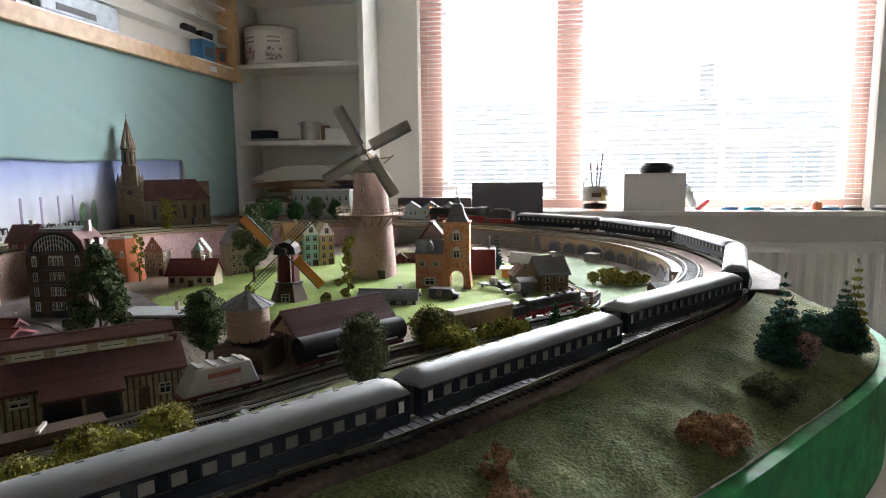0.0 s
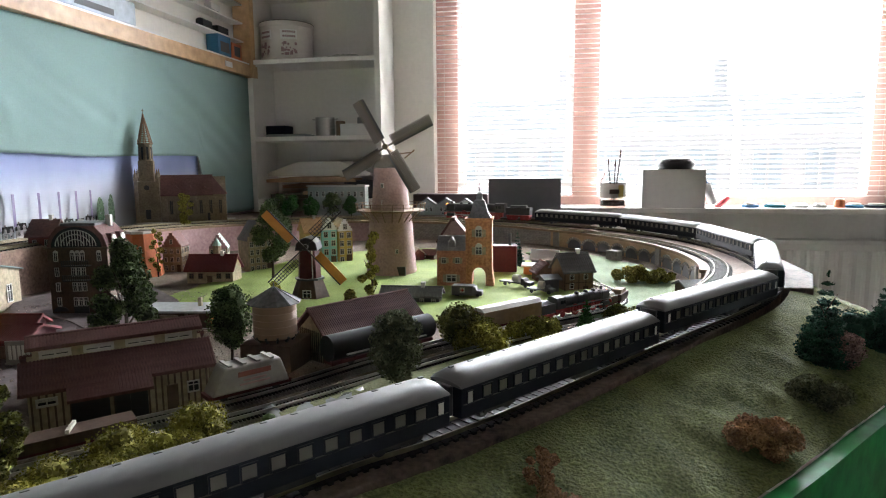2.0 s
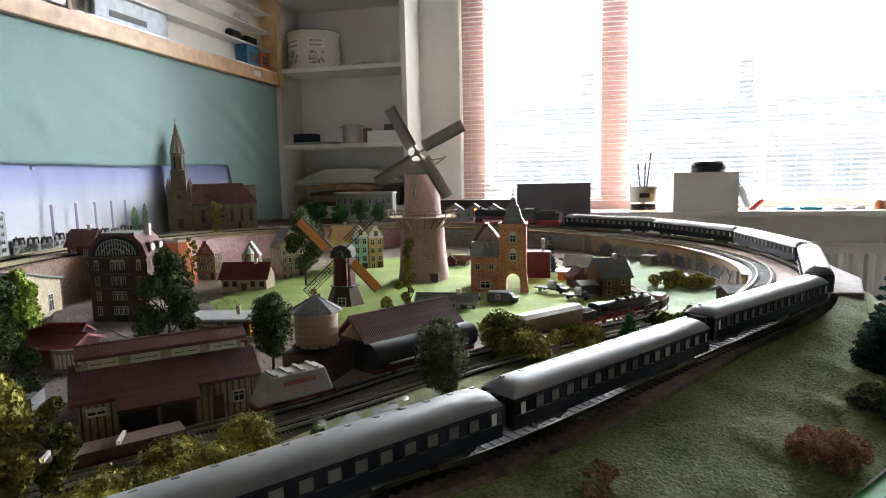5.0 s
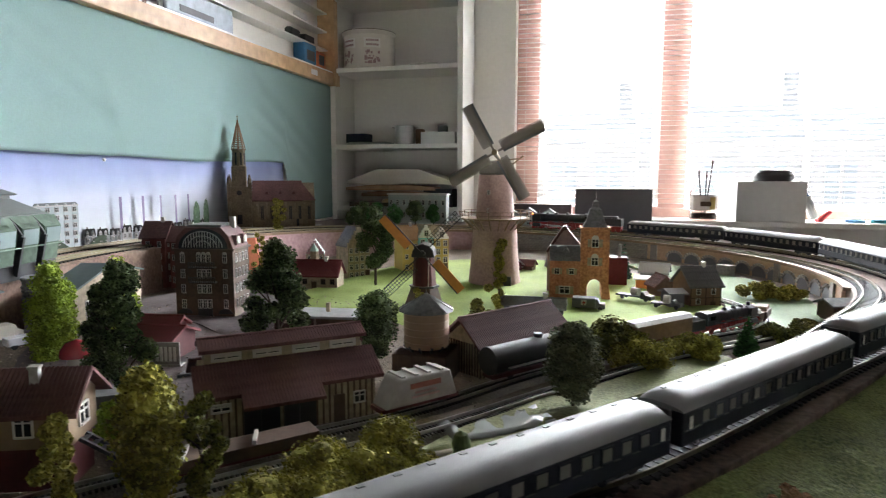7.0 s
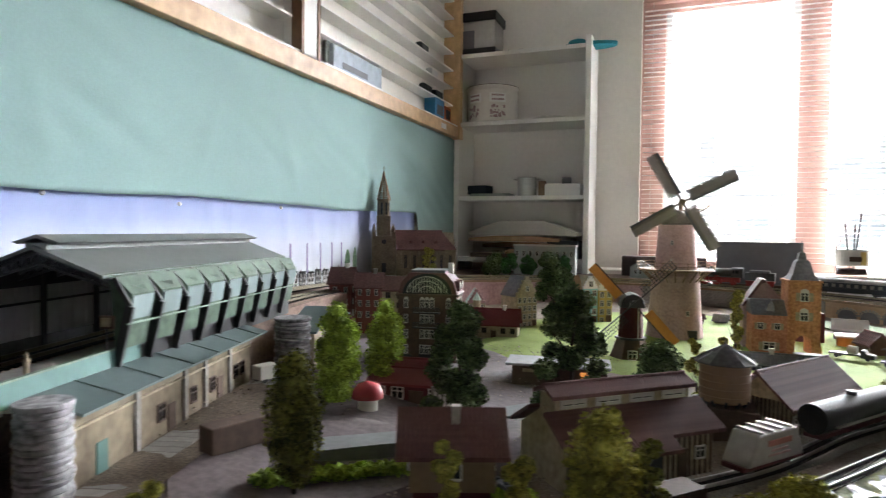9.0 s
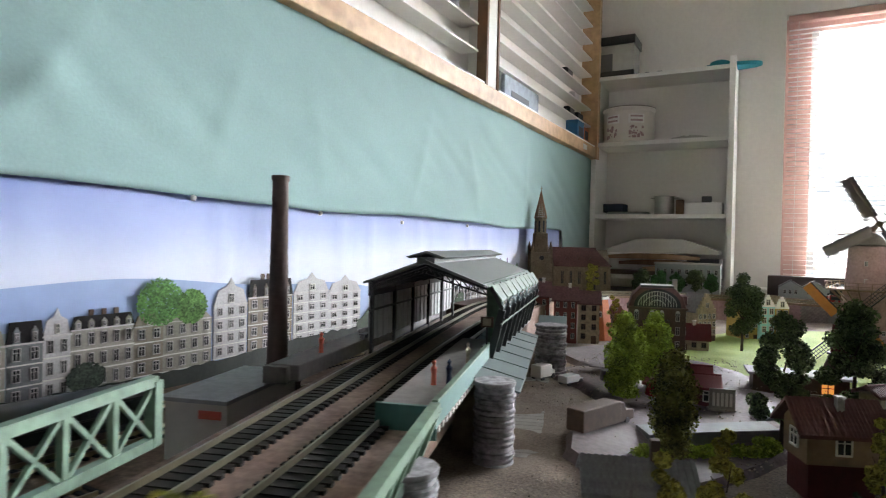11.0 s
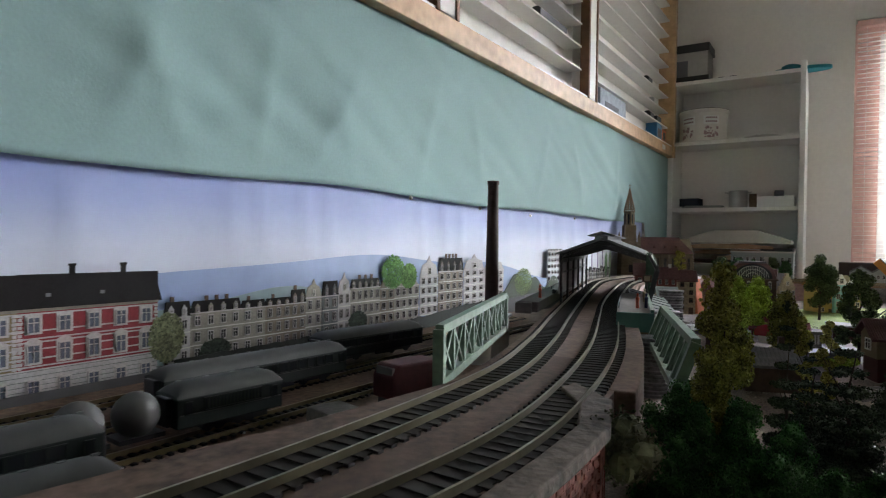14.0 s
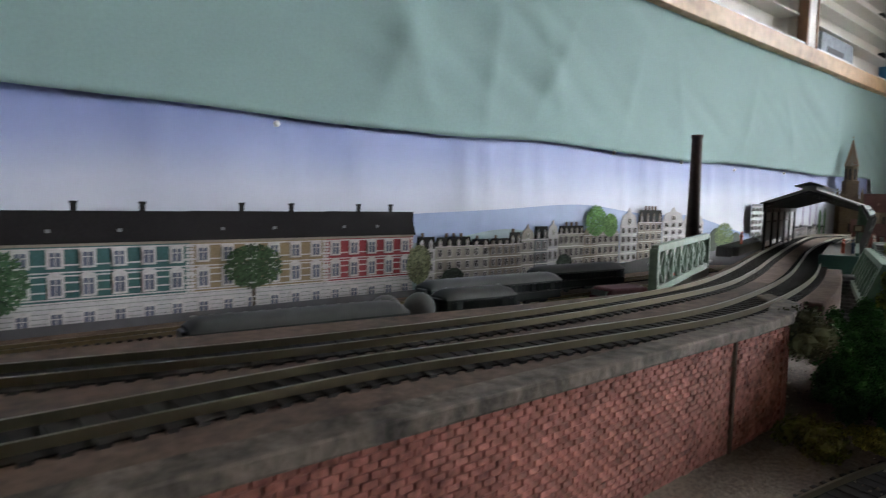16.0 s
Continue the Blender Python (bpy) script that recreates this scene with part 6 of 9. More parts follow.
def steam_loco(name, at, rz, scale, label, group=""):
    """A 4-6-2 tender engine running along +x."""
    t = thing(name, at, rz, label, "steam locomotive", group)
    S = Matrix.Scale(scale, 4)
    def P(nm, m, mt, par=None, lb="", sm=False):
        bmesh.ops.transform(m.bm, matrix=S, verts=m.bm.verts)
        return part(nm, m, mt, par or t, lb, sm)
    P("boiler", Mesh().tube((-0.02, 0, 0.031), (0.098, 0, 0.031), 0.0115, n=22).tube((0.098, 0, 0.031), (0.124, 0, 0.031), 0.0118, n=22), M_SOOT, None, "matt black boiler", True)
    P("smokebox_door", Mesh().lathe([(0, 0), (0.0105, 0), (0.009, 0.003), (0.004, 0.0045), (0, 0.0045)], 20), M_SOOT).matrix_local = Matrix.Translation(Vector((0.124, 0, 0.031)) * scale) @ Matrix.Rotation(radians(90), 4, "Y")
    for k in range(7):
        P("boiler_band", Mesh().tube((-0.012 + k * 0.018, 0, 0.031), (-0.0108 + k * 0.018, 0, 0.031), 0.0119, n=22), M_SOOT)
    P("chimney", Mesh().lathe([(0.0, 0.04), (0.0042, 0.04), (0.0034, 0.0465), (0.0045, 0.0485), (0.003, 0.0485), (0, 0.046)], 16, (0.112, 0, 0)), M_SOOT)
    for x in (0.03, 0.06, 0.085):
        P("dome", Mesh().lathe([(0.0055, 0.04), (0.0052, 0.044), (0.003, 0.0465), (0, 0.047)], 14, (x, 0, 0)), M_SOOT, None, "", True)
    P("running_board", Mesh().box((0.05, 0, 0.0205), (0.16, 0.029, 0.0012)), M_SOOT)
    P("frame", Mesh().box((0.045, 0, 0.013), (0.165, 0.010, 0.012)), M_RED)
    P("cab", Mesh().prism([(-0.015, 0.02), (0.015, 0.02), (0.015, 0.036), (0.012, 0.043), (0.0, 0.0455), (-0.012, 0.043), (-0.015, 0.036)], -0.045, -0.019, "x"), M_SOOT)
    for y in (-0.0153, 0.0153):
        P("cab_window", Mesh().box((-0.032, y, 0.034), (0.008, 0.0008, 0.007)).box((-0.024, y, 0.034), (0.004, 0.0008, 0.007)), M_PANE)
        P("smoke_deflector", Mesh().box((0.112, y * 0.93, 0.031), (0.024, 0.001, 0.018)), M_SOOT)
        P("cylinder", Mesh().tube((0.1, y * 0.85, 0.0125), (0.122, y * 0.85, 0.0125), 0.005, n=14), M_SOOT)
        P("connecting_rod", Mesh().span((0.104, y * 0.98, 0.0125), (0.045, y * 0.98, 0.0115), 0.0014, 0.0022).span((0.016, y * 0.95, 0.0095), (0.074, y * 0.95, 0.0095), 0.0012, 0.0022), M_STEEL)
        for x in (0.016, 0.045, 0.074):
            w = P("driving_wheel", Mesh().lathe([(0.0085, -0.0012), (0.0118, -0.0012), (0.0118, 0.0012), (0.0085, 0.0012), (0.0085, -0.0012)], 22), M_RED)
            w.matrix_local = Matrix.Translation(Vector((x, y * 0.62, 0.0118)) * scale) @ Matrix.Rotation(radians(90), 4, "X")
            sp = Mesh()
            for k in range(10):
                a = 2 * math.pi * k / 10
                sp.span((0, 0, 0), (0.0095 * math.cos(a), 0.0095 * math.sin(a), 0), 0.0009)
            P("spokes", sp.lathe([(0, -0.0012), (0.003, -0.0012), (0.003, 0.0012), (0, 0.0012)], 10), M_RED, w)
        for x, r in ((0.102, 0.0055), (0.122, 0.0055), (-0.022, 0.0065)):
            P("carrying_wheel", Mesh().tube((x, y * 0.55 - 0.001, r), (x, y * 0.55 + 0.001, r), r, n=18), M_RED)
    P("buffer_beam", Mesh().box((0.131, 0, 0.0145), (0.002, 0.03, 0.007)), M_RED)
    for y in (-0.01, 0.01):
        P("buffer", Mesh().tube((0.132, y, 0.0145), (0.138, y, 0.0145), 0.0012, n=8).tube((0.138, y, 0.0145), (0.139, y, 0.0145), 0.0032, n=14), M_SOOT)
        P("lamp", Mesh().tube((0.128, y, 0.0225), (0.132, y, 0.0225), 0.0022, n=12), M_SOOT)
    P("head_lamp", Mesh().tube((0.127, 0, 0.0405), (0.131, 0, 0.0405), 0.0022, n=12), M_LAMP, None, "glowing orange head lamp")
    td = P("tender", Mesh().box((-0.083, 0, 0.0245), (0.066, 0.029, 0.019)), M_SOOT, None, "black tender")
    P("coal", Mesh().prism([(-0.011, 0.034), (0.011, 0.034), (0.006, 0.039), (-0.004, 0.04)], -0.105, -0.06, "x"), M_BLACK, td)
    P("tender_frame", Mesh().box((-0.083, 0, 0.0115), (0.064, 0.026, 0.005)), M_RED, td)
    for x in (-0.108, -0.094, -0.072, -0.058):
        for y in (-0.0085, 0.0085):
            P("tender_wheel", Mesh().tube((x, y - 0.0012, 0.006), (x, y + 0.0012, 0.006), 0.006, n=16), M_RED, td)
    return t


# the express on the outer line
cum = 0.004
def index_near(pts, x, y, lo=0):
    return min(range(lo, len(pts)), key=lambda i: (pts[i].x - x) ** 2 + (pts[i].y - y) ** 2)


tip = index_near(outer, -0.33, 1.722)
RAILTOP = 0.0048
def ride(i0, i1):
    a, b = outer[i0], outer[i1]
    d = b - a
    return (*((a + b) / 2 + Vector((0, 0, RAILTOP))),), math.degrees(math.atan2(d.y, d.x))


steps = lambda m: int(round(m / 0.004))
p, a = ride(tip - steps(0.19), tip - steps(0.06))
steam_loco("steam_locomotive", p[:2] + (p[2],), a, 1.0, "black steam locomotive with red wheels heading the express")
CL = 0.250
head = tip - steps(0.262)
blue = ["dark blue express coach with silver-grey roof"]
k = 0
while head - steps(CL) > 60 and k < 8:
    p, a = ride(head - steps(CL * 0.84), head - steps(CL * 0.16))
    coach(CL, p, a, M_BLUE, M_SILVER, blue[0], "coaches of the express train", lit=True)
    head -= steps(CL + 0.006)
    k += 1


# ---- storage yard beside the backdrop ----
def yard_track(x0, y0, x1, y1):
    n = int(math.hypot(x1 - x0, y1 - y0) / 0.004)
    pts = [Vector((x0 + (x1 - x0) * i / n, y0 + (y1 - y0) * i / n, 0.9175)) for i in range(n + 1)]
    t = thing("siding_track", (0, 0, 0), 0, "storage siding track with dark rails", "railway track", "storage sidings")
    for side in (-1, 1):
        o = side * 0.0087
        part("rail", ribbon(Mesh(), pts[::4], [o - 0.0008, o + 0.0008, o + 0.0008, o - 0.0008], [0.0045, 0.0045, 0.001, 0.001]), M_BRASS, t)
    rest = Mesh()
    for i in range(1, n, 2):
        d = pts[i + 1] - pts[i - 1]
        rest.box((0, 0, 0.0006), (0.027, 0.003, 0.0022), Matrix.Translation(pts[i]) @ Matrix.Rotation(math.atan2(d.y, d.x) - math.pi / 2, 4, "Z"))
    part("sleeper_strip", rest, M_SLEEPER, t, "dark sleepers of the siding")["kind"] = "stuff"


def heading(x0, y0, x1, y1):
    return math.degrees(math.atan2(y1 - y0, x1 - x0))


for dx in (0, 0.07, 0.135, 0.2):
    yard_track(-0.992 + dx, -0.76, -0.972 + dx, 0.05 + 0.5 * (dx < 0.1))
board = Mesh().box((-0.893, -0.12, 0.9145), (0.304, 1.3, 0.006))
structure("yard_board", board, mat("dark_yard_board", (0.085, 0.056, 0.038), 0.9, 0.45, 200, 0.5, c2=(0.15, 0.1, 0.068), coarse=26), "bare fibreboard under the sidings")
GY = "coaches in the storage yard"
coach(0.19, (-0.905, -0.127, 0.922), 86, M_DKGREEN, M_YARDROOF, "dark green coach with dull grey roof on a siding", GY, lit=False)
coach(0.16, (-0.94, 0.07, 0.922), 84, M_DKGREEN, M_YARDROOF, "dark green coach with panelled grey roof near the chimney", GY, lit=False)
coach(0.17, (-0.838, -0.395, 0.922), 84, M_DKGREEN, M_YARDROOF, "dark green coach with cream lined windows", GY, lit=False)
coach(0.2, (-0.765, -0.44, 0.922), 83, M_DKGREEN, M_YARDROOF, "dark coach on the siding beside the main line", GY, lit=False)
v = coach(0.085, (-0.852, -0.205, 0.922), 84, M_DKGREEN, M_YARDROOF, "short dark luggage van with dull roof", GY, lit=False, vents=4)
for x, y in ((-0.862, -0.303), (-0.858, -0.268)):
    s = thing("sphere_wagon", (x, y, 0.922), 85, "wagon with a worn grey spherical tank", "wagon", "sphere wagons")
    n = 10
    part("tank", Mesh().lathe([(0.015 * math.sin(math.pi * i / n), 0.02 - 0.015 * math.cos(math.pi * i / n)) for i in range(n + 1)], 24), mat("worn_grey_tank", (0.085, 0.083, 0.078), 0.5, 0.3, 120, 0.1), s, smooth=True)
    part("underframe", Mesh().box((0, 0, 0.006), (0.03, 0.02, 0.003)), M_BLACK, s)
bl = thing("diesel_railbus", (-0.775, -0.075, 0.922), 78, "small dark red-brown railcar on the siding", "railcar")
part("body", Mesh().prism([(-0.03, 0.008), (0.03, 0.008), (0.03, 0.026), (0.024, 0.036), (-0.024, 0.036), (-0.03, 0.026)], -0.014, 0.014, "y"), M_MAROON, bl, bevel=0.002)
part("windscreen", Mesh().box((-0.0275, 0, 0.0305), (0.003, 0.02, 0.006)), M_GLASSW, bl)
part("underframe", Mesh().box((0, 0, 0.005), (0.052, 0.022, 0.006)), M_BLACK, bl)
bf = thing("buffer_stop", (-0.792, -0.15, 0.9175), 78, "low grey concrete buffer stop block", "buffer stop")
part("block", Mesh().box((0, 0, 0.007), (0.03, 0.03, 0.014)), M_STONE, bf, bevel=0.001)


# ---- trees and bushes ----
def leaf_mesh(name, seed, blobs, n, leaf, core=0.72):
    """Many small bent leaves over overlapping clumps, with lumpy cores inside."""
    rng = np.random.default_rng(seed)
    b = np.array(blobs)
    wgt = b[:, 3] ** 2 * b[:, 4] ** 0.5
    pick = rng.choice(len(b), n, p=wgt / wgt.sum())
    d = rng.normal(size=(n, 3))
    d /= np.linalg.norm(d, axis=1)[:, None]
    rad = b[pick, 3] * (0.72 + 0.36 * rng.random(n))
    c = b[pick, :3] + d * rad[:, None] * np.stack([np.ones(n), np.ones(n), b[pick, 4]], 1)
    u = rng.normal(size=(n, 3))
    u -= d * (u * d).sum(1)[:, None] * 0.5
    u /= np.linalg.norm(u, axis=1)[:, None]
    w = np.cross(u, rng.normal(size=(n, 3)))
    w /= np.linalg.norm(w, axis=1)[:, None]
    s = leaf * (0.6 + 0.8 * rng.random(n))[:, None]
    k = d * s * 0.35
    quad = np.stack([c - u * s, c - w * s * 0.7 + k, c + u * s, c + w * s * 0.7 + k], 1).reshape(-1, 3)
    verts = quad.tolist()
    faces = [(4 * i, 4 * i + 1, 4 * i + 2, 4 * i + 3) for i in range(n)]
    for x, y, z, r, e in blobs:
        o = len(verts)
        N, K = 7, 5
        for j in range(K + 1):
            th = math.pi * j / K
            for i in range(N):
                ph = 2 * math.pi * i / N
                rr = r * core * (0.85 + 0.3 * rng.random())
                verts.append((x + rr * math.sin(th) * math.cos(ph), y + rr * math.sin(th) * math.sin(ph), z + e * rr * math.cos(th)))
        for j in range(K):
            for i in range(N):
                faces.append((o + j * N + i, o + j * N + (i + 1) % N, o + (j + 1) * N + (i + 1) % N, o + (j + 1) * N + i))
    me = bpy.data.meshes.new(name)
    me.from_pydata(verts, [], faces)
    return me


M_BARK = mat("dark_bark", (0.06, 0.045, 0.032), 0.9, 0.3, 300, 0.5)
TREES = [0]


def tree(x, y, z0, top, r, leaf_m, shape, label, n=1500, leaf=0.0024, cat="tree", name="model_tree", group="trees of the layout"):
    TREES[0] += 1
    seed = TREES[0]
    rng = random.Random(seed)
    H = top - z0
    n, leaf = int(n * 2.7), leaf * 0.62
    t = thing(name, (x, y, z0), 0, label, cat, group)
    blobs = []
    if shape == "round":
        lo = 0.28 * H
        for k in range(22):
            f = rng.random()
            z = lo + f * (H - lo - r * 0.3)
            rr = r * (0.35 + 0.65 * math.sin(math.pi * (0.12 + 0.8 * f))) * 0.8
            a = rng.random() * 6.283
            blobs.append((rr * 0.75 * math.cos(a), rr * 0.75 * math.sin(a), z, r * rng.uniform(0.26, 0.42), 0.8))
        blobs.append((0, 0, H - r * 0.3, r * 0.3, 1))
    elif shape == "tall":
        lo = 0.2 * H
        for k in range(26):
            f = (k + 0.5) / 26
            z = lo + f * (H - lo - r * 0.25)
            rr = r * (1.0 - 0.75 * f ** 1.4)
            a = rng.random() * 6.283
            blobs.append((rr * 0.7 * math.cos(a), rr * 0.7 * math.sin(a), z, r * rng.uniform(0.24, 0.36), 0.75))
        blobs.append((0, 0, H - r * 0.25, r * 0.22, 1.2))
    elif shape == "oval":
        lo = 0.22 * H
        for k in range(12):
            f = (k + 0.5) / 12
            z = lo + f * (H - lo)
            rr = r * math.sin(math.pi * (0.1 + 0.82 * f)) ** 0.6
            a = k * 2.4
            blobs.append((rr * 0.28 * math.cos(a), rr * 0.28 * math.sin(a), min(z, H - rr * 0.5), rr * 0.78, 0.7))
    elif shape == "poplar":
        lo = 0.12 * H
        for k in range(14):
            f = (k + 0.5) / 14
            z = lo + f * (H - lo - r * 0.4)
            rr = r * (0.75 + 0.35 * math.sin(math.pi * f)) * (1 - 0.35 * max(0, f - 0.7) / 0.3)
            a = k * 2.4
            blobs.append((rr * 0.25 * math.cos(a), rr * 0.25 * math.sin(a), z, rr * 0.75, 1.0))
    elif shape == "column":
        for k in range(26):
            f = k / 25
            z = H * (0.1 + 0.8 * f)
            rr = r * (0.82 + 0.18 * math.sin(math.pi * f)) * (1 - 0.45 * smoothstep(0.75, 1.0, f))
            a = rng.random() * 6.283
            blobs.append((rr * 0.42 * math.cos(a), rr * 0.42 * math.sin(a), z, rr * 0.62, 0.9))
        blobs.append((0, 0, H - r * 0.45, r * 0.42, 1.0))
    elif shape == "wispy":
        for k in range(16):
            f = (k + 0.5) / 16
            a = rng.random() * 6.283
            q = r * rng.uniform(0.1, 0.8) * (0.5 + 0.5 * math.sin(math.pi * f))
            blobs.append((q * math.cos(a), q * math.sin(a), H * (0.1 + 0.88 * f), r * rng.uniform(0.16, 0.34), 0.9))
    elif shape == "fir":
        for k in range(9):
            f = k / 9
            rr = r * (1 - f) + 0.0015
            for j in range(max(3, int(9 * (1 - f)))):
                a = 6.283 * j / max(3, int(9 * (1 - f))) + k
                blobs.append((rr * 0.62 * math.cos(a), rr * 0.62 * math.sin(a), H * (0.1 + 0.86 * f) - rr * 0.12, rr * 0.42 + 0.001, 0.55))
        blobs.append((0, 0, H * 0.97, 0.0016, 2.2))
    else:
        for k in range(16):
            a, q = rng.random() * 6.283, r * math.sqrt(rng.random())
            z = H * (0.25 + 0.5 * rng.random() * (1 - 0.5 * q / r))
            blobs.append((q * math.cos(a), q * 0.8 * math.sin(a), z, H * rng.uniform(0.22, 0.36), 0.9))
    crown = part_from("crown", leaf_mesh("crown", seed, blobs, n, leaf), leaf_m, t)
    if shape != "bush":
        tm = Mesh().tube((0, 0, -0.002), (0.001, 0, H * 0.45), max(0.0014, r * 0.075), max(0.0008, r * 0.04), 8)
        for k in range(5):
            a = k * 1.26
            tm.tube((0.0005, 0, H * (0.26 + 0.08 * k)), (r * 0.55 * math.cos(a), r * 0.55 * math.sin(a), H * (0.42 + 0.09 * k)), r * 0.03, r * 0.012, 6)
        part("trunk", tm, M_BARK, t)
    return t


G = ground_z
tree(-0.592, 0.445, 0.921, 1.018, 0.021, F_LIME, "column", "bright lime green tree by the square", 3600, 0.0022)
tree(-0.572, 0.5, 0.921, 1.016, 0.019, F_LIME, "column", "lime green tree next to the dark oaks", 1800, 0.0026)
tree(-0.522, 0.279, 0.926, 1.012, 0.017, F_OLIVE, "poplar", "dark olive poplar shaped tree", 2600, 0.0019)
tree(-0.452, 0.37, 0.92, 1.032, 0.029, F_DARK, "tall", "large dark green broadleaf tree", 3600, 0.002)
tree(-0.394, 0.481, 0.918, 1.038, 0.034, F_DARK, "tall", "dark green tall spreading tree", 3400, 0.0024)
tree(-0.508, 1.0, 0.903, 1.043, 0.036, F_DARK, "round", "dark green tree on the meadow", 3000, 0.0028)
tree(-0.327, 0.538, 0.915, 0.987, 0.021, F_DARK, "oval", "clipped dark green oval tree", 2600, 0.0018)
tree(-0.148, 0.475, 0.912, 0.984, 0.0215, F_GREY, "oval", "shaggy grey-green oval tree by the main line", 2600, 0.002)
tree(-0.252, 0.748, 0.908, 1.016, 0.017, F_YELL, "wispy", "thin yellow-green lichen tree", 1500, 0.0026)
tree(-0.275, 0.73, 0.908, 0.945, 0.02, F_YELL, "wispy", "low yellow-green lichen shrub", 700, 0.0026)
tree(-0.297, 0.575, 0.913, 0.985, 0.012, F_YELL, "wispy", "yellowish shrub behind the water tower", 900, 0.0022)
tree(-0.117, 0.625, 0.913, 0.963, 0.022, F_OLIVE, "bush", "olive lichen bush beside the track", 1800, 0.0024, "bush", "bush")
tree(-0.095, 0.6, 0.915, 0.95, 0.02, F_YELL, "bush", "mustard yellow lichen bush", 1500, 0.0024, "bush", "bush")
tree(-0.045, 0.645, 0.913, 0.945, 0.026, F_YELL, "bush", "mustard yellow lichen bush beside the track", 1900, 0.0024, "bush", "bush")
tree(0.105, 1.05, 0.905, 0.936, 0.034, F_YELL, "bush", "bright yellow lichen bush by the viaduct", 2000, 0.0026, "bush", "bush")
tree(0.145, 1.055, 0.905, 0.928, 0.024, F_YELL, "bush", "bright yellow lichen bush by the arches", 1200, 0.0026, "bush", "bush")
tree(0.062, 0.755, 0.91, 0.936, 0.022, F_OLIVE, "bush", "olive green bush inside the curve", 1400, 0.0024, "bush", "bush")
tree(0.1, 0.82, 0.91, 0.928, 0.014, F_OLIVE, "bush", "small olive bush inside the curve", 700, 0.0024, "bush", "bush")
tree(0.009, 0.676, 0.912, 0.953, 0.011, F_GREEN, "fir", "small green cone shaped tree", 1400, 0.0018)
tree(-0.098, 1.19, 0.903, 0.97, 0.012, F_BLUE, "fir", "snow dusted little fir by the sheds", 1300, 0.0018)
tree(-0.845, 1.265, 0.966, 1.04, 0.022, F_YELL, "wispy", "yellow-green lichen tree near the church", 1600, 0.0026)
tree(-0.73, 1.0, 0.905, 0.99, 0.014, F_YELL, "wispy", "yellowish shrub beside the brick tower", 800, 0.0024)
for i, (x, y, r, h, m) in enumerate(((-0.78, 1.5, 0.026, 0.05, F_DARK), (-0.745, 1.56, 0.028, 0.06, F_GREEN), (-0.705, 1.6, 0.026, 0.055, F_GREEN), (-0.66, 1.65, 0.028, 0.062, F_DARK), (-0.80, 1.6, 0.03, 0.062, F_DARK), (-0.62, 1.7, 0.024, 0.05, F_GREEN))):
    tree(x, y + 0.05, 0.948, 0.962 + h, r, m, "round", "green tree behind the back line", 1300, 0.0028)
# conifers and scrub on the outer slope
tree(0.23, 0.645, 0.905, 0.996, 0.024, F_BLUE, "fir", "blue-green fir on the outer slope", 3200, 0.002)
tree(0.318, 0.72, 0.902, 0.975, 0.025, F_BLUE, "fir", "blue-green fir at the table corner", 2600, 0.002)
tree(0.335, 0.735, 0.902, 0.998, 0.014, F_YELL, "fir", "thin yellowish fir with bare top", 1100, 0.002)
tree(0.275, 0.7, 0.905, 0.955, 0.02, F_BLUE, "bush", "dark blue-green shrub between the firs", 1500, 0.002, "bush", "bush")
tree(0.247, 0.64, 0.897, 0.937, 0.0165, F_PINK, "oval", "round dried pinkish bush", 2000, 0.0018, "bush", "bush")
tree(0.197, 0.56, 0.894, 0.922, 0.024, F_GREY, "bush", "grey-green lichen bush on the slope", 2000, 0.002, "bush", "bush")
tree(0.124, 0.468, 0.893, 0.92, 0.022, F_RUST, "bush", "rusty brown lichen clump on the slope", 1700, 0.002, "bush", "bush")
tree(-0.03, 0.365, 0.9, 0.928, 0.012, F_RUST, "wispy", "rusty brown lichen tuft on the slope", 900, 0.002, "bush", "bush")
tree(-0.022, 0.345, 0.896, 0.92, 0.012, F_RUST, "bush", "rusty brown lichen tuft lower on the slope", 800, 0.002, "bush", "bush")
# lichen along the main line in front
for x, y, r, h in ((-0.292, 0.262, 0.018, 0.034), (-0.285, 0.285, 0.018, 0.036), (-0.262, 0.288, 0.014, 0.03), (-0.242, 0.318, 0.012, 0.026), (-0.268, 0.305, 0.018, 0.034), (-0.25, 0.325, 0.016, 0.032), (-0.248, 0.352, 0.012, 0.04), (-0.228, 0.342, 0.012, 0.024), (-0.275, 0.318, 0.014, 0.04)):
    tree(x, y, 0.914, 0.914 + h, r, F_YELL, "bush", "yellow-green lichen bush beside the main line", 1900, 0.0016, "bush", "bush")
tree(-0.345, 0.272, 0.922, 1.0, 0.017, F_YELL, "poplar", "shaggy yellow-green column tree", 2000, 0.0024)
tree(-0.325, 0.285, 0.922, 0.978, 0.017, F_OLIVE, "wispy", "olive lichen shrub at its foot", 1200, 0.0024)
tree(-0.405, 0.22, 0.922, 0.99, 0.011, F_YELL, "wispy", "thin yellow-green shrub by the signal hut", 1100, 0.0024)
tree(-0.38, 0.25, 0.922, 0.975, 0.013, F_YELL, "wispy", "yellow-green shrub by the signal hut", 1000, 0.0024)
# dense wood below the bridge
tree(-0.522, -0.147, 0.922, 1.05, 0.0145, F_POPL, "column", "tall golden olive column tree below the bridge", 9000, 0.0013)
tree(-0.478, 0.13, 0.922, 0.995, 0.014, F_YELL, "wispy", "yellow-green tree behind the poplars", 1100, 0.0022)
tree(-0.492, 0.045, 0.922, 1.006, 0.013, F_YELL, "wispy", "yellow-green lichen tree between the conifers", 1500, 0.002)
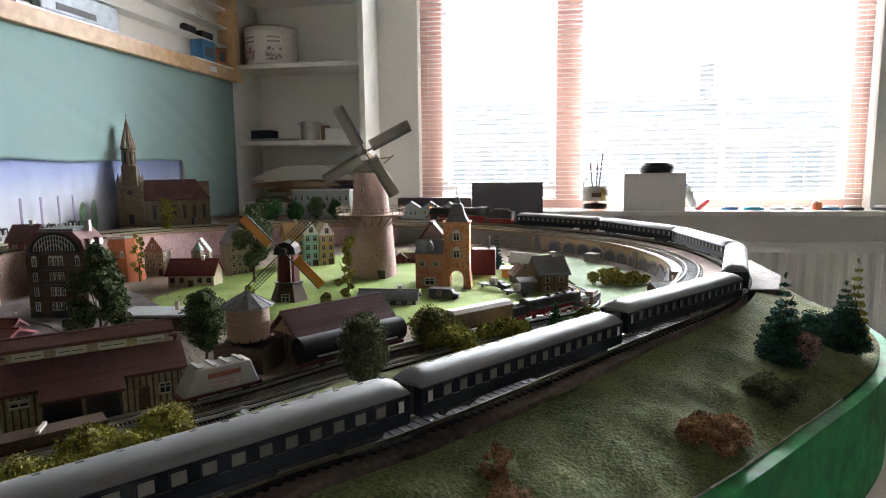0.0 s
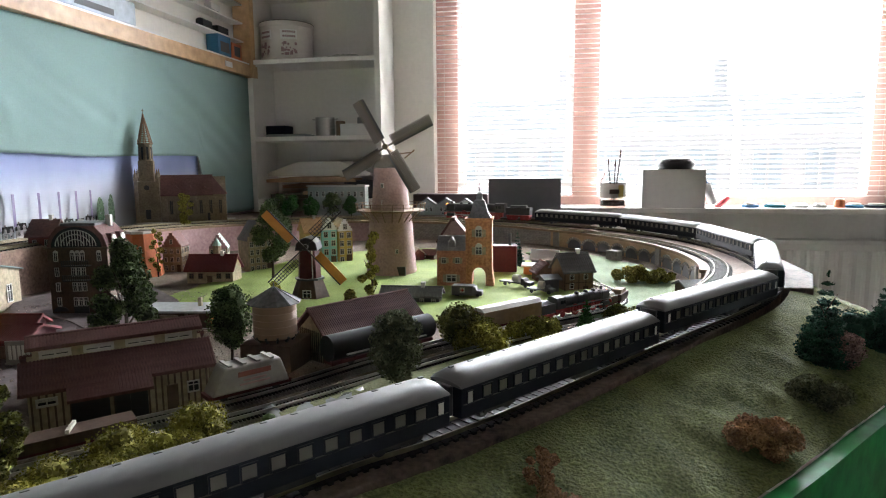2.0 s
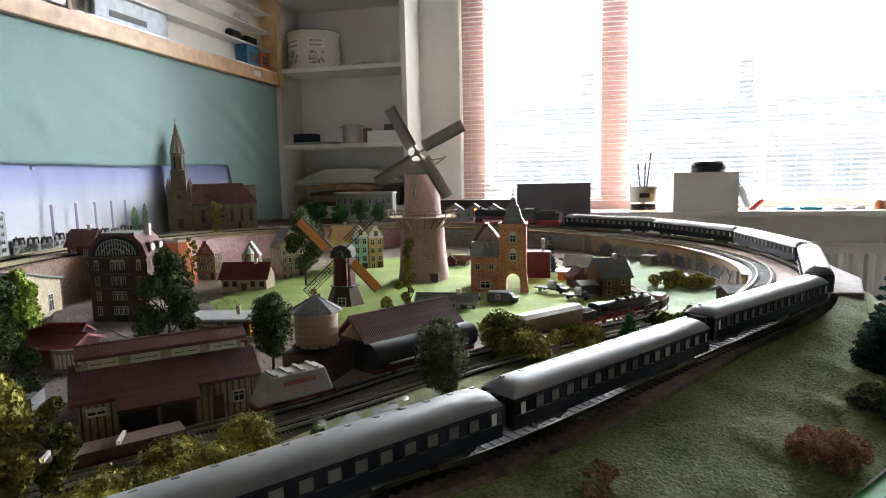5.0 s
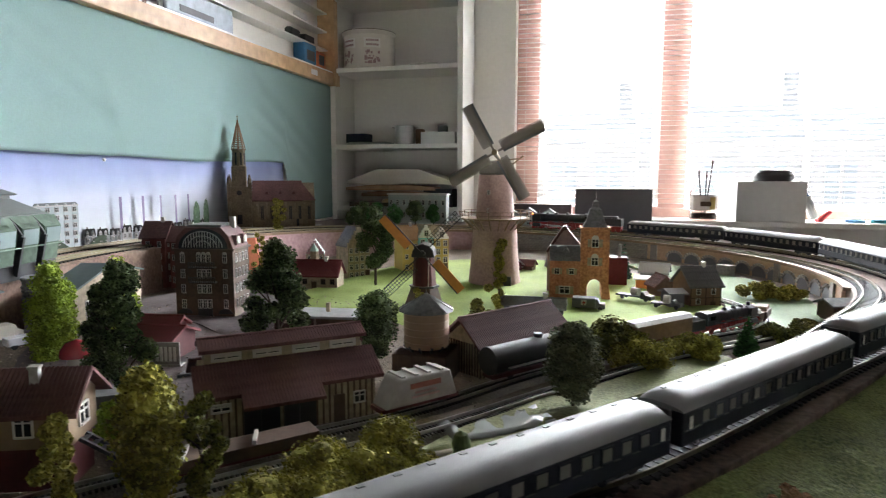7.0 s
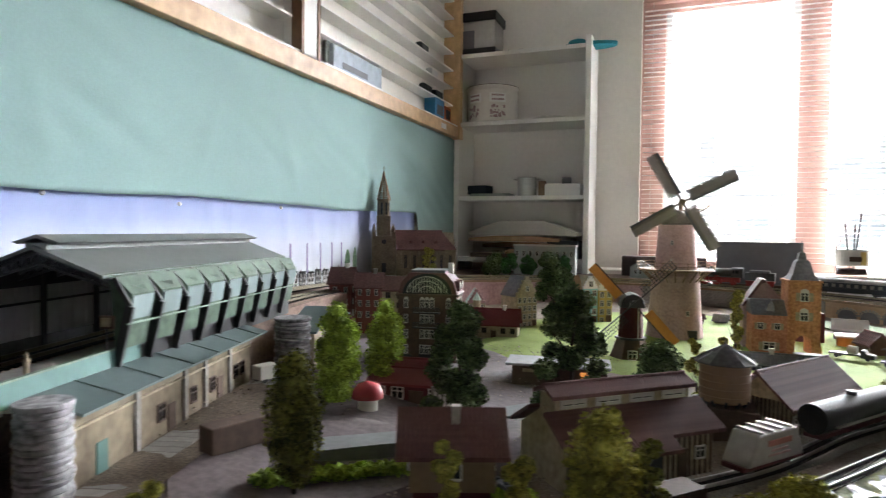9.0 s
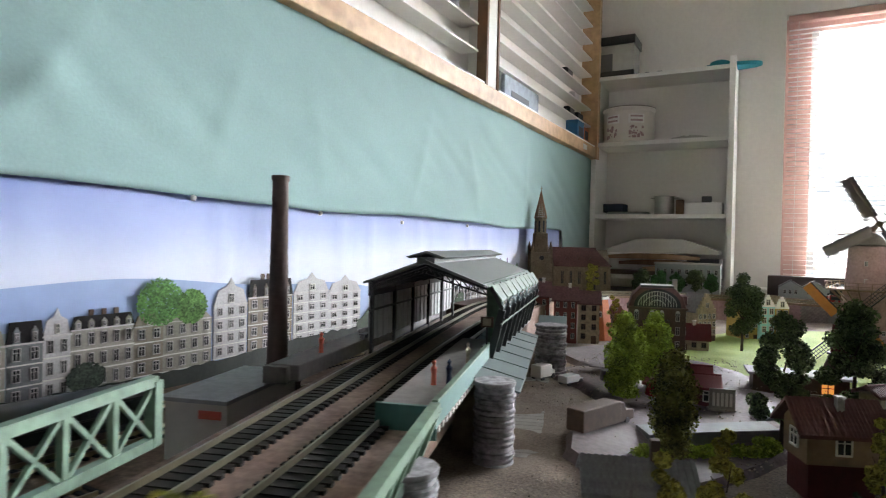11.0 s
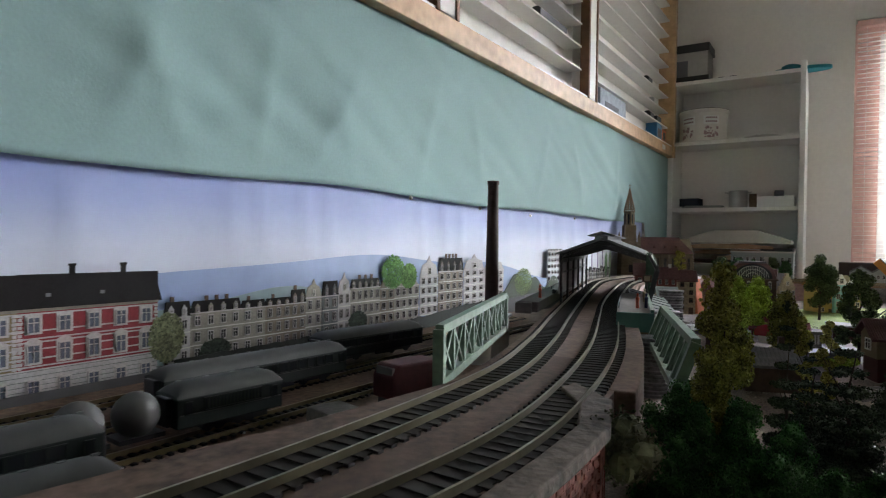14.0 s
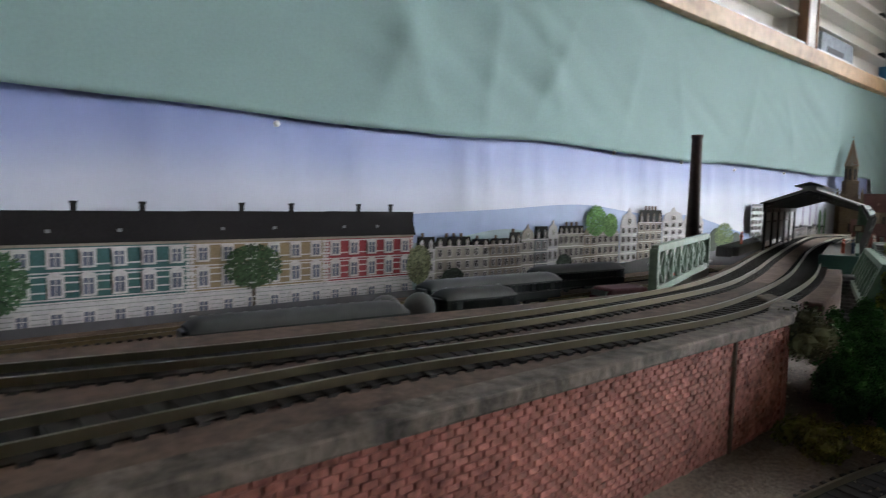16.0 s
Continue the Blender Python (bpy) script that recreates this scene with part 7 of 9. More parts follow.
tree(-0.43, 0.08, 0.922, 0.99, 0.02, F_CONI, "fir", "dark blackish conifer in the wood", 3600, 0.0015)
tree(-0.466, -0.098, 0.92, 1.026, 0.021, F_CONI, "fir", "tall dark conifer beside the brick wall", 6500, 0.0013)
tree(-0.495, -0.108, 0.92, 1.028, 0.011, F_CONI, "fir", "thin dark conifer beside the poplar", 4000, 0.0012)
tree(-0.485, -0.055, 0.92, 1.0, 0.016, F_CONI, "fir", "dark conifer in the wood", 4000, 0.0014)
for x, y, top, r in ((-0.547, -0.19, 0.982, 0.012), (-0.525, -0.19, 0.985, 0.0115), (-0.504, -0.182, 0.986, 0.011), (-0.512, -0.165, 0.984, 0.011), (-0.488, -0.168, 0.977, 0.012), (-0.538, -0.168, 0.984, 0.012), (-0.545, -0.14, 0.984, 0.013), (-0.49, -0.195, 0.968, 0.011), (-0.47, -0.18, 0.962, 0.012), (-0.548, -0.11, 0.98, 0.014), (-0.53, -0.212, 0.974, 0.011), (-0.508, -0.21, 0.966, 0.011), (-0.45, -0.15, 0.955, 0.013)):
    tree(x, y, 0.918, top, r, F_GREEN, "column", "dark green foam tree in the wood by the wall", 4200, 0.0011)
tree(-0.55, -0.235, 0.955, 0.992, 0.014, F_GREY, "bush", "grey-green tuft at the wall corner", 900, 0.0018, "bush", "bush")
tree(-0.528, -0.275, 0.915, 0.94, 0.012, F_OLIVE, "bush", "mossy tuft at the foot of the wall", 800, 0.0018, "bush", "bush")
tree(-0.515, -0.235, 0.915, 0.928, 0.016, F_YELL, "bush", "yellowish moss at the foot of the wall", 900, 0.0016, "bush", "bush")
hm = Mesh()
hedge_pts = [(-0.545, 0.275), (-0.52, 0.305), (-0.49, 0.33), (-0.465, 0.345), (-0.457, 0.365), (-0.47, 0.375)]
hp = spline([(*p, 0) for p in hedge_pts], 0.004)
me = leaf_mesh("hedge", 77, [(p.x, p.y, G(p.x, p.y) + 0.009, 0.0055, 0.9) for p in hp[::1]], 2600, 0.0016)
tagged(part_from("hedge", me, F_LIME, None), "low bright green hedge round the square", "hedge")
for x, y in ((-0.4, 0.32), (-0.43, 0.335)):
    tree(x, y, 0.918, 0.935, 0.01, F_LIME, "bush", "small bright green shrub", 500, 0.0018, "bush", "bush")

# ---- smaller buildings ----
def signal_hut():
    t = thing("signal_hut", (-0.425, 0.283, 0.922), 22, "brown signal hut with maroon roof on a red base", "model building", "houses of the model village")
    part("base", Mesh().box((0, 0, 0.012), (0.04, 0.03, 0.024)), M_MAROON, t)
    part("wall", gable_walls(Mesh(), 0.044, 0.034, 0.0, 0.013).box((0, 0, -0.0115), (0.044, 0.034, 0.023)), mat("brown_render", (0.2, 0.14, 0.09), 0.8, 0.2, 200, 0.2), t).location.z = 0.047
    tile_gable(part("roof", gable_roof(Mesh(), 0.046, 0.034, 0.047, 0.014, over=0.006), M_ROOFT, t), 0.046, 0.034, 0.047, 0.014, 0.0024, M_ROOFT, over=0.006)
    part("chimney", Mesh().box((0.002, -0.006, 0.0605), (0.0045, 0.0045, 0.009)).box((0.002, -0.006, 0.0655), (0.0055, 0.0055, 0.0014)), M_STONE, t, "grey chimney")
    window_at(t, (-0.0225, 0, 0.037), 0.012, 0.012, "-x")
    window_at(t, (0.0, -0.0175, 0.037), 0.01, 0.013)
    window_at(t, (0.0225, 0, 0.037), 0.012, 0.012, "+x")
    st = part("stair", Mesh().span((0.024, -0.01, 0.026), (0.062, -0.01, 0.002), 0.002).span((0.024, -0.002, 0.026), (0.062, -0.002, 0.002), 0.002), M_BLACK, t, "black outside stair")
    for k in range(8):
        part("step", Mesh().box((0.026 + k * 0.0046, -0.006, 0.025 - k * 0.003), (0.003, 0.009, 0.0008)), M_BLACK, st)


signal_hut()
cor = thing("corrugated_shed", (-0.527, 0.168, 0.922), 20, "low shed with a dark corrugated roof and chimney", "model building", "houses of the model village")
part("wall", gable_walls(Mesh(), 0.05, 0.036, 0.026, 0.01), M_BROWN, cor)
tile_gable(part("roof", gable_roof(Mesh(), 0.054, 0.036, 0.026, 0.011, over=0.005), M_SLATE, cor), 0.054, 0.036, 0.026, 0.011, 0.0036, M_SLATE, over=0.005)
part("chimney", Mesh().box((0.01, 0, 0.042), (0.005, 0.005, 0.016)), M_BROWN, cor)
house("engine_shed", (-0.545, 0.505, 0.918), 8, 0.07, 0.044, 0.022, 0.008, M_MAROON, M_REDROOF, "long maroon station shed with red roof", rows=1, cols=4, ww=0.012, wh=0.012, ribs=0.0024, frame=M_OFFW)
up = house("station_shed", (-0.552, 0.515, 0.943), 8, 0.066, 0.018, 0.006, 0.006, M_MAROON, M_REDROOF, "raised red clerestory roof of the shed", "roof", ribs=0.0024)
sg = thing("notice_board", (-0.503, 0.478, 0.921), 14, "framed grey notice board with pale lines", "notice board")
part("frame", Mesh().box((0, 0, 0.012), (0.024, 0.002, 0.02)).box((0, 0.003, 0.001), (0.026, 0.01, 0.002)), M_STONE, sg)
for k in range(5):
    part("line", Mesh().box((-0.008 + k * 0.004, -0.0013, 0.0115), (0.0022, 0.0008, 0.013)), M_OFFW, sg)
# dark halt building with a lit window
hb = thing("halt_building", (-0.438, 0.645, 0.911), 8, "dark brown flat-roofed halt with pale roof and a lit window", "model building", "houses of the model village")
part("wall", Mesh().box((-0.022, 0, 0.013), (0.045, 0.034, 0.026)).box((0.028, 0.004, 0.013), (0.055, 0.026, 0.026)), M_BROWN, hb)
part("roof", Mesh().box((0.004, -0.003, 0.0275), (0.11, 0.046, 0.003)), M_PALEROOF, hb, "pale flat roof", bevel=0.0008)
part("lit_window", Mesh().box((0.034, -0.0095, 0.013), (0.012, 0.001, 0.012)), M_WARM, hb, "orange lit window")
part("glazing_bar", Mesh().box((0.034, -0.0103, 0.013), (0.0012, 0.0008, 0.012)).box((0.034, -0.0103, 0.014), (0.012, 0.0008, 0.001)), M_BROWN, hb)
part("sign", Mesh().box((-0.02, -0.0176, 0.02), (0.026, 0.001, 0.0035)), M_CREAM, hb, "pale name board")
part("fence", Mesh().box((0.02, -0.018, 0.004), (0.03, 0.0008, 0.0008)).box((0.02, -0.018, 0.007), (0.03, 0.0008, 0.0008)), M_OFFW, hb)
part("chimney", Mesh().box((0.012, 0, 0.034), (0.004, 0.004, 0.01)), M_CREAM, hb)
house("goods_van_hut", (-0.22, 0.832, 0.905), 2, 0.08, 0.026, 0.017, 0.008, M_BLACK, M_SLATE, "long dark hut with a grey ribbed roof", rows=1, cols=5, ww=0.006, wh=0.006, z0=0.007, ribs=0.005, chimney=True, door=False)
house("garden_shed", (-0.308, 1.243, 0.902), 30, 0.024, 0.026, 0.018, 0.01, M_MAROON, M_OFFW, "small maroon shed with pale roof", rows=1, cols=1, turn=True)
house("garden_shed", (-0.283, 1.26, 0.902), -10, 0.028, 0.024, 0.014, 0.008, M_BROWN, M_ROOFT, "small brown hut with maroon roof", rows=1, cols=2, ww=0.004, wh=0.005)
house("garden_shed", (-0.235, 1.3, 0.902), -10, 0.022, 0.018, 0.01, 0.008, M_BLACK, M_SLATE, "little dark hut with grey roof", rows=0)
rs = thing("red_shed", (-0.117, 1.125, 0.902), 2, "plain maroon card shed with a thin chimney", "shed", "houses of the model village")
part("wall", Mesh().box((0, 0, 0.026), (0.045, 0.03, 0.052)), M_MAROON, rs, bevel=0.001)
part("chimney", Mesh().tube((0.01, 0, 0.05), (0.01, 0, 0.072), 0.0028, n=12).lathe([(0.0036, 0.071), (0.0036, 0.0735), (0, 0.0735)], 12, (0.01, 0, 0)), M_SLATE, rs)
house("garden_shed", (-0.045, 1.18, 0.902), -12, 0.045, 0.03, 0.022, 0.012, M_SLATE, mat("pale_grey_sheet_roof", (0.42, 0.45, 0.46), 0.4, 0.12, 120, 0.1), "grey shed with pale sheet roof", rows=1, cols=2, ww=0.007, wh=0.007, ribs=0.005)
house("garden_shed", (-0.063, 1.1, 0.902), -8, 0.032, 0.024, 0.02, 0.003, M_ORANGE, M_OFFW, "small orange wooden hut with pale roof", rows=0)
house("garden_shed", (-0.045, 1.045, 0.902), 20, 0.03, 0.032, 0.02, 0.014, M_BROWN, M_ROOFT, "small brown shed with pinkish gable roof", rows=0, turn=True, ribs=0.0026)
sh = house("signal_house", (0.0, 0.985, 0.902), 24, 0.046, 0.05, 0.035, 0.022, mat("half_timber_render", (0.2, 0.13, 0.09), 0.8, 0.2, 200, 0.2), M_SLATE, "half-timbered crossing keeper's house with grey slate roof", rows=2, cols=2, scols=2, ww=0.007, wh=0.008, ribs=0.0035, chimney=True)
for k in range(5):
    part("timber", Mesh().box((-0.023 + k * 0.0115, -0.0253, 0.0175), (0.0012, 0.0014, 0.035)), M_BROWN, sh)
for z in (0.017, 0.033):
    part("timber", Mesh().box((0, -0.0254, z), (0.046, 0.0014, 0.0012)), M_BROWN, sh)
house("garden_shed", (-0.035, 0.955, 0.902), 24, 0.022, 0.026, 0.024, 0.004, M_CARDGREY, M_CARDGREY, "small dark grey lean-to", rows=0)
bw = house("coal_bunker", (0.165, 0.93, 0.905), 20, 0.03, 0.03, 0.02, 0.006, M_BROWN, M_SLATE, "small weathered hut under the curve", rows=1, cols=1, ww=0.006, wh=0.008)
stb = thing("stone_block", (0.09, 1.29, 0.903), -40, "square grey plaster block by the arches", "block")
part("block", Mesh().box((0, 0, 0.011), (0.026, 0.02, 0.022)), M_STONE, stb, bevel=0.001)
# grey paper houses behind the line
M_PALEH = mat("pale_grey_paper_house", (0.33, 0.36, 0.34), 0.8, 0.15, 150, 0.2)
for x, y, w, h, rz, lb in ((-0.7, 1.86, 0.19, 0.09, -3, "long pale grey town house of printed card"), (-0.42, 1.885, 0.06, 0.05, 0, "pale grey gabled card house"), (-0.36, 1.885, 0.06, 0.05, 0, "pale grey gabled card house"), (-0.3, 1.885, 0.06, 0.048, 0, "pale grey gabled card house")):
    t = thing("card_house", (x, y, 0.948), rz, lb, "model house", "grey card houses")
    if w < 0.1:
        part("wall", Mesh().prism([(-w / 2, 0), (w / 2, 0), (w / 2, h * 0.62), (0, h), (-w / 2, h * 0.62)], -0.012, 0.012, "y"), M_PALEH, t)
        part("roof", Mesh().span((-w / 2, 0, h * 0.63), (0, 0, h + 0.001), 0.03, 0.003).span((w / 2, 0, h * 0.63), (0, 0, h + 0.001), 0.03, 0.003), M_SLATE, t)
        for dx in (-0.014, 0.0, 0.014):
            window_at(t, (dx, -0.0124, h * 0.35), 0.007, 0.012, "-y", M_OFFW)
    else:
        part("wall", Mesh().box((0, 0, h / 2), (w, 0.03, h)), M_PALEH, t)
        part("cornice", Mesh().box((0, 0, h), (w + 0.006, 0.036, 0.005)), M_OFFW, t)
        n = int(w / 0.021)
        for r in range(2):
            for k in range(n):
                window_at(t, (-w / 2 + (k + 0.5) * w / n, -0.0154, h * (0.3 + 0.42 * r)), 0.009, 0.016, "-y", M_OFFW)

# ---- inner small gauge line and its vehicles ----
def small_track(pts, label):
    p = spline(pts, 0.003)
    t = thing("narrow_track", (0, 0, 0), 0, label, "railway track", "small gauge tracks")
    for side in (-1, 1):
        o = side * 0.0046
        part("rail", ribbon(Mesh(), p[::2], [o - 0.0005, o + 0.0005, o + 0.0005, o - 0.0005], [0.0065, 0.0065, 0.0042, 0.0042]), M_STEEL, t)
    r = Mesh()
    for i in range(1, len(p) - 1, 1):
        d = p[i + 1] - p[i - 1]
        r.box((0, 0, 0.0036), (0.0155, 0.0015, 0.0016), Matrix.Translation(p[i]) @ Matrix.Rotation(math.atan2(d.y, d.x) - math.pi / 2, 4, "Z"))
    part("sleeper_strip", r, M_SLEEPER, t, "tiny dark sleepers")["kind"] = "stuff"
    part("ballast", ribbon(Mesh(), p[::2], [-0.012, -0.008, 0.008, 0.012], [-0.002, 0.003, 0.003, -0.002]), M_BALLAST, t, "grey ballast bed")
    return p


def zed(pts):
    return [(x, y, ground_z(x, y) + 0.001) for x, y in pts]


sp = small_track(zed([(-0.46, 0.2), (-0.36, 0.325), (-0.257, 0.437), (-0.185, 0.545), (-0.1, 0.645), (-0.02, 0.735), (0.035, 0.8), (0.065, 0.87), (0.062, 0.95), (0.025, 1.03), (-0.02, 1.08)]), "small gauge track with tiny sleepers through the goods yard")
small_track(zed([(-0.42, 0.2), (-0.33, 0.305), (-0.235, 0.41), (-0.16, 0.51), (-0.07, 0.62), (0.02, 0.72), (0.08, 0.79)]), "second small gauge track along the goods yard")


def on_small(x, y, dz=0.007):
    i = index_near(sp, x, y)
    a, b = sp[max(0, i - 6)], sp[min(len(sp) - 1, i + 6)]
    d = b - a
    return (sp[i].x, sp[i].y, sp[i].z + dz), math.degrees(math.atan2(d.y, d.x))


def wagon_base(t, L, w=0.017):
    part("underframe", Mesh().box((0, 0, 0.005), (L, w * 0.8, 0.003)), M_MAROON, t)
    for x in (-L * 0.32, L * 0.32):
        for y in (-0.0046, 0.0046):
            part("wheel", Mesh().tube((x, y - 0.0008, 0.0033), (x, y + 0.0008, 0.0033), 0.0033, n=12), M_BLACK, t)


p, a = on_small(-0.257, 0.437)
M_HOOD = mat("dusty_hood_plastic", (0.3, 0.285, 0.265), 0.55, 0.2, 160, 0.1)
cw = thing("cleaning_wagon", p, a, "white tapered track cleaning wagon with worn red lettering bars", "wagon")
wagon_base(cw, 0.066, 0.02)
part("body", Mesh().prism([(-0.031, 0.006), (0.031, 0.006), (0.024, 0.026), (-0.02, 0.026)], -0.01, 0.01, "y"), M_HOOD, cw, "dusty off-white sloping hood", bevel=0.0015)
for k in range(4):
    part("roof_rib", Mesh().box((-0.016 + k * 0.011, 0, 0.0268), (0.003, 0.018, 0.0014)), M_HOOD, cw)
part("lettering", Mesh().box((0.002, -0.0104, 0.0195), (0.026, 0.0006, 0.0038)), mat("faded_red_print", (0.26, 0.1, 0.08), 0.6, 0.2, 200, 0.0), cw, "faded red lettering bar")
for z, w in ((0.0145, 0.018), (0.0115, 0.024)):
    part("lettering", Mesh().box((0.002, -0.0104, z), (w, 0.0006, 0.0014)), M_PINKWALL, cw, "small faded lettering bar")
p, a = on_small(-0.183, 0.548)
M_MATT = mat("matt_black_tank", (0.016, 0.016, 0.017), 0.58, 0.25, 150, 0.1)
tw = thing("tank_wagon", p, a, "long black cylindrical tank wagon", "wagon")
wagon_base(tw, 0.115)
tk = part("tank", Mesh().tube((-0.058, 0, 0.0175), (0.058, 0, 0.0175), 0.0115, n=24), M_MATT, tw, "matt black tank", smooth=True)
part("dome", Mesh().tube((0, 0, 0.028), (0, 0, 0.032), 0.004, n=12), M_BLACK, tk)
part("walkway", Mesh().box((0, -0.011, 0.012), (0.09, 0.003, 0.001)), M_OFFW, tw)
p, a = on_small(-0.075, 0.675)
bc = thing("box_wagon", p, a, "brown goods van with a pale planked roof", "wagon")
wagon_base(bc, 0.088)
part("body", Mesh().box((0, 0, 0.0145), (0.086, 0.018, 0.016)), M_WOOD, bc)
part("roof", Mesh().prism([(-0.0105, 0.0225), (0.0105, 0.0225), (0.005, 0.0265), (-0.005, 0.0265)], -0.044, 0.044, "x"), M_OFFW, bc, "pale roof", bevel=0.0006)
p, a = on_small(-0.01, 0.745)
steam_loco("tank_locomotive", p, a, 0.56, "small black steam engine with red wheels in the yard")
for x, y, c in ((0.04, 0.805, M_OFFW), (0.058, 0.845, M_WOOD)):
    p, a = on_small(x, y)
    ow = thing("open_wagon", p, a, "small open goods wagon with a pale load", "wagon", "open wagons")
    wagon_base(ow, 0.036)
    part("body", Mesh().box((0, 0, 0.01), (0.036, 0.016, 0.008)), M_BROWN, ow)
    part("load", Mesh().prism([(-0.014, 0.014), (0.014, 0.014), (0.01, 0.019), (-0.01, 0.019)], -0.006, 0.006, "y"), c, ow)
rw = thing("open_wagon", (-0.335, 0.328, 0.92), 48, "low dark red open wagon with pale beams", "wagon", "open wagons")
wagon_base(rw, 0.1)
part("body", Mesh().box((0, 0, 0.0095), (0.1, 0.018, 0.007)), M_BROWN, rw)
for x in (-0.03, 0.01):
    part("beam", Mesh().span((x, -0.008, 0.0145), (x + 0.006, 0.008, 0.0145), 0.0022), M_OFFW, rw)


def vehicle(name, at, rz, L, W, H, m, label, cross=False, cab=True, flat=False):
    t = thing(name, at, rz, label, "model vehicle", "model road vehicles")
    if flat:
        part("body", Mesh().box((-L * 0.15, 0, 0.006), (L * 0.7, W, 0.002)), m, t)
        part("load", Mesh().tube((-L * 0.1, 0, 0.012), (L * 0.1, 0, 0.012), 0.006, n=14), M_OFFW, t)
    else:
        part("body", Mesh().box((-L * 0.14, 0, 0.003 + H / 2), (L * 0.72, W, H)), m, t, bevel=0.001)
    part("bonnet", Mesh().prism([(L * 0.2, 0.003), (L * 0.5, 0.003), (L * 0.5, 0.003 + H * 0.45), (L * 0.34, 0.003 + H * 0.52), (L * 0.28, 0.003 + H * 0.9), (L * 0.2, 0.003 + H * 0.9)], -W * 0.45, W * 0.45, "y"), m, t, bevel=0.0006)
    for x in (-L * 0.32, L * 0.36):
        for s in (-1, 1):
            part("wheel", Mesh().tube((x, s * W * 0.42 - 0.001, 0.003), (x, s * W * 0.42 + 0.001, 0.003), 0.003, n=12), M_BLACK, t)
    if cross:
        part("panel", Mesh().box((-L * 0.14, -W / 2 - 0.0003, 0.003 + H * 0.55), (0.007, 0.0006, 0.007)), M_OFFW, t, "white panel with a red cross")
        part("cross", Mesh().box((-L * 0.14, -W / 2 - 0.0008, 0.003 + H * 0.55), (0.0055, 0.0006, 0.0016)).box((-L * 0.14, -W / 2 - 0.0008, 0.003 + H * 0.55), (0.0016, 0.0006, 0.0055)), M_RED, t)
    return t


vehicle("ambulance", (-0.15, 0.885, 0.909), -2, 0.044, 0.018, 0.014, M_CARDGREY, "dark grey field ambulance with red cross panel", True)
vehicle("flatbed_lorry", (-0.085, 0.98, 0.908), -28, 0.055, 0.016, 0.012, M_BLACK, "dark flatbed lorry carrying a pale drum", flat=True)
vehicle("flatbed_lorry", (-0.045, 0.925, 0.909), -20, 0.04, 0.016, 0.01, M_CARDGREY, "dark grey lorry by the crossing house", flat=True)
vehicle("car", (-0.655, 0.47, 0.93), 70, 0.03, 0.013, 0.008, mat("silver_car_paint", (0.5, 0.5, 0.52), 0.25, 0.05, 60, 0.0), "small silver car beside the pillar")
vehicle("van", (-0.69, 0.48, 0.93), 75, 0.03, 0.014, 0.014, M_OFFW, "small white van beside the station")
vehicle("lorry", (-0.585, 0.325, 0.93), 70, 0.075, 0.017, 0.018, M_BROWN, "long dark brown lorry parked by the arcade")
mu = thing("mushroom_kiosk", (-0.556, 0.435, 0.923), 0, "red capped mushroom shaped kiosk", "kiosk")
part("stalk", Mesh().lathe([(0, 0), (0.0088, 0), (0.0075, 0.019), (0, 0.019)], 14), M_OFFW, mu, smooth=True)
part("cap", Mesh().lathe([(0.008, 0.017), (0.0138, 0.016), (0.0132, 0.0215), (0.009, 0.0275), (0, 0.03)], 18), mat("glossy_red_cap", (0.25, 0.022, 0.03), 0.25, 0.1, 100, 0.0), mu, smooth=True)
tb_ = thing("round_tub", (-0.628, 0.52, 0.926), 0, "blue-grey round barrel on the square", "barrel")
part("barrel", Mesh().lathe([(0, 0), (0.006, 0), (0.0072, 0.007), (0.006, 0.014), (0, 0.014)], 16), M_SLATE, tb_, smooth=True)
pn = thing("pine_figure", (-0.208, 0.373, 0.915), 0, "small dark bushy post beside the path", "bush")
part("crown", Mesh().lathe([(0, 0.004), (0.005, 0.008), (0.006, 0.014), (0.004, 0.02), (0, 0.022)], 12), F_DARK, pn)
part("stem", Mesh().tube((0, 0, 0), (0, 0, 0.006), 0.0014, n=8), M_BARK, pn)
lg = thing("fallen_log", (-0.237, 0.362, 0.916), 35, "pale bare branch lying by the line", "log")
part("trunk", Mesh().tube((-0.025, 0, 0.003), (0.03, 0, 0.006), 0.002, 0.0013, 8), M_OFFW, lg)
for x in (-0.014, -0.006, 0.002):
    part("twig", Mesh().tube((x, 0, 0.004), (x - 0.003, 0.002, 0.012), 0.001, 0.0006, 6), M_OFFW, lg)
pl = thing("plastic_sheet", (-0.195, 0.43, 0.917), 40, "clear crumpled plastic sheet beside the tracks", "plastic sheet")
sm_ = Mesh()
vv = [(-0.04 + 0.008 * i, -0.016 + 0.008 * j, 0.003 + 0.004 * noise.noise((i * 0.7, j * 0.9, 5))) for j in range(5) for i in range(11)]
sm_.add(vv, [(j * 11 + i, j * 11 + i + 1, j * 11 + i + 12, j * 11 + i + 11) for j in range(4) for i in range(10)])
part("sheet", sm_, mat("greyish_film", (0.22, 0.23, 0.22), 0.12, 0.1, 60, 0.0), pl, smooth=True).modifiers.new("solid", "SOLIDIFY").thickness = 0.0006


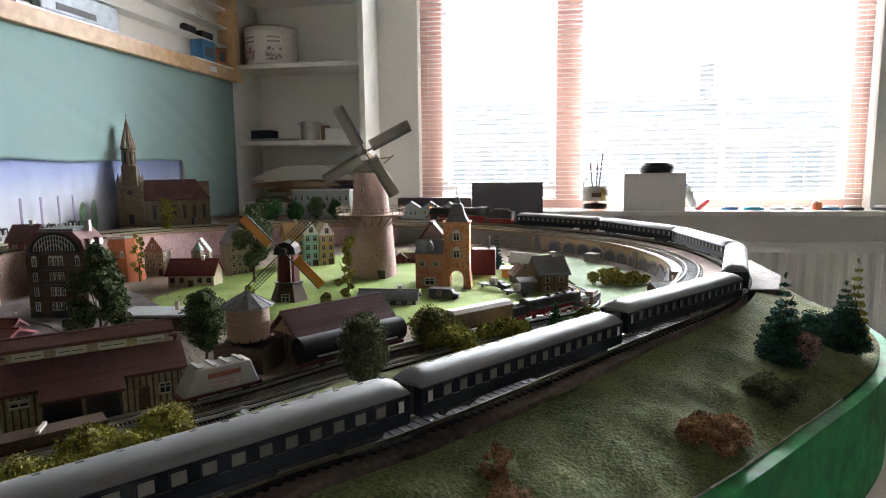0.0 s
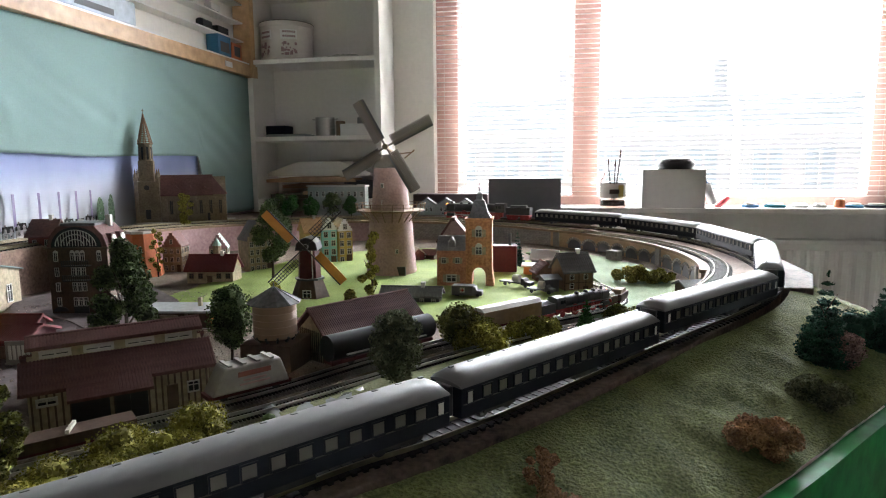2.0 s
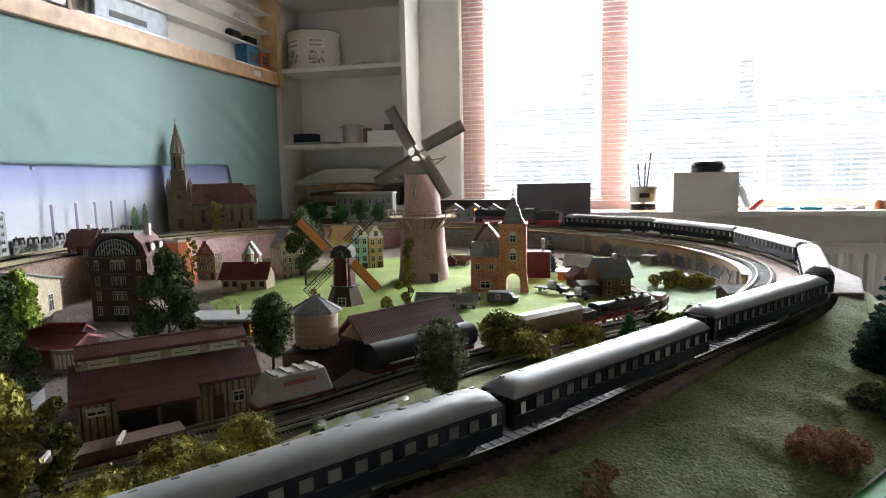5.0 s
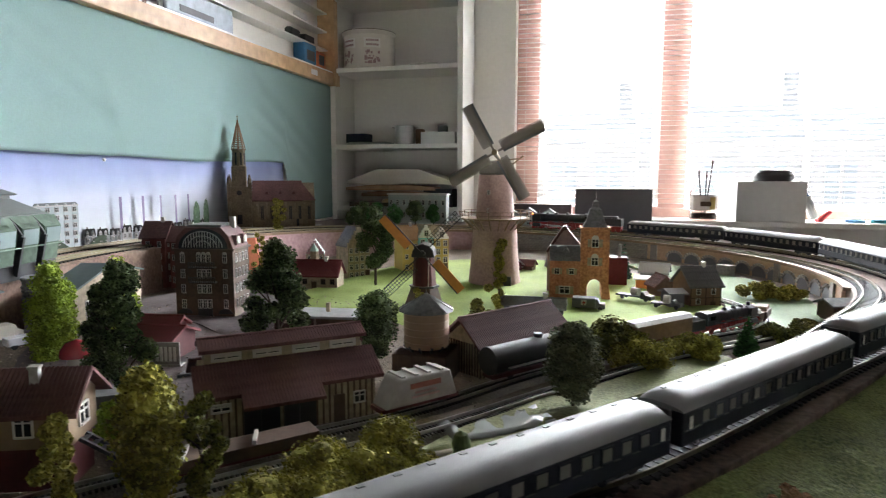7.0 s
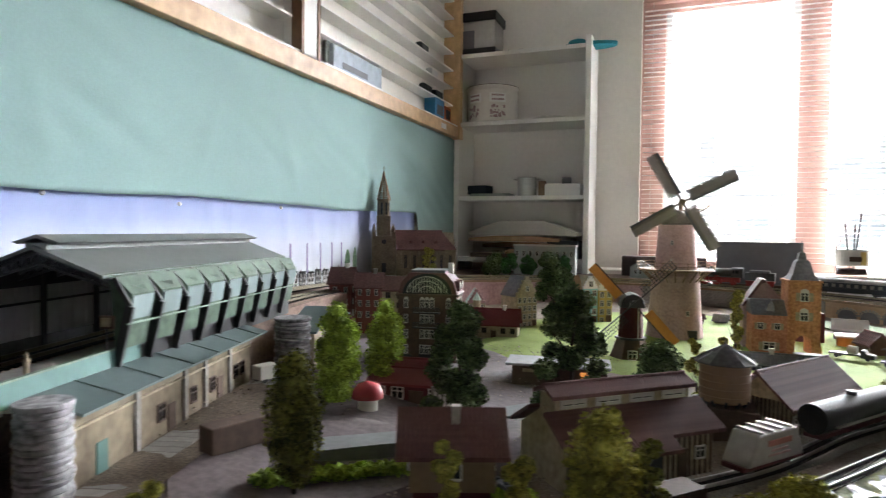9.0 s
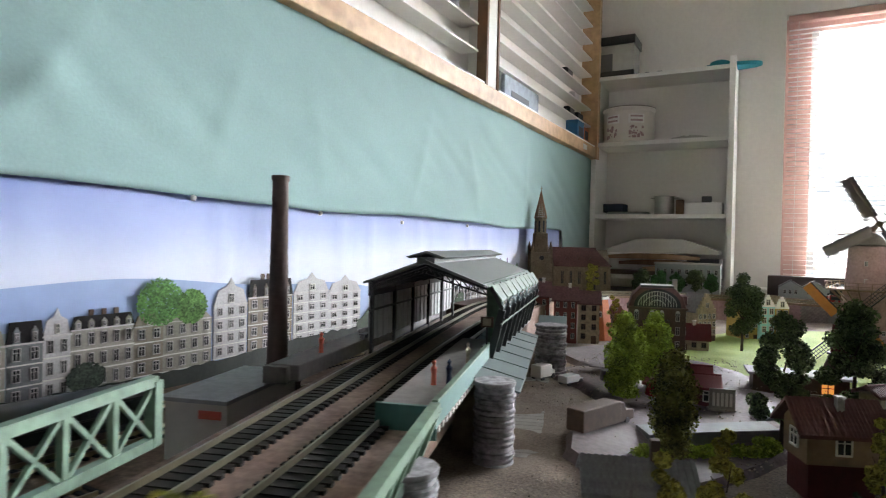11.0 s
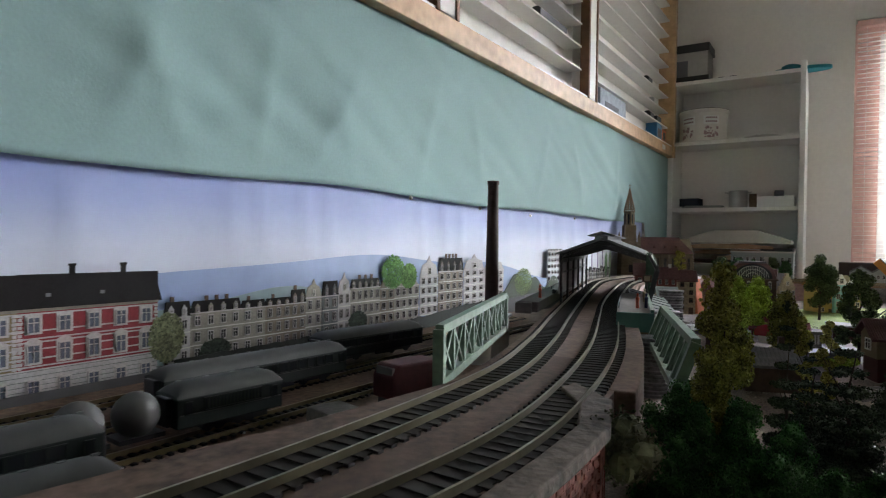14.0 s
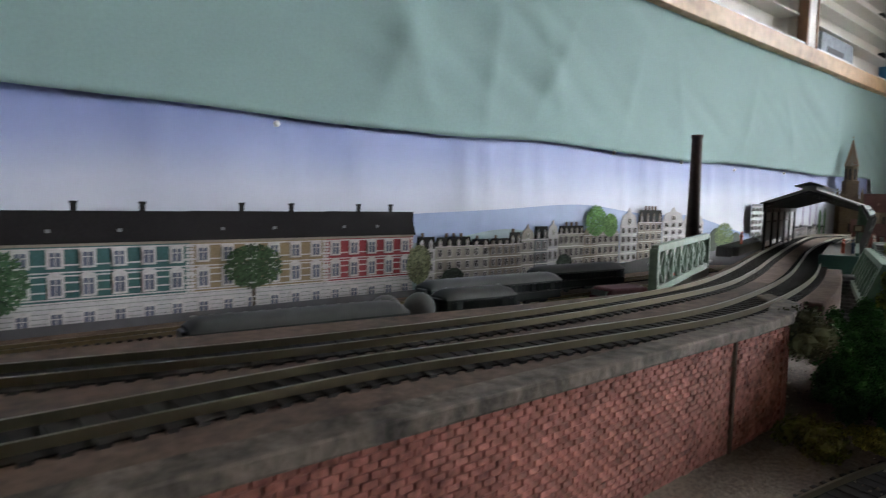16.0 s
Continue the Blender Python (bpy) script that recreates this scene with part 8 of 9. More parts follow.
# ---- walls of the raised line ----
def wall_run(i0, i1, off, th, drop, m):
    pts = mid[i0:i1]
    mm = Mesh()
    vv, ff = [], []
    for i, p in enumerate(pts):
        d = pts[min(i + 1, len(pts) - 1)] - pts[max(i - 1, 0)]
        d.z = 0
        d.normalize()
        n = Vector((-d.y, d.x, 0))
        g = min(p.z - 0.02, ground_z(p.x, p.y)) - 0.004
        for o in (off, off + th):
            q = p + n * o
            vv += [(q.x, q.y, p.z - drop), (q.x, q.y, g)]
    for i in range(len(pts) - 1):
        a, b = i * 4, i * 4 + 4
        ff += [(a, b, b + 1, a + 1), (a + 2, a + 3, b + 3, b + 2), (a, a + 2, b + 2, b), (a + 1, b + 1, b + 3, a + 3)]
    ff += [(0, 1, 3, 2), (len(vv) - 4, len(vv) - 2, len(vv) - 1, len(vv) - 3)]
    mm.add(vv, ff)
    return mm


def mid_index(x, y):
    return min(range(len(mid)), key=lambda i: (mid[i].x - x) ** 2 + (mid[i].y - y) ** 2)


i_a, i_b, i_c, i_d, i_e = mid_index(0.24, 1.0), mid_index(-0.03, 1.56), mid_index(-0.42, 1.66), mid_index(-0.88, 1.05), mid_index(-0.78, 0.45)
v_ob = structure("viaduct_wall", wall_run(i_a, i_b, 0.0525, 0.005, 0.001, M_TAN), M_TAN, "tan panelled viaduct wall with blind arches")
s_ob = structure("stone_wall", wall_run(i_b - 1, i_c, 0.0525, 0.0055, 0.001, M_STONE), M_STONE, "grey stone block retaining wall")
structure("pink_wall", wall_run(i_c - 1, i_d, 0.0525, 0.005, 0.001, M_PINKWALL), M_PINKWALL, "faded pink retaining wall along the back line")
structure("embankment_wall", wall_run(i_d - 1, i_e, 0.0525, 0.005, 0.001, M_CORK), M_CORK, "brown board wall beside the station approach")


def on_wall(i, off):
    d = mid[i + 1] - mid[i - 1]
    d.z = 0
    d.normalize()
    n = Vector((-d.y, d.x, 0))
    q = mid[i] + n * off
    return Matrix.Translation((q.x, q.y, ground_z(q.x, q.y))) @ Matrix.Rotation(math.atan2(-d.y, -d.x), 4, "Z")


for i in [i_a + 8 + k * 5 for k in range(int((i_b - i_a - 10) / 5))]:
    m = Mesh().prism([(0.019 * math.cos(a), 0.008 + 0.0135 * math.sin(a)) for a in [math.pi * k / 12 for k in range(13)]] + [(-0.019, 0), (0.019, 0)], -0.0008, 0.0008, "y")
    ar = part("arch_recess", m, M_CARDGREY, v_ob, "dark blind arch")
    ar.matrix_world = on_wall(i, 0.0578)
    ring = Mesh()
    for k in range(9):
        a0 = math.pi * (k + 0.5) / 9
        ring.box((0, 0, 0), (0.0042, 0.0026, 0.0056), Matrix.Translation((0.0205 * math.cos(a0), -0.0006, 0.0085 + 0.0148 * math.sin(a0))) @ Matrix.Rotation(math.pi / 2 - a0, 4, "Y"))
    ro = part("arch_ring", ring, M_STONE, v_ob, "grey voussoir ring")
    ro.matrix_world = on_wall(i, 0.058)
for i in (i_a + 5, i_a + 27, i_b - 3):
    pl_ = part("pier", Mesh().box((0, 0, 0.016), (0.016, 0.008, 0.036)), M_STONE, v_ob, "grey stone pier")
    pl_.matrix_world = on_wall(i, 0.057)
blk = Mesh().box((0, 0, 0), (0.0076, 0.0016, 0.0036))
b0 = part("stone", blk, M_STONE, s_ob)
first = True
for r in range(9):
    for i in range(i_b, i_c, 1):
        mw = on_wall(i, 0.0585) @ Matrix.Translation((0.005 * (r % 2), 0, 0.003 + r * 0.0044))
        if first:
            b0.matrix_world, first = mw, False
        else:
            o = b0.copy()
            scene.collection.objects.link(o)
            o.matrix_world = mw
copi = Mesh()
ribbon(copi, mid[i_a - 4:i_d], [-0.061, -0.050, -0.050, -0.061], [0.0012, 0.0012, -0.004, -0.004])
structure("coping", copi, M_WOOD, "narrow brown edge strip of the viaduct")
back = Mesh().prism([(-1.045, 1.42), (-0.8, 1.62), (-0.6, 1.76), (-0.35, 1.8), (-0.1, 1.77), (0.0, 1.7), (0.08, 2.0), (-1.045, 2.0)], 0.9, 0.948, "z")
structure("back_board", back, M_BROWN, "dark board between the back line and the window wall")
corner = Mesh().prism([(-1.045, 0.9), (-0.95, 0.9), (-0.96, 1.2), (-0.9, 1.4), (-0.78, 1.56), (-1.045, 1.75)], 0.9, 0.962, "z")
structure("back_board", corner, M_BROWN, "dark raised board under the church")

# red brick retaining wall
bwall = Mesh().prism([(-0.5515, -0.76), (-0.55, -0.3), (-0.553, -0.255), (-0.566, -0.215), (-0.6, -0.19), (-0.62, -0.3), (-0.62, -0.76)], 0.9, 0.9785, "z")
bw_ob = structure("brick_wall", bwall, M_MORTAR, "red brick retaining wall below the main line")
cap_ = Mesh().prism([(-0.547, -0.76), (-0.5458, -0.3), (-0.548, -0.25), (-0.561, -0.206), (-0.59, -0.18), (-0.592, -0.195), (-0.572, -0.222), (-0.5605, -0.255), (-0.5585, -0.3), (-0.5595, -0.76)], 0.9775, 0.9835, "z")
structure("coping", cap_, mat("mossy_stone_coping", (0.035, 0.03, 0.024), 0.9, 0.55, 160, 0.9, c2=(0.12, 0.098, 0.078), coarse=45, dist=0.0015), "worn mossy stone coping of the brick wall", bevel=0.001)
# Brown boards, coloured darker to imitate the blocked window light here.
apron = Mesh().prism([(-0.557, -0.76), (-0.556, -0.3), (-0.558, -0.255), (-0.572, -0.215), (-0.6, -0.1), (-0.64, -0.1), (-0.66, -0.3), (-0.72, -0.76)], 0.955, 0.9806, "z")
structure("track_deck", apron, mat("dimmed_dark_deck", (0.05, 0.033, 0.024), 0.9, 0.5, 180, 0.6, c2=(0.11, 0.073, 0.054), coarse=30), "brown deck boards above the brick wall")
bm_ = Mesh().box((0, 0, 0), (0.0016, 0.0052, 0.0021))
br0 = part("brick", bm_, M_BRICK, bw_ob)
rngb = random.Random(5)
first, count, rest = True, 0, Mesh()
for r in range(29):
    for k in range(82):
        y = -0.262 - k * 0.006 - (r % 2) * 0.003
        z = 0.9085 + r * 0.0024
        mw = Matrix.Translation((-0.55 - 0.0004 * (y < -0.4) + rngb.uniform(-0.0003, 0.0003), y, z))
        if -0.47 < y < -0.36 and z > 0.93 and count < 295:
            if first:
                br0.matrix_world, first = mw, False
            else:
                o = br0.copy()
                scene.collection.objects.link(o)
                o.matrix_world = mw
            count += 1
        else:
            rest.box((0, 0, 0), (0.0016, 0.0052, 0.0021), mw)
    for k in range(12):
        a = radians(8 + k * 6.2)
        q = Vector((-0.5915 + 0.041 * math.cos(a), -0.262 + 0.052 * math.sin(a), 0.9085 + r * 0.0024))
        rest.box((0, 0, 0), (0.0016, 0.0052, 0.0021), Matrix.Translation(q) @ Matrix.Rotation(a * 0.95, 4, "Z"))
M_BRICKS = mat("red_brick_rest", (0.14, 0.042, 0.031), 0.85, 0.55, 260, 0.6, c2=(0.25, 0.095, 0.072), coarse=70)
part("bricks", rest, M_BRICKS, bw_ob, "small red bricks in running bond")["kind"] = "stuff"
part("drain_pipe", Mesh().tube((-0.549, -0.318, 0.915), (-0.549, -0.318, 0.977), 0.0014, n=8), M_BROWN, bw_ob)

# ---- printed town backdrop ----
def sky_print():
    m = bpy.data.materials.new("printed_sky_paper")
    m.use_nodes = True
    nt = m.node_tree
    b = nt.nodes["Principled BSDF"]
    tc = nt.nodes.new("ShaderNodeTexCoord")
    sx = nt.nodes.new("ShaderNodeSeparateXYZ")
    nt.links.new(tc.outputs["Object"], sx.inputs[0])
    mr = nt.nodes.new("ShaderNodeMapRange")
    mr.inputs[1].default_value, mr.inputs[2].default_value = 0.99, 1.13
    nt.links.new(sx.outputs[2], mr.inputs[0])
    n = nt.nodes.new("ShaderNodeTexNoise")
    n.inputs["Scale"].default_value, n.inputs["Detail"].default_value = 9, 5
    nt.links.new(tc.outputs["Object"], n.inputs[0])
    ad = nt.nodes.new("ShaderNodeMath")
    ad.operation = "MULTIPLY_ADD"
    ad.inputs[1].default_value, ad.inputs[2].default_value = 0.25, -0.125
    nt.links.new(n.outputs[0], ad.inputs[0])
    su = nt.nodes.new("ShaderNodeMath")
    nt.links.new(mr.outputs[0], su.inputs[0])
    nt.links.new(ad.outputs[0], su.inputs[1])
    c = ramp(nt, su.outputs[0], [(0.0, (0.54, 0.56, 0.6)), (0.45, (0.45, 0.485, 0.6)), (0.75, (0.27, 0.32, 0.53)), (1.0, (0.19, 0.24, 0.46))])
    nt.links.new(c, b.inputs["Base Color"])
    b.inputs["Roughness"].default_value = 0.65
    return m


po = thing("printed_backdrop", (-1.046, 0, 0), 0, "printed paper backdrop of a town under a hazy violet sky", "backdrop print")
sheet = Mesh()
NY, NZ = 220, 12
vv = []
for j in range(NZ + 1):
    for i in range(NY + 1):
        y, z = -0.95 + 2.61 * i / NY, 0.9 + 0.237 * j / NZ
        vv.append((0.005 * noise.noise((y * 7, z * 2, 4)) * j / NZ + 0.0032 * (1 - abs(noise.noise((y * 13 + z * 1.5, z * 1.2, 7)))) ** 6 * smoothstep(0.25, 0.8, j / NZ) - 0.006, y, z))
sheet.add(vv, [(j * (NY + 1) + i, j * (NY + 1) + i + 1, (j + 1) * (NY + 1) + i + 1, (j + 1) * (NY + 1) + i) for j in range(NZ) for i in range(NY)])
part("paper", sheet, sky_print(), po, "violet to white printed sky", smooth=True)
structure("backdrop_board", Mesh().box((-1.062, 0.45, 1.0), (0.015, 3.1, 0.28)), M_WALL, "board behind the printed paper")


def strip(y0, y1, zf, zb, x, m, nm, n=60, lb=""):
    s = Mesh()
    pts = [(y0 + (y1 - y0) * i / n) for i in range(n + 1)]
    poly = [(y, zf(y)) for y in pts] + [(y1, zb), (y0, zb)]
    s.prism(poly, x, x + 0.0008, "x")
    return part(nm, s, m, po, lb)


M_HILL = mat("printed_blue_hill", (0.2, 0.27, 0.45), 0.5, 0.12, 30, 0.0, coarse=6)
M_HILL2 = mat("printed_green_hill", (0.19, 0.27, 0.28), 0.5, 0.15, 40, 0.0, coarse=9)
M_ROAD = mat("printed_dark_road", (0.06, 0.06, 0.065), 0.5, 0.25, 60, 0.0)
strip(-0.9, 0.85, lambda y: 1.024 + 0.004 * math.sin(y * 9 + 1) + 0.013 * math.exp(-((y - 0.22) / 0.14) ** 2) - 0.05 * smoothstep(0.5, 0.85, y) - 0.02 * smoothstep(-0.12, -0.36, y), 0.92, 0.002, M_HILL, "hill", lb="hazy blue hill")
strip(-0.4, 0.3, lambda y: 0.985 + 0.016 * math.exp(-((y - 0.03) / 0.09) ** 2), 0.92, 0.0035, M_HILL2, "hill", lb="dull green hill")
strip(-0.9, 1.2, lambda y: 0.926 + 0.012 * smoothstep(0.15, 0.4, y) + 0.01 * smoothstep(0.4, 0.8, y), 0.9, 0.0065, M_ROAD, "road", lb="dark printed street")


def flat_house(y0, y1, z0, z1, wall_m, roof_m, floors, cols, roof=0.2, gable=False, band=True, chim=2):
    z1 += 0.008 * smoothstep(0.3, 0.2, y0)
    h = z1 - z0
    zr = z1 - h * roof
    hs = part("house", Mesh().box((0.0045, (y0 + y1) / 2, (z0 + zr) / 2), (0.0009, y1 - y0, zr - z0)), wall_m, po)
    if gable:
        yc = (y0 + y1) / 2
        w = (y1 - y0) / 2
        part("gable", Mesh().prism([(y0, zr), (y0 + w * 0.25, zr + h * roof * 0.55), (yc - w * 0.25, zr + h * roof * 0.7), (yc, z1), (yc + w * 0.25, zr + h * roof * 0.7), (y1 - w * 0.25, zr + h * roof * 0.55), (y1, zr)], 0.004, 0.005, "x"), wall_m, hs)
        window_at(hs, (0.0056, yc, zr + h * roof * 0.25), (y1 - y0) * 0.16, h * roof * 0.35, "+x")
    else:
        ins = (y1 - y0) * 0.05
        part("roof", Mesh().prism([(y0 - 0.001, zr), (y1 + 0.001, zr), (y1 - ins, z1), (y0 + ins, z1)], 0.0042, 0.0054, "x"), roof_m, hs)
        for k in range(chim):
            y = y0 + (y1 - y0) * (0.3 + 0.4 * k / max(1, chim - 1))
            part("chimney", Mesh().box((0.0046, y, z1 + h * 0.03), (0.0008, h * 0.07, h * 0.1)), M_BROWN, hs)
    part("cornice", Mesh().box((0.0054, (y0 + y1) / 2, zr), (0.001, y1 - y0 + 0.001, h * 0.02)), P_PALE, hs)
    if not gable:
        for k in range(cols):
            yk = y0 + (k + 0.5) * (y1 - y0) / cols
            dm = part("dormer", Mesh().prism([(yk - 0.003, zr), (yk + 0.003, zr), (yk + 0.003, zr + h * roof * 0.55), (yk, zr + h * roof * 0.8), (yk - 0.003, zr + h * roof * 0.55)], 0.0054, 0.0058, "x"), wall_m, hs)
            window_at(dm, (0.0061, yk, zr + h * roof * 0.32), 0.0034, h * roof * 0.4, "+x", P_PALE, M_PANE)
    dz = (zr - z0) / floors
    for f in range(floors):
        for c in range(cols):
            y = y0 + (c + 0.5) * (y1 - y0) / cols
            window_at(hs, (0.0056, y, z0 + dz * (f + 0.52)), (y1 - y0) / cols * 0.46, dz * 0.62, "+x", P_PALE, M_PANE)
        if band:
            part("string_course", Mesh().box((0.0052, (y0 + y1) / 2, z0 + dz * f), (0.0008, y1 - y0, dz * 0.06)), M_OFFW, hs)
    return hs


def pr(name, c):
    return mat(name, c, 0.92, 0.3, 420, 0.0, coarse=60)


P_RED, P_OCH, P_TEAL = pr("printed_red_front", (0.2, 0.03, 0.036)), pr("printed_ochre_front", (0.2, 0.148, 0.085)), pr("printed_teal_front", (0.035, 0.09, 0.088))
P_WHITE, P_BEIGE, P_BRN, P_GREY, P_ROOF = pr("printed_white_front", (0.4, 0.385, 0.385)), pr("printed_beige_front", (0.26, 0.245, 0.21)), pr("printed_brown_front", (0.2, 0.17, 0.14)), pr("printed_grey_front", (0.14, 0.145, 0.15)), pr("printed_dark_roof", (0.009, 0.008, 0.008))
P_PALE = pr("printed_pale_trim", (0.44, 0.41, 0.4))
P_GLASS = pr("printed_blue_pane", (0.09, 0.1, 0.14))


def terrace(y0, y1, m, n):
    """Three storeys over a white rusticated base, with a black mansard roof."""
    yc = (y0 + y1) / 2
    hs = part("house", Mesh().box((0.0045, yc, 0.956), (0.0009, y1 - y0, 0.08)), m, po)
    part("roof", Mesh().prism([(y0, 0.996), (y1, 0.996), (y1, 1.0255), (y0, 1.026)], 0.0042, 0.0054, "x"), P_ROOF, hs, "black mansard roof")
    part("eaves", Mesh().box((0.0056, yc, 0.9955), (0.0012, y1 - y0, 0.0024)), P_BRN, hs)
    part("ground_floor", Mesh().box((0.0051, yc, 0.9305), (0.0004, y1 - y0, 0.029)), P_WHITE, hs, "white rusticated ground floor")
    for k in range(7):
        part("groove", Mesh().box((0.0054, yc, 0.9195 + k * 0.0041), (0.0003, y1 - y0, 0.0005)), P_GREY, hs)
    for z in (0.945, 0.948, 0.9545, 0.9625, 0.9685, 0.9715, 0.978, 0.9925):
        part("string_course", Mesh().box((0.0053, yc, z), (0.0008, y1 - y0, 0.0012)), P_PALE, hs)
    for k in range(n):
        y = y0 + (k + 0.5) * (y1 - y0) / n
        w = min(0.0105, (y1 - y0) / n * 0.42)
        for j, (z, h) in enumerate(((0.929, 0.0145), (0.9585, 0.0165), (0.983, 0.0145))):
            sr = part("surround", Mesh().box((0.0053, y, z + 0.0006), (0.0005, w * 1.3, h * 1.18)), P_PALE, hs)
            if j == 1:
                part("pediment", Mesh().prism([(y - w * 0.8, z + h * 0.6), (y + w * 0.8, z + h * 0.6), (y, z + h * 0.85)], 0.0055, 0.0062, "x"), P_PALE, sr)
            window_at(hs, (0.0059, y, z), w, h, "+x", P_PALE, P_GLASS)
    for ya in (y0 + 0.002, y1 - 0.002):
        for k in range(14):
            part("quoin", Mesh().box((0.0054, ya, 0.9475 + k * 0.0034), (0.0007, 0.0042 if k % 2 else 0.003, 0.0026)), P_PALE, hs)
    for f in (0.35, 0.72):
        yk = y0 + (y1 - y0) * f
        part("chimney", Mesh().box((0.0046, yk, 1.029), (0.0008, 0.005, 0.008)).box((0.0046, yk, 1.0335), (0.0008, 0.0068, 0.002)), P_ROOF, hs)
        part("skylight", Mesh().box((0.0056, yk - 0.02, 1.008), (0.0006, 0.004, 0.003)), P_GREY, hs)


for y0, y1, m, n in ((-0.262, -0.137, P_RED, 5), (-0.413, -0.262, P_OCH, 6), (-0.565, -0.413, P_TEAL, 6), (-0.7, -0.565, P_OCH, 5), (-0.84, -0.7, P_RED, 5)):
    terrace(y0, y1, m, n)
part("roof_end", Mesh().prism([(-0.137, 0.996), (-0.1325, 0.996), (-0.1405, 1.0255), (-0.141, 1.0255)], 0.0042, 0.0054, "x"), P_ROOF, po)
flat_house(-0.13, -0.1, 0.928, 0.985, P_WHITE, P_ROOF, 3, 2, 0.25, chim=1)
flat_house(-0.1, -0.035, 0.928, 0.984, P_BEIGE, P_ROOF, 3, 4, 0.2, chim=3)
flat_house(-0.035, 0.0, 0.928, 0.98, P_BEIGE, P_ROOF, 3, 2, 0.15, chim=1)
flat_house(0.0, 0.04, 0.928, 0.98, P_BRN, P_ROOF, 3, 3, 0.15, chim=1)
flat_house(0.04, 0.065, 0.928, 0.988, P_BRN, P_ROOF, 3, 2, 0.25, chim=1)
flat_house(0.065, 0.094, 0.928, 1.0, P_BEIGE, P_ROOF, 3, 2, 0.3, gable=True)
flat_house(0.095, 0.125, 0.928, 0.996, P_GREY, P_ROOF, 3, 2, 0.26, chim=0)
flat_house(0.125, 0.15, 0.928, 1.006, P_WHITE, P_ROOF, 3, 2, 0.3, gable=True)
flat_house(0.15, 0.215, 0.932, 0.996, P_BEIGE, P_ROOF, 3, 5, 0.18, chim=3)
flat_house(0.215, 0.25, 0.935, 1.0, P_BRN, P_ROOF, 3, 2, 0.28, gable=True)
flat_house(0.25, 0.315, 0.935, 0.998, P_BEIGE, P_ROOF, 3, 4, 0.2, gable=True)
flat_house(0.318, 0.37, 0.938, 1.034, P_WHITE, P_ROOF, 4, 3, 0.34, gable=True)
flat_house(0.372, 0.452, 0.938, 1.03, P_BRN, P_ROOF, 4, 4, 0.25, chim=4)
flat_house(0.455, 0.53, 0.938, 1.036, P_WHITE, P_ROOF, 5, 3, 0.28, gable=True)
flat_house(0.53, 0.61, 0.938, 1.03, P_WHITE, P_ROOF, 5, 3, 0.28, gable=True)
flat_house(0.83, 0.92, 0.955, 1.045, mat("printed_gasholder", (0.3, 0.33, 0.34), 0.5, 0.2, 60, 0.0), P_GREY, 6, 5, 0.06, band=False, chim=0)
for y, w in ((1.02, 0.006), (1.08, 0.0055), (1.131, 0.005), (1.178, 0.005), (1.22, 0.0045)):
    part("chimney_stack", Mesh().box((0.005, y, 1.02), (0.0008, w, 0.062)), mat("printed_violet_stack", (0.16, 0.12, 0.25), 0.5, 0.1, 60, 0), po)
for k in range(12):
    flat_house(0.93 + k * 0.03, 0.955 + k * 0.03, 0.955, 0.995 - 0.002 * (k % 3), P_WHITE if k % 2 else P_GREY, P_ROOF, 2, 2, 0.35, chim=1)
strip(0.6, 0.98, lambda y: 0.97 + 0.012 * math.sin(y * 60) + 0.02 * math.exp(-((y - 0.69) / 0.04) ** 2), 0.92, 0.0056, mat("printed_dark_bushes", (0.035, 0.05, 0.03), 0.6, 0.4, 200, 0.0), "bushes", 120, "dark printed bushes")
strip(-0.12, 0.6, lambda y: 0.934 + 0.006 * abs(noise.noise((y * 40, 1, 1))) + 0.012 * smoothstep(0.25, 0.5, y), 0.915, 0.0072, mat("printed_dark_shrubs", (0.02, 0.025, 0.02), 0.6, 0.4, 200, 0.0), "shrubs", 160, "dark printed shrubs before the houses")
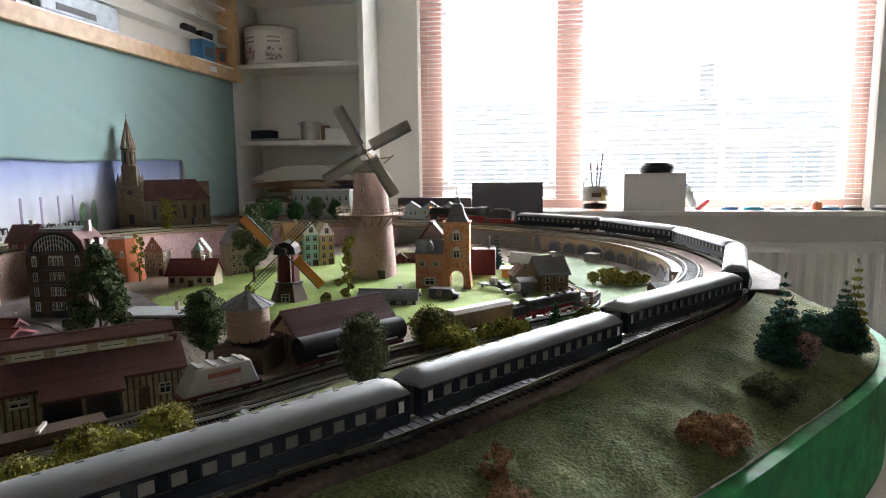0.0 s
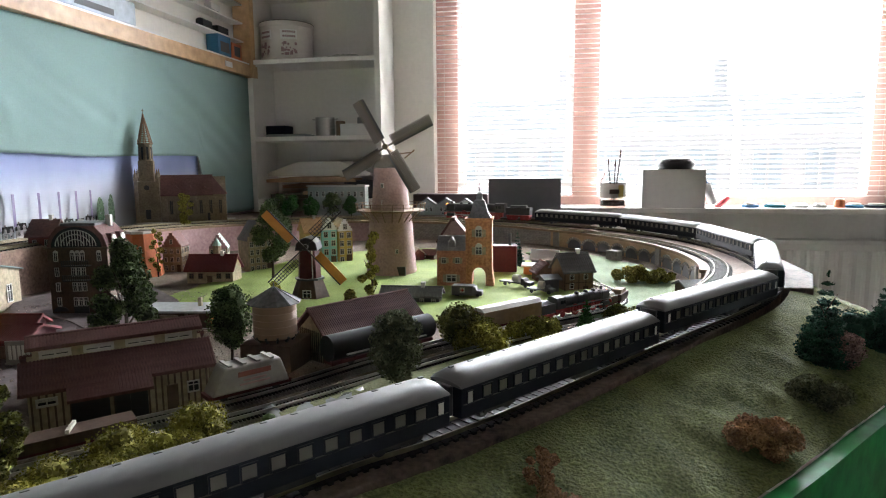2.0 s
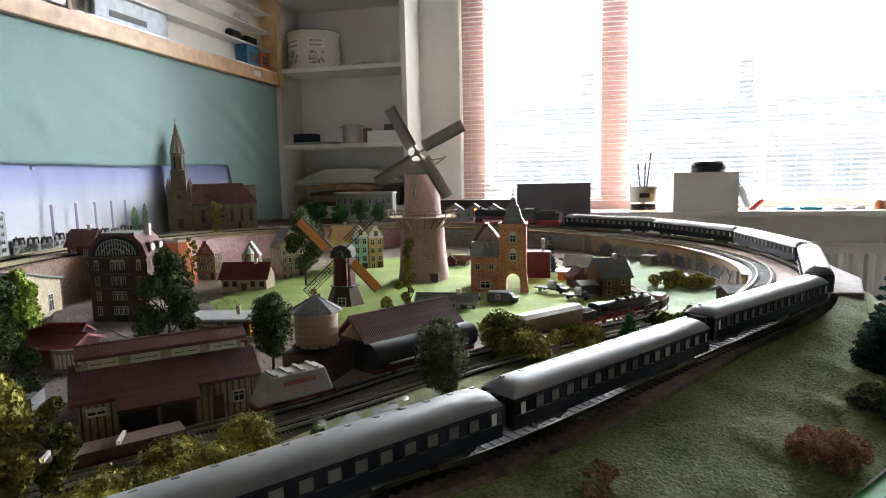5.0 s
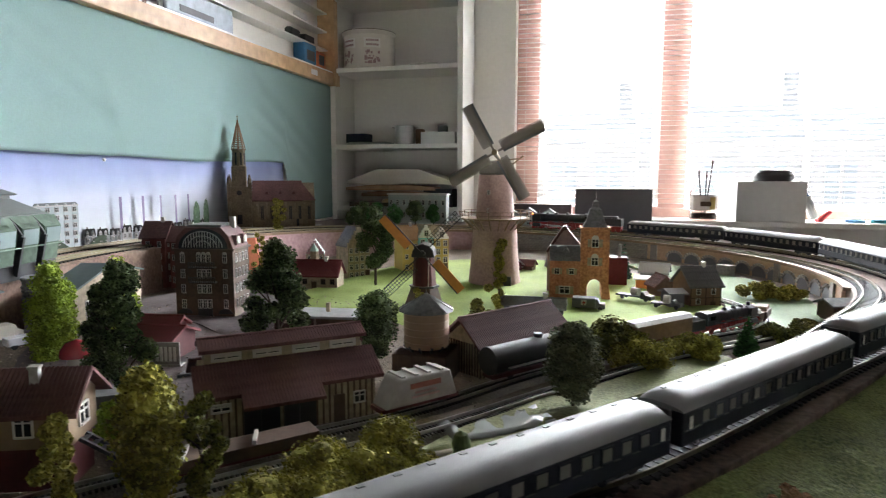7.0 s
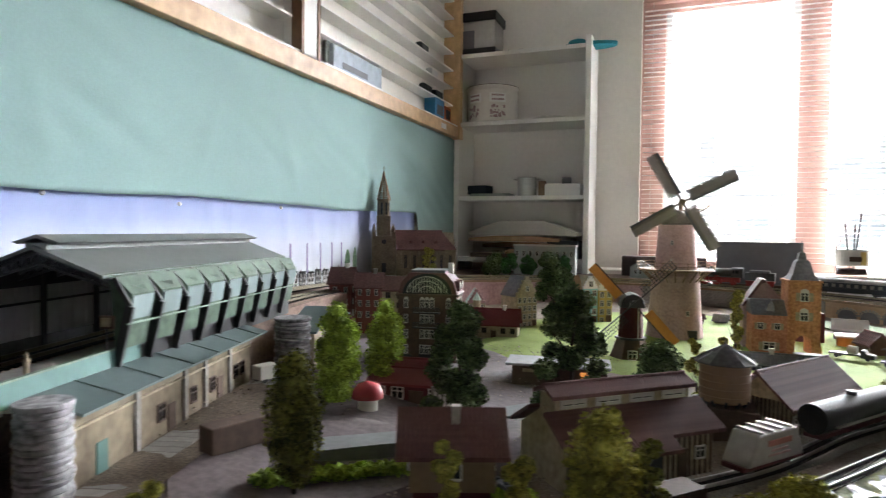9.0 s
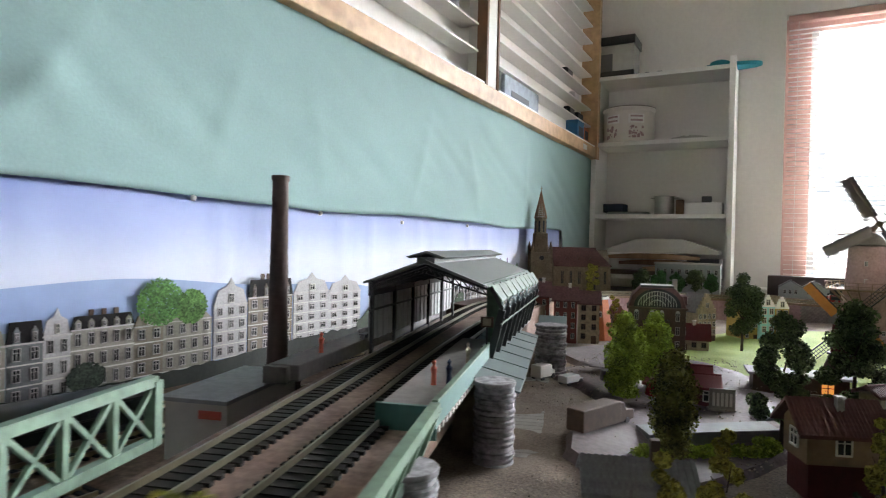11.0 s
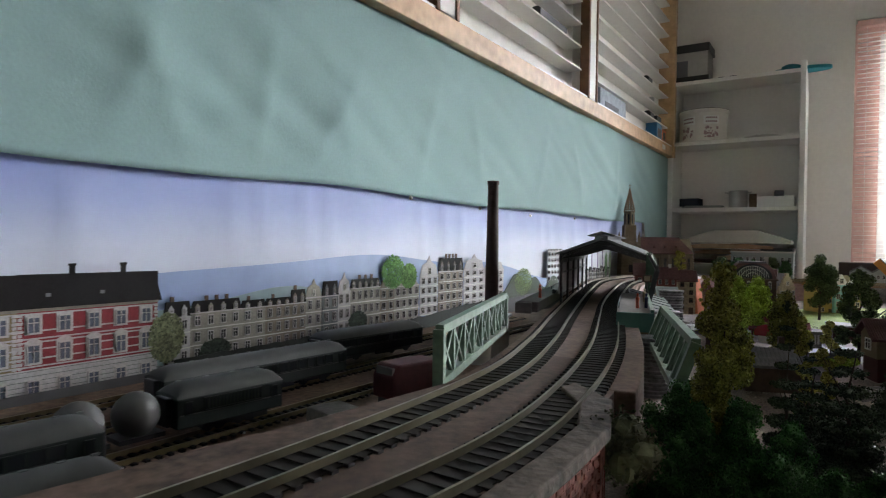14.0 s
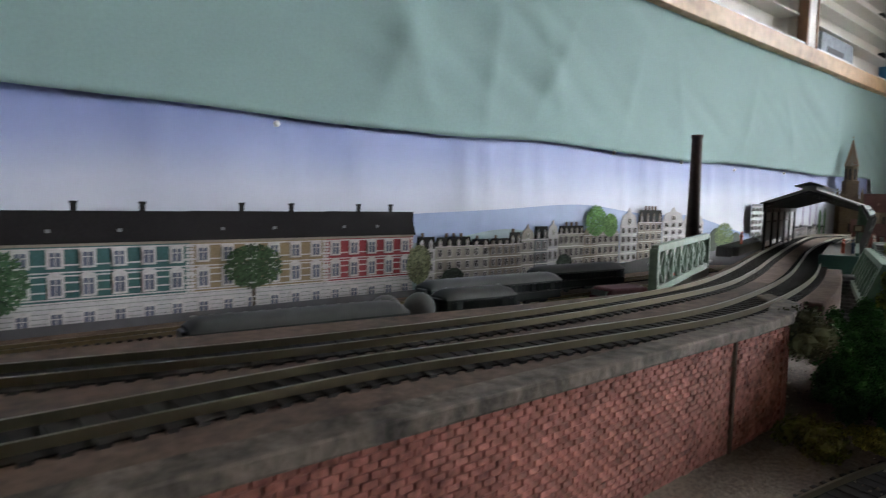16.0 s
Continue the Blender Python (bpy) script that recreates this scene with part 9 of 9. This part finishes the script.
for n_, (y, z, ry, rz_, c, seed) in enumerate(((0.245, 1.012, 0.03, 0.026, (0.06, 0.13, 0.04), 1), (0.285, 1.004, 0.022, 0.02, (0.07, 0.14, 0.04), 2), (-0.348, 0.968, 0.033, 0.024, (0.025, 0.045, 0.02), 3), (-0.128, 0.958, 0.02, 0.026, (0.1, 0.11, 0.06), 4), (-0.575, 0.965, 0.03, 0.03, (0.03, 0.06, 0.03), 5), (0.7, 0.975, 0.045, 0.03, (0.1, 0.14, 0.06), 6), (-0.07, 0.938, 0.02, 0.012, (0.03, 0.04, 0.03), 7), (0.165, 0.945, 0.02, 0.014, (0.03, 0.04, 0.03), 8), (1.245, 1.0, 0.012, 0.035, (0.08, 0.14, 0.08), 9), (1.28, 1.0, 0.01, 0.04, (0.1, 0.16, 0.1), 10))):
    rg = np.random.default_rng(seed)
    n = 1500
    a, q = rg.random(n) * 6.283, np.sqrt(rg.random(n)) * (0.85 + 0.15 * rg.random(n))
    verts, faces = [], []
    for i in range(n):
        cy, cz = y + ry * q[i] * math.cos(a[i]), z + rz_ * q[i] * math.sin(a[i])
        s = 0.0015
        b = rg.random() * 6.283
        x = 0.006 + 0.0012 * rg.random()
        for kk in range(4):
            verts.append((x, cy + s * math.cos(b + kk * 1.57), cz + s * math.sin(b + kk * 1.57)))
        faces.append((4 * i, 4 * i + 1, 4 * i + 2, 4 * i + 3))
    me = bpy.data.meshes.new("printed_tree")
    me.from_pydata(verts, [], faces)
    part_from("printed_tree", me, foliage("printed_foliage_%d" % seed, c, tuple(v * 1.5 for v in c), 0.6), po, "printed green tree")
    if n_ in (2, 3, 4):
        part("printed_trunk", Mesh().box((0.0058, y, 0.936), (0.0006, 0.004, 0.03)), M_BARK, po)
for y, z in ((-0.324, 1.122), (0.281, 1.13), (0.5, 1.125), (0.98, 1.125), (0.72, 1.121)):
    pin = part("drawing_pin", Mesh().lathe([(0.0, 0.004), (0.0022, 0.0034), (0.0034, 0.0015), (0.0034, 0.0), (0, 0)], 14), M_CARDW, None, smooth=True)
    pin.matrix_world = Matrix.Translation((-1.036, y, z - 0.004)) @ Matrix.Rotation(radians(90), 4, "Y")
    tagged(pin, "white drawing pin holding the paper", "pin", "drawing pins")

# ---- things on the shelves ----
SH = {1: 1.6755, 2: 1.4475, 3: 1.1985, 4: 0.9925}
tin = thing("sweet_tin", (-0.925, 2.03, SH[2]), 0, "large round white sweet tin with mauve printed panels", "tin")
part("body", Mesh().lathe([(0, 0), (0.085, 0), (0.086, 0.002), (0.086, 0.104), (0, 0.104)], 40), M_TINW, tin, smooth=True)
part("lid", Mesh().lathe([(0.0875, 0.104), (0.089, 0.106), (0.089, 0.116), (0.086, 0.119), (0.083, 0.117), (0, 0.116)], 40), M_TINW, tin, "white lid with dark rim line", smooth=True)
part("rim_line", Mesh().lathe([(0.0892, 0.117), (0.0896, 0.118), (0.0892, 0.119)], 40), M_BROWN, tin)
for a0 in (-118, -62):
    pm_ = Mesh()
    for k in range(8):
        a = radians(a0 - 16 + k * 4.6)
        pm_.box((0.0864 * math.cos(a), 0.0864 * math.sin(a), 0.075), (0.0008, 0.0058, 0.03), rz=math.degrees(a))
    pa = part("print_panel", pm_, M_CARDW, tin, "pale label panel with two lines of dark bars")
    for z, h in ((0.083, 0.006), (0.069, 0.006)):
        bm2 = Mesh()
        for k in range(6):
            a = radians(a0 - 11 + k * 4.6)
            bm2.box((0.0872 * math.cos(a), 0.0872 * math.sin(a), z), (0.0008, 0.0056, h), rz=math.degrees(a))
        part("label_bar", bm2, M_TINP, pa)
    g2 = Mesh()
    rg = random.Random(int(-a0))
    for k in range(26):
        a, z = radians(a0 + rg.uniform(-17, 17)), rg.uniform(0.012, 0.048)
        g2.box((0.0866 * math.cos(a), 0.0866 * math.sin(a), z), (0.0008, rg.uniform(0.004, 0.01), rg.uniform(0.003, 0.01)), rz=math.degrees(a))
    part("print_picture", g2, M_TINP, tin, "mauve printed picture")
pot = thing("steel_pot", (-0.8, 2.03, SH[3]), 0, "small brushed steel pot with side handles", "pot")
part("body", Mesh().lathe([(0, 0), (0.0315, 0), (0.032, 0.002), (0.032, 0.062), (0.0335, 0.063), (0.031, 0.063), (0.031, 0.004), (0, 0.004)], 32), M_STEEL, pot, smooth=True)
for s in (-1, 1):
    part("handle", Mesh().tube((s * 0.032, 0, 0.056), (s * 0.045, 0, 0.058), 0.002, n=8), M_STEEL, pot)


def carton(name, at, rz, s, m, label, cat="box", lid=None):
    t = thing(name, at, rz, label, cat)
    part("body", Mesh().box((0, 0, s[2] / 2), s), m, t, bevel=0.0015)
    if lid:
        part("lid", Mesh().box((0, 0, s[2] - 0.004), (s[0] + 0.003, s[1] + 0.003, 0.01)), lid, t, bevel=0.001)
    return t


carton("card_box", (-0.672, 2.02, SH[3]), 0, (0.115, 0.08, 0.038), M_CARDW, "low white card box")
carton("card_box", (-0.665, 2.02, SH[3] + 0.038), 8, (0.03, 0.03, 0.022), M_CARDGREY, "small dark box on a white box")
carton("card_box", (-0.752, 2.05, SH[3]), 5, (0.025, 0.03, 0.052), M_WOOD, "small brown upright carton")
cl = carton("cloth_bundle", (-0.965, 2.03, SH[3] + 0.008), -6, (0.07, 0.06, 0.03), M_NAVY, "folded dark navy cloth pouch", "cloth")
mg = thing("paper_stack", (-0.925, 2.02, SH[3]), 4, "thin stack of grey papers", "papers")
for k in range(4):
    part("sheet", Mesh().box((0.004 * k, -0.003 * k, 0.001 + 0.002 * k), (0.13, 0.1, 0.0016)), M_PALEH, mg)
bag = thing("plastic_bag", (-0.72, 2.03, SH[2]), 0, "crumpled translucent plastic bag lying flat", "bag")
bgm = Mesh()
N1, N2 = 16, 8
vv = [(-0.08 + 0.16 * i / N1, -0.05 + 0.1 * j / N2, 0.002 + (0.022 * math.sin(math.pi * i / N1) * math.sin(math.pi * j / N2)) * (0.7 + 0.6 * noise.noise((i * 0.6, j * 0.7, 1)))) for j in range(N2 + 1) for i in range(N1 + 1)]
bgm.add(vv, [(j * (N1 + 1) + i, j * (N1 + 1) + i + 1, (j + 1) * (N1 + 1) + i + 1, (j + 1) * (N1 + 1) + i) for j in range(N2) for i in range(N1)])
part("film", bgm, mat("hazy_plastic", (0.5, 0.47, 0.43), 0.3, 0.1, 90, 0.1), bag, smooth=True).modifiers.new("solid", "SOLIDIFY").thickness = 0.0008
for k, (x, y, w, d, rz, m, lb) in enumerate(((-0.8, 2.02, 0.36, 0.13, 0, M_OFFW, "pale curved board offcut"), (-0.83, 2.0, 0.3, 0.11, 6, M_PLY, "bare plywood offcut"), (-0.8, 2.0, 0.26, 0.1, -9, M_DKWOOD, "brown wooden offcut"), (-0.76, 2.0, 0.2, 0.1, 12, M_PLY, "short plywood offcut"))):
    o = thing("wood_offcut", (x, y, SH[4] + 0.075 - k * 0.02), rz, lb + " lying in the shelf", "wood offcut", "wood offcuts")
    m_ = Mesh().prism([(-w / 2, 0), (w / 2, 0), (w / 2, 0.01), (w * 0.2, 0.018 + 0.03 * (k == 0)), (-w * 0.2, 0.018 + 0.03 * (k == 0)), (-w / 2, 0.01)], -d / 2, d / 2, "y")
    part("board", m_, m, o, bevel=0.001)
rs_ = thing("wood_stack", (-0.8, 2.03, SH[4]), 0, "dark pile of flat parts under the offcuts", "pile")
part("flat_stack", Mesh().box((0, 0, 0.007), (0.36, 0.12, 0.014)), M_BROWN, rs_)
cb = carton("camera_box", (-0.665, 2.0, SH[4]), -4, (0.1, 0.07, 0.06), M_BLACK, "black printed carton with pale lettering bars")
for z, w in ((0.045, 0.03), (0.02, 0.05)):
    part("lettering", Mesh().box((0.01, -0.0355, z), (w, 0.0006, 0.004)), M_OFFW, cb, "pale lettering bar")
carton("card_box", (-0.68, 1.99, SH[4] - 0.0), 0, (0.14, 0.06, 0.001), M_CARDW, "flat white card lying on the shelf")
cs = thing("storage_case", (-0.965, 2.03, SH[1]), 0, "clear storage case with black lid and base", "case")
part("base", Mesh().box((0, 0, 0.01), (0.13, 0.12, 0.02)), M_BLACK, cs, bevel=0.002)
part("clear_box", Mesh().box((0, 0, 0.065), (0.12, 0.11, 0.09)), mat("smoky_clear_plastic", (0.4, 0.38, 0.35), 0.15, 0.1, 60, 0.0), cs)
part("lid", Mesh().box((0, 0, 0.125), (0.132, 0.122, 0.03)), M_BLACK, cs, bevel=0.002)
part("content", Mesh().box((-0.035, -0.052, 0.05), (0.05, 0.01, 0.06)), M_CARDGREY, cs)
for x in (-0.86, -0.82):
    g = thing("sunglasses", (x, 2.0, SH[1]), 10, "small dark folded glasses", "glasses", "glasses on the shelf")
    part("lens", Mesh().lathe([(0, 0.001), (0.013, 0.002), (0.013, 0.008), (0, 0.01)], 12), M_BLACK, g)
    part("arm", Mesh().tube((-0.012, 0, 0.006), (0.02, 0.015, 0.012), 0.0012, n=6), M_BLACK, g)
sl_ = thing("teal_slipper", (-0.6, 2.02, SH[1]), 0, "teal flat fabric slipper lying on the shelf top", "slipper")
part("sole", Mesh().prism([(0.09 * math.cos(a), 0.035 * math.sin(a)) for a in [2 * math.pi * k / 20 for k in range(20)]], 0, 0.012, "z"), M_TEALB, sl_, bevel=0.002)
part("upper", Mesh().lathe([(0.034, 0.012), (0.03, 0.022), (0.015, 0.028), (0, 0.029)], 18, (-0.035, 0, 0)), M_TEALB, sl_, smooth=True)

# ---- things in the display case ----
c1 = carton("model_box", (-1.06, 1.83, 1.4352), 0, (0.04, 0.075, 0.07), M_BLUEB, "blue model box with a dark top", "box")
part("flap", Mesh().box((0, 0, 0.08), (0.036, 0.06, 0.02)), M_BLACK, c1)
part("picture", Mesh().box((0.0206, 0.0, 0.03), (0.001, 0.05, 0.03)), M_CARDGREY, c1)
c2 = carton("model_box", (-1.058, 1.91, 1.4352), 0, (0.03, 0.06, 0.055), M_ORBOX, "small orange card model box", "box")
part("window", Mesh().box((0.0156, 0, 0.03), (0.001, 0.035, 0.03)), M_CARDGREY, c2)
c3 = thing("plastic_pack", (-1.055, 1.3, 1.4352), 0, "clear blister pack with a printed white card", "package")
part("card", Mesh().box((0.0, 0, 0.035), (0.006, 0.26, 0.07)), M_PALEH, c3)
part("blister", Mesh().box((0.008, 0, 0.033), (0.012, 0.24, 0.055)), mat("crinkled_blister", (0.45, 0.5, 0.56), 0.1, 0.25, 60, 0.4, dist=0.004), c3, bevel=0.004)
part("label_bar", Mesh().box((0.0148, -0.02, 0.02), (0.001, 0.12, 0.014)), M_CARDGREY, c3)
tg = part("price_tag", Mesh().box((-1.0185, 1.81, 1.411), (0.0015, 0.04, 0.016)), M_CARDW, None)
tagged(tg, "small white paper tag on the pine rail", "tag")
for y, z, L, m, lb in ((0.86, 1.563, 0.16, M_CARDGREY, "dark grey model wagon in the case"), (0.62, 1.679, 0.14, M_DKGREEN, "dark green model coach in the case"), (1.75, 1.5045, 0.05, M_BLACK, "small black model in the case"), (1.8, 1.5625, 0.05, M_CARDW, "small white model in the case"), (1.72, 1.6205, 0.05, M_BLACK, "small dark model in the case"), (0.1, 1.5625, 0.16, M_MAROON, "maroon model coach in the case")):
    t = thing("display_model", (-1.058, y, z), 90, lb, "model vehicle", "models in the display case")
    part("body", Mesh().prism([(-0.012, 0.006), (0.012, 0.006), (0.012, 0.022), (0.006, 0.027), (-0.006, 0.027), (-0.012, 0.022)], -L / 2, L / 2, "x"), m, t, bevel=0.001)
    part("chassis", Mesh().box((0, 0, 0.003), (L * 0.9, 0.018, 0.006)), M_BLACK, t)

# ---- things on the window sill ----
SZ = 0.962
jar = thing("brush_jar", (0.15, 2.06, SZ), 0, "glass jar with a worn label holding paint brushes", "jar")
part("glass", Mesh().lathe([(0, 0), (0.04, 0), (0.041, 0.003), (0.041, 0.085), (0.03, 0.1), (0.03, 0.112), (0.028, 0.112), (0.028, 0.1), (0.038, 0.084), (0.038, 0.004), (0, 0.004)], 28), M_GLASS, jar, smooth=True)
part("label", Mesh().lathe([(0.0414, 0.03), (0.0414, 0.075)], 28), M_OFFW, jar, "cream label")
part("paint_residue", Mesh().lathe([(0, 0.005), (0.0365, 0.005), (0.0365, 0.022), (0, 0.024)], 24), M_BROWN, jar, "dark dried paint in the jar")
part("label_panel", Mesh().box((0.02, -0.0365, 0.052), (0.018, 0.0008, 0.036), rz=29), M_YELLOW, jar, "yellow label panel")
part("label_mark", Mesh().box((0.0, -0.0416, 0.05), (0.03, 0.0008, 0.014)), M_BROWN, jar)
for dx, dy, h in ((0.012, 0.0, 0.165), (-0.01, 0.006, 0.135), (0.002, -0.012, 0.13)):
    b_ = part("brush", Mesh().tube((dx * 0.3, dy, 0.01), (dx * 1.6, dy, h), 0.0025, 0.0018, 8), M_BLACK, jar, "dark brush handle")
    part("bristles", Mesh().tube((dx * 1.6, dy, h), (dx * 1.7, dy, h + 0.02), 0.0035, 0.001, 8), M_BROWN, b_)
bx = carton("white_box", (0.325, 2.06, SZ), 0, (0.185, 0.1, 0.118), M_CARDW, "plain white square carton on the sill", "box")
md = thing("round_case", (0.335, 2.05, SZ + 0.118), 0, "flat oval black case lying on the carton", "case")
part("case", Mesh().lathe([(0, 0), (0.05, 0.0), (0.056, 0.012), (0.055, 0.022), (0.045, 0.032), (0, 0.034)], 28), M_BLACK, md, smooth=True)
tbp = thing("paint_tube", (0.45, 2.05, SZ), 20, "leaning white and red tube with a blue cap", "tube")
part("tube", Mesh().tube((0.0, 0, 0.012), (-0.03, 0, 0.075), 0.012, 0.014, 14), M_CARDW, tbp)
part("cap", Mesh().tube((-0.03, 0, 0.075), (-0.04, 0, 0.097), 0.009, 0.005, 12), M_BLUEB, tbp)
part("stripe", Mesh().tube((0.012, 0, 0.001), (0.05, 0, 0.03), 0.01, 0.006, 10), mat("tube_red", (0.5, 0.05, 0.06), 0.4, 0.1, 90, 0), tbp)
for k, (x, m, w) in enumerate(((0.56, M_BLUEB, 0.05), (0.63, M_TEALB, 0.06), (0.7, M_CARDW, 0.05), (0.755, M_OFFW, 0.04), (0.81, M_ORBOX, 0.03), (0.85, M_BLUEB, 0.05), (0.91, M_NAVY, 0.06), (1.0, M_CARDGREY, 0.07))):
    t = thing("paint_pot", (x, 2.06, SZ), k * 25, "small flat paint pot or tool on the sill", "paint pot", "small tools on the sill")
    hh = 0.024 if k == 4 else 0.009
    part("pot", Mesh().lathe([(0, 0), (w / 2, 0), (w / 2, hh * 0.8), (w * 0.4, hh), (0, hh)], 14), m, t, smooth=True)
    part("lid", Mesh().lathe([(w * 0.36, hh), (w * 0.36, hh + 0.004), (0, hh + 0.0045)], 14), M_CARDW if k % 2 else M_OFFW, t, smooth=True)
gb = thing("grey_panel", (-0.118, 1.80, 0.948), 0, "dark grey card panel standing behind the line", "card panel")
part("panel", Mesh().box((0, 0, 0.052), (0.205, 0.006, 0.118)), M_CARDGREY, gb)
part("foot", Mesh().box((0, 0.015, 0.003), (0.15, 0.04, 0.006)), M_CARDGREY, gb)
bx2 = carton("tool_case", (-0.36, 1.98, 0.948), 0, (0.24, 0.06, 0.06), mat("dark_brown_case", (0.05, 0.03, 0.03), 0.5, 0.2, 90, 0.1), "long dark brown case by the window", "case")


# ---- street litter and card strips ----
M_STRIP = mat("grey_card_strip", (0.12, 0.122, 0.12), 0.75, 0.2, 160, 0.2, coarse=30)
for pts in (((-0.545, 0.318), (-0.505, 0.352), (-0.452, 0.392), (-0.464, 0.416), (-0.52, 0.372), (-0.56, 0.342)),
            ((-0.471, 0.451), (-0.405, 0.515), (-0.418, 0.548), (-0.476, 0.479))):
    zz = max(ground_z(*p) for p in pts)
    structure("pavement", Mesh().prism(list(pts), zz - 0.006, zz + 0.0082, "z"), M_STRIP, "pale grey card strip of the village street")


def scatter(name, x0, x1, y0, y1, n, size, material, label, seed, dz=0.006):
    """Loose grains lying on the ground."""
    rg = np.random.default_rng(seed)
    verts, faces = [], []
    for i in range(n):
        x, y = x0 + (x1 - x0) * rg.random(), y0 + (y1 - y0) * rg.random()
        s = size * (0.4 + 0.9 * rg.random())
        a = rg.random() * 6.283
        z = ground_z(x, y) + dz
        b = len(verts)
        verts += [(x + s * math.cos(a + k * 2.1), y + s * math.sin(a + k * 2.1) * 0.8, z - s * 0.3) for k in range(3)] + [(x, y, z + s * 0.7)]
        faces += [(b, b + 1, b + 3), (b + 1, b + 2, b + 3), (b + 2, b, b + 3)]
    me = bpy.data.meshes.new(name)
    me.from_pydata(verts, [], faces)
    tagged(part_from(name, me, material, None), label, "gravel", kind="stuff")


F_GRIT = foliage("mixed_street_grit", (0.16, 0.12, 0.09), (0.34, 0.29, 0.24), 0.8)
scatter("street_grit", -0.7, -0.38, 0.3, 0.85, 1500, 0.0011, F_GRIT, "loose tan grit and crumbs on the village street", 3, 0.0062)
scatter("yard_grit", -0.45, -0.2, 0.22, 0.62, 1600, 0.0011, F_GRIT, "loose brown grit between the sheds", 4, 0.0015)
scatter("deck_grit", -0.6, -0.42, -0.3, 0.25, 1200, 0.0011, F_GRIT, "loose grit and twigs under the trees", 6, 0.0015)
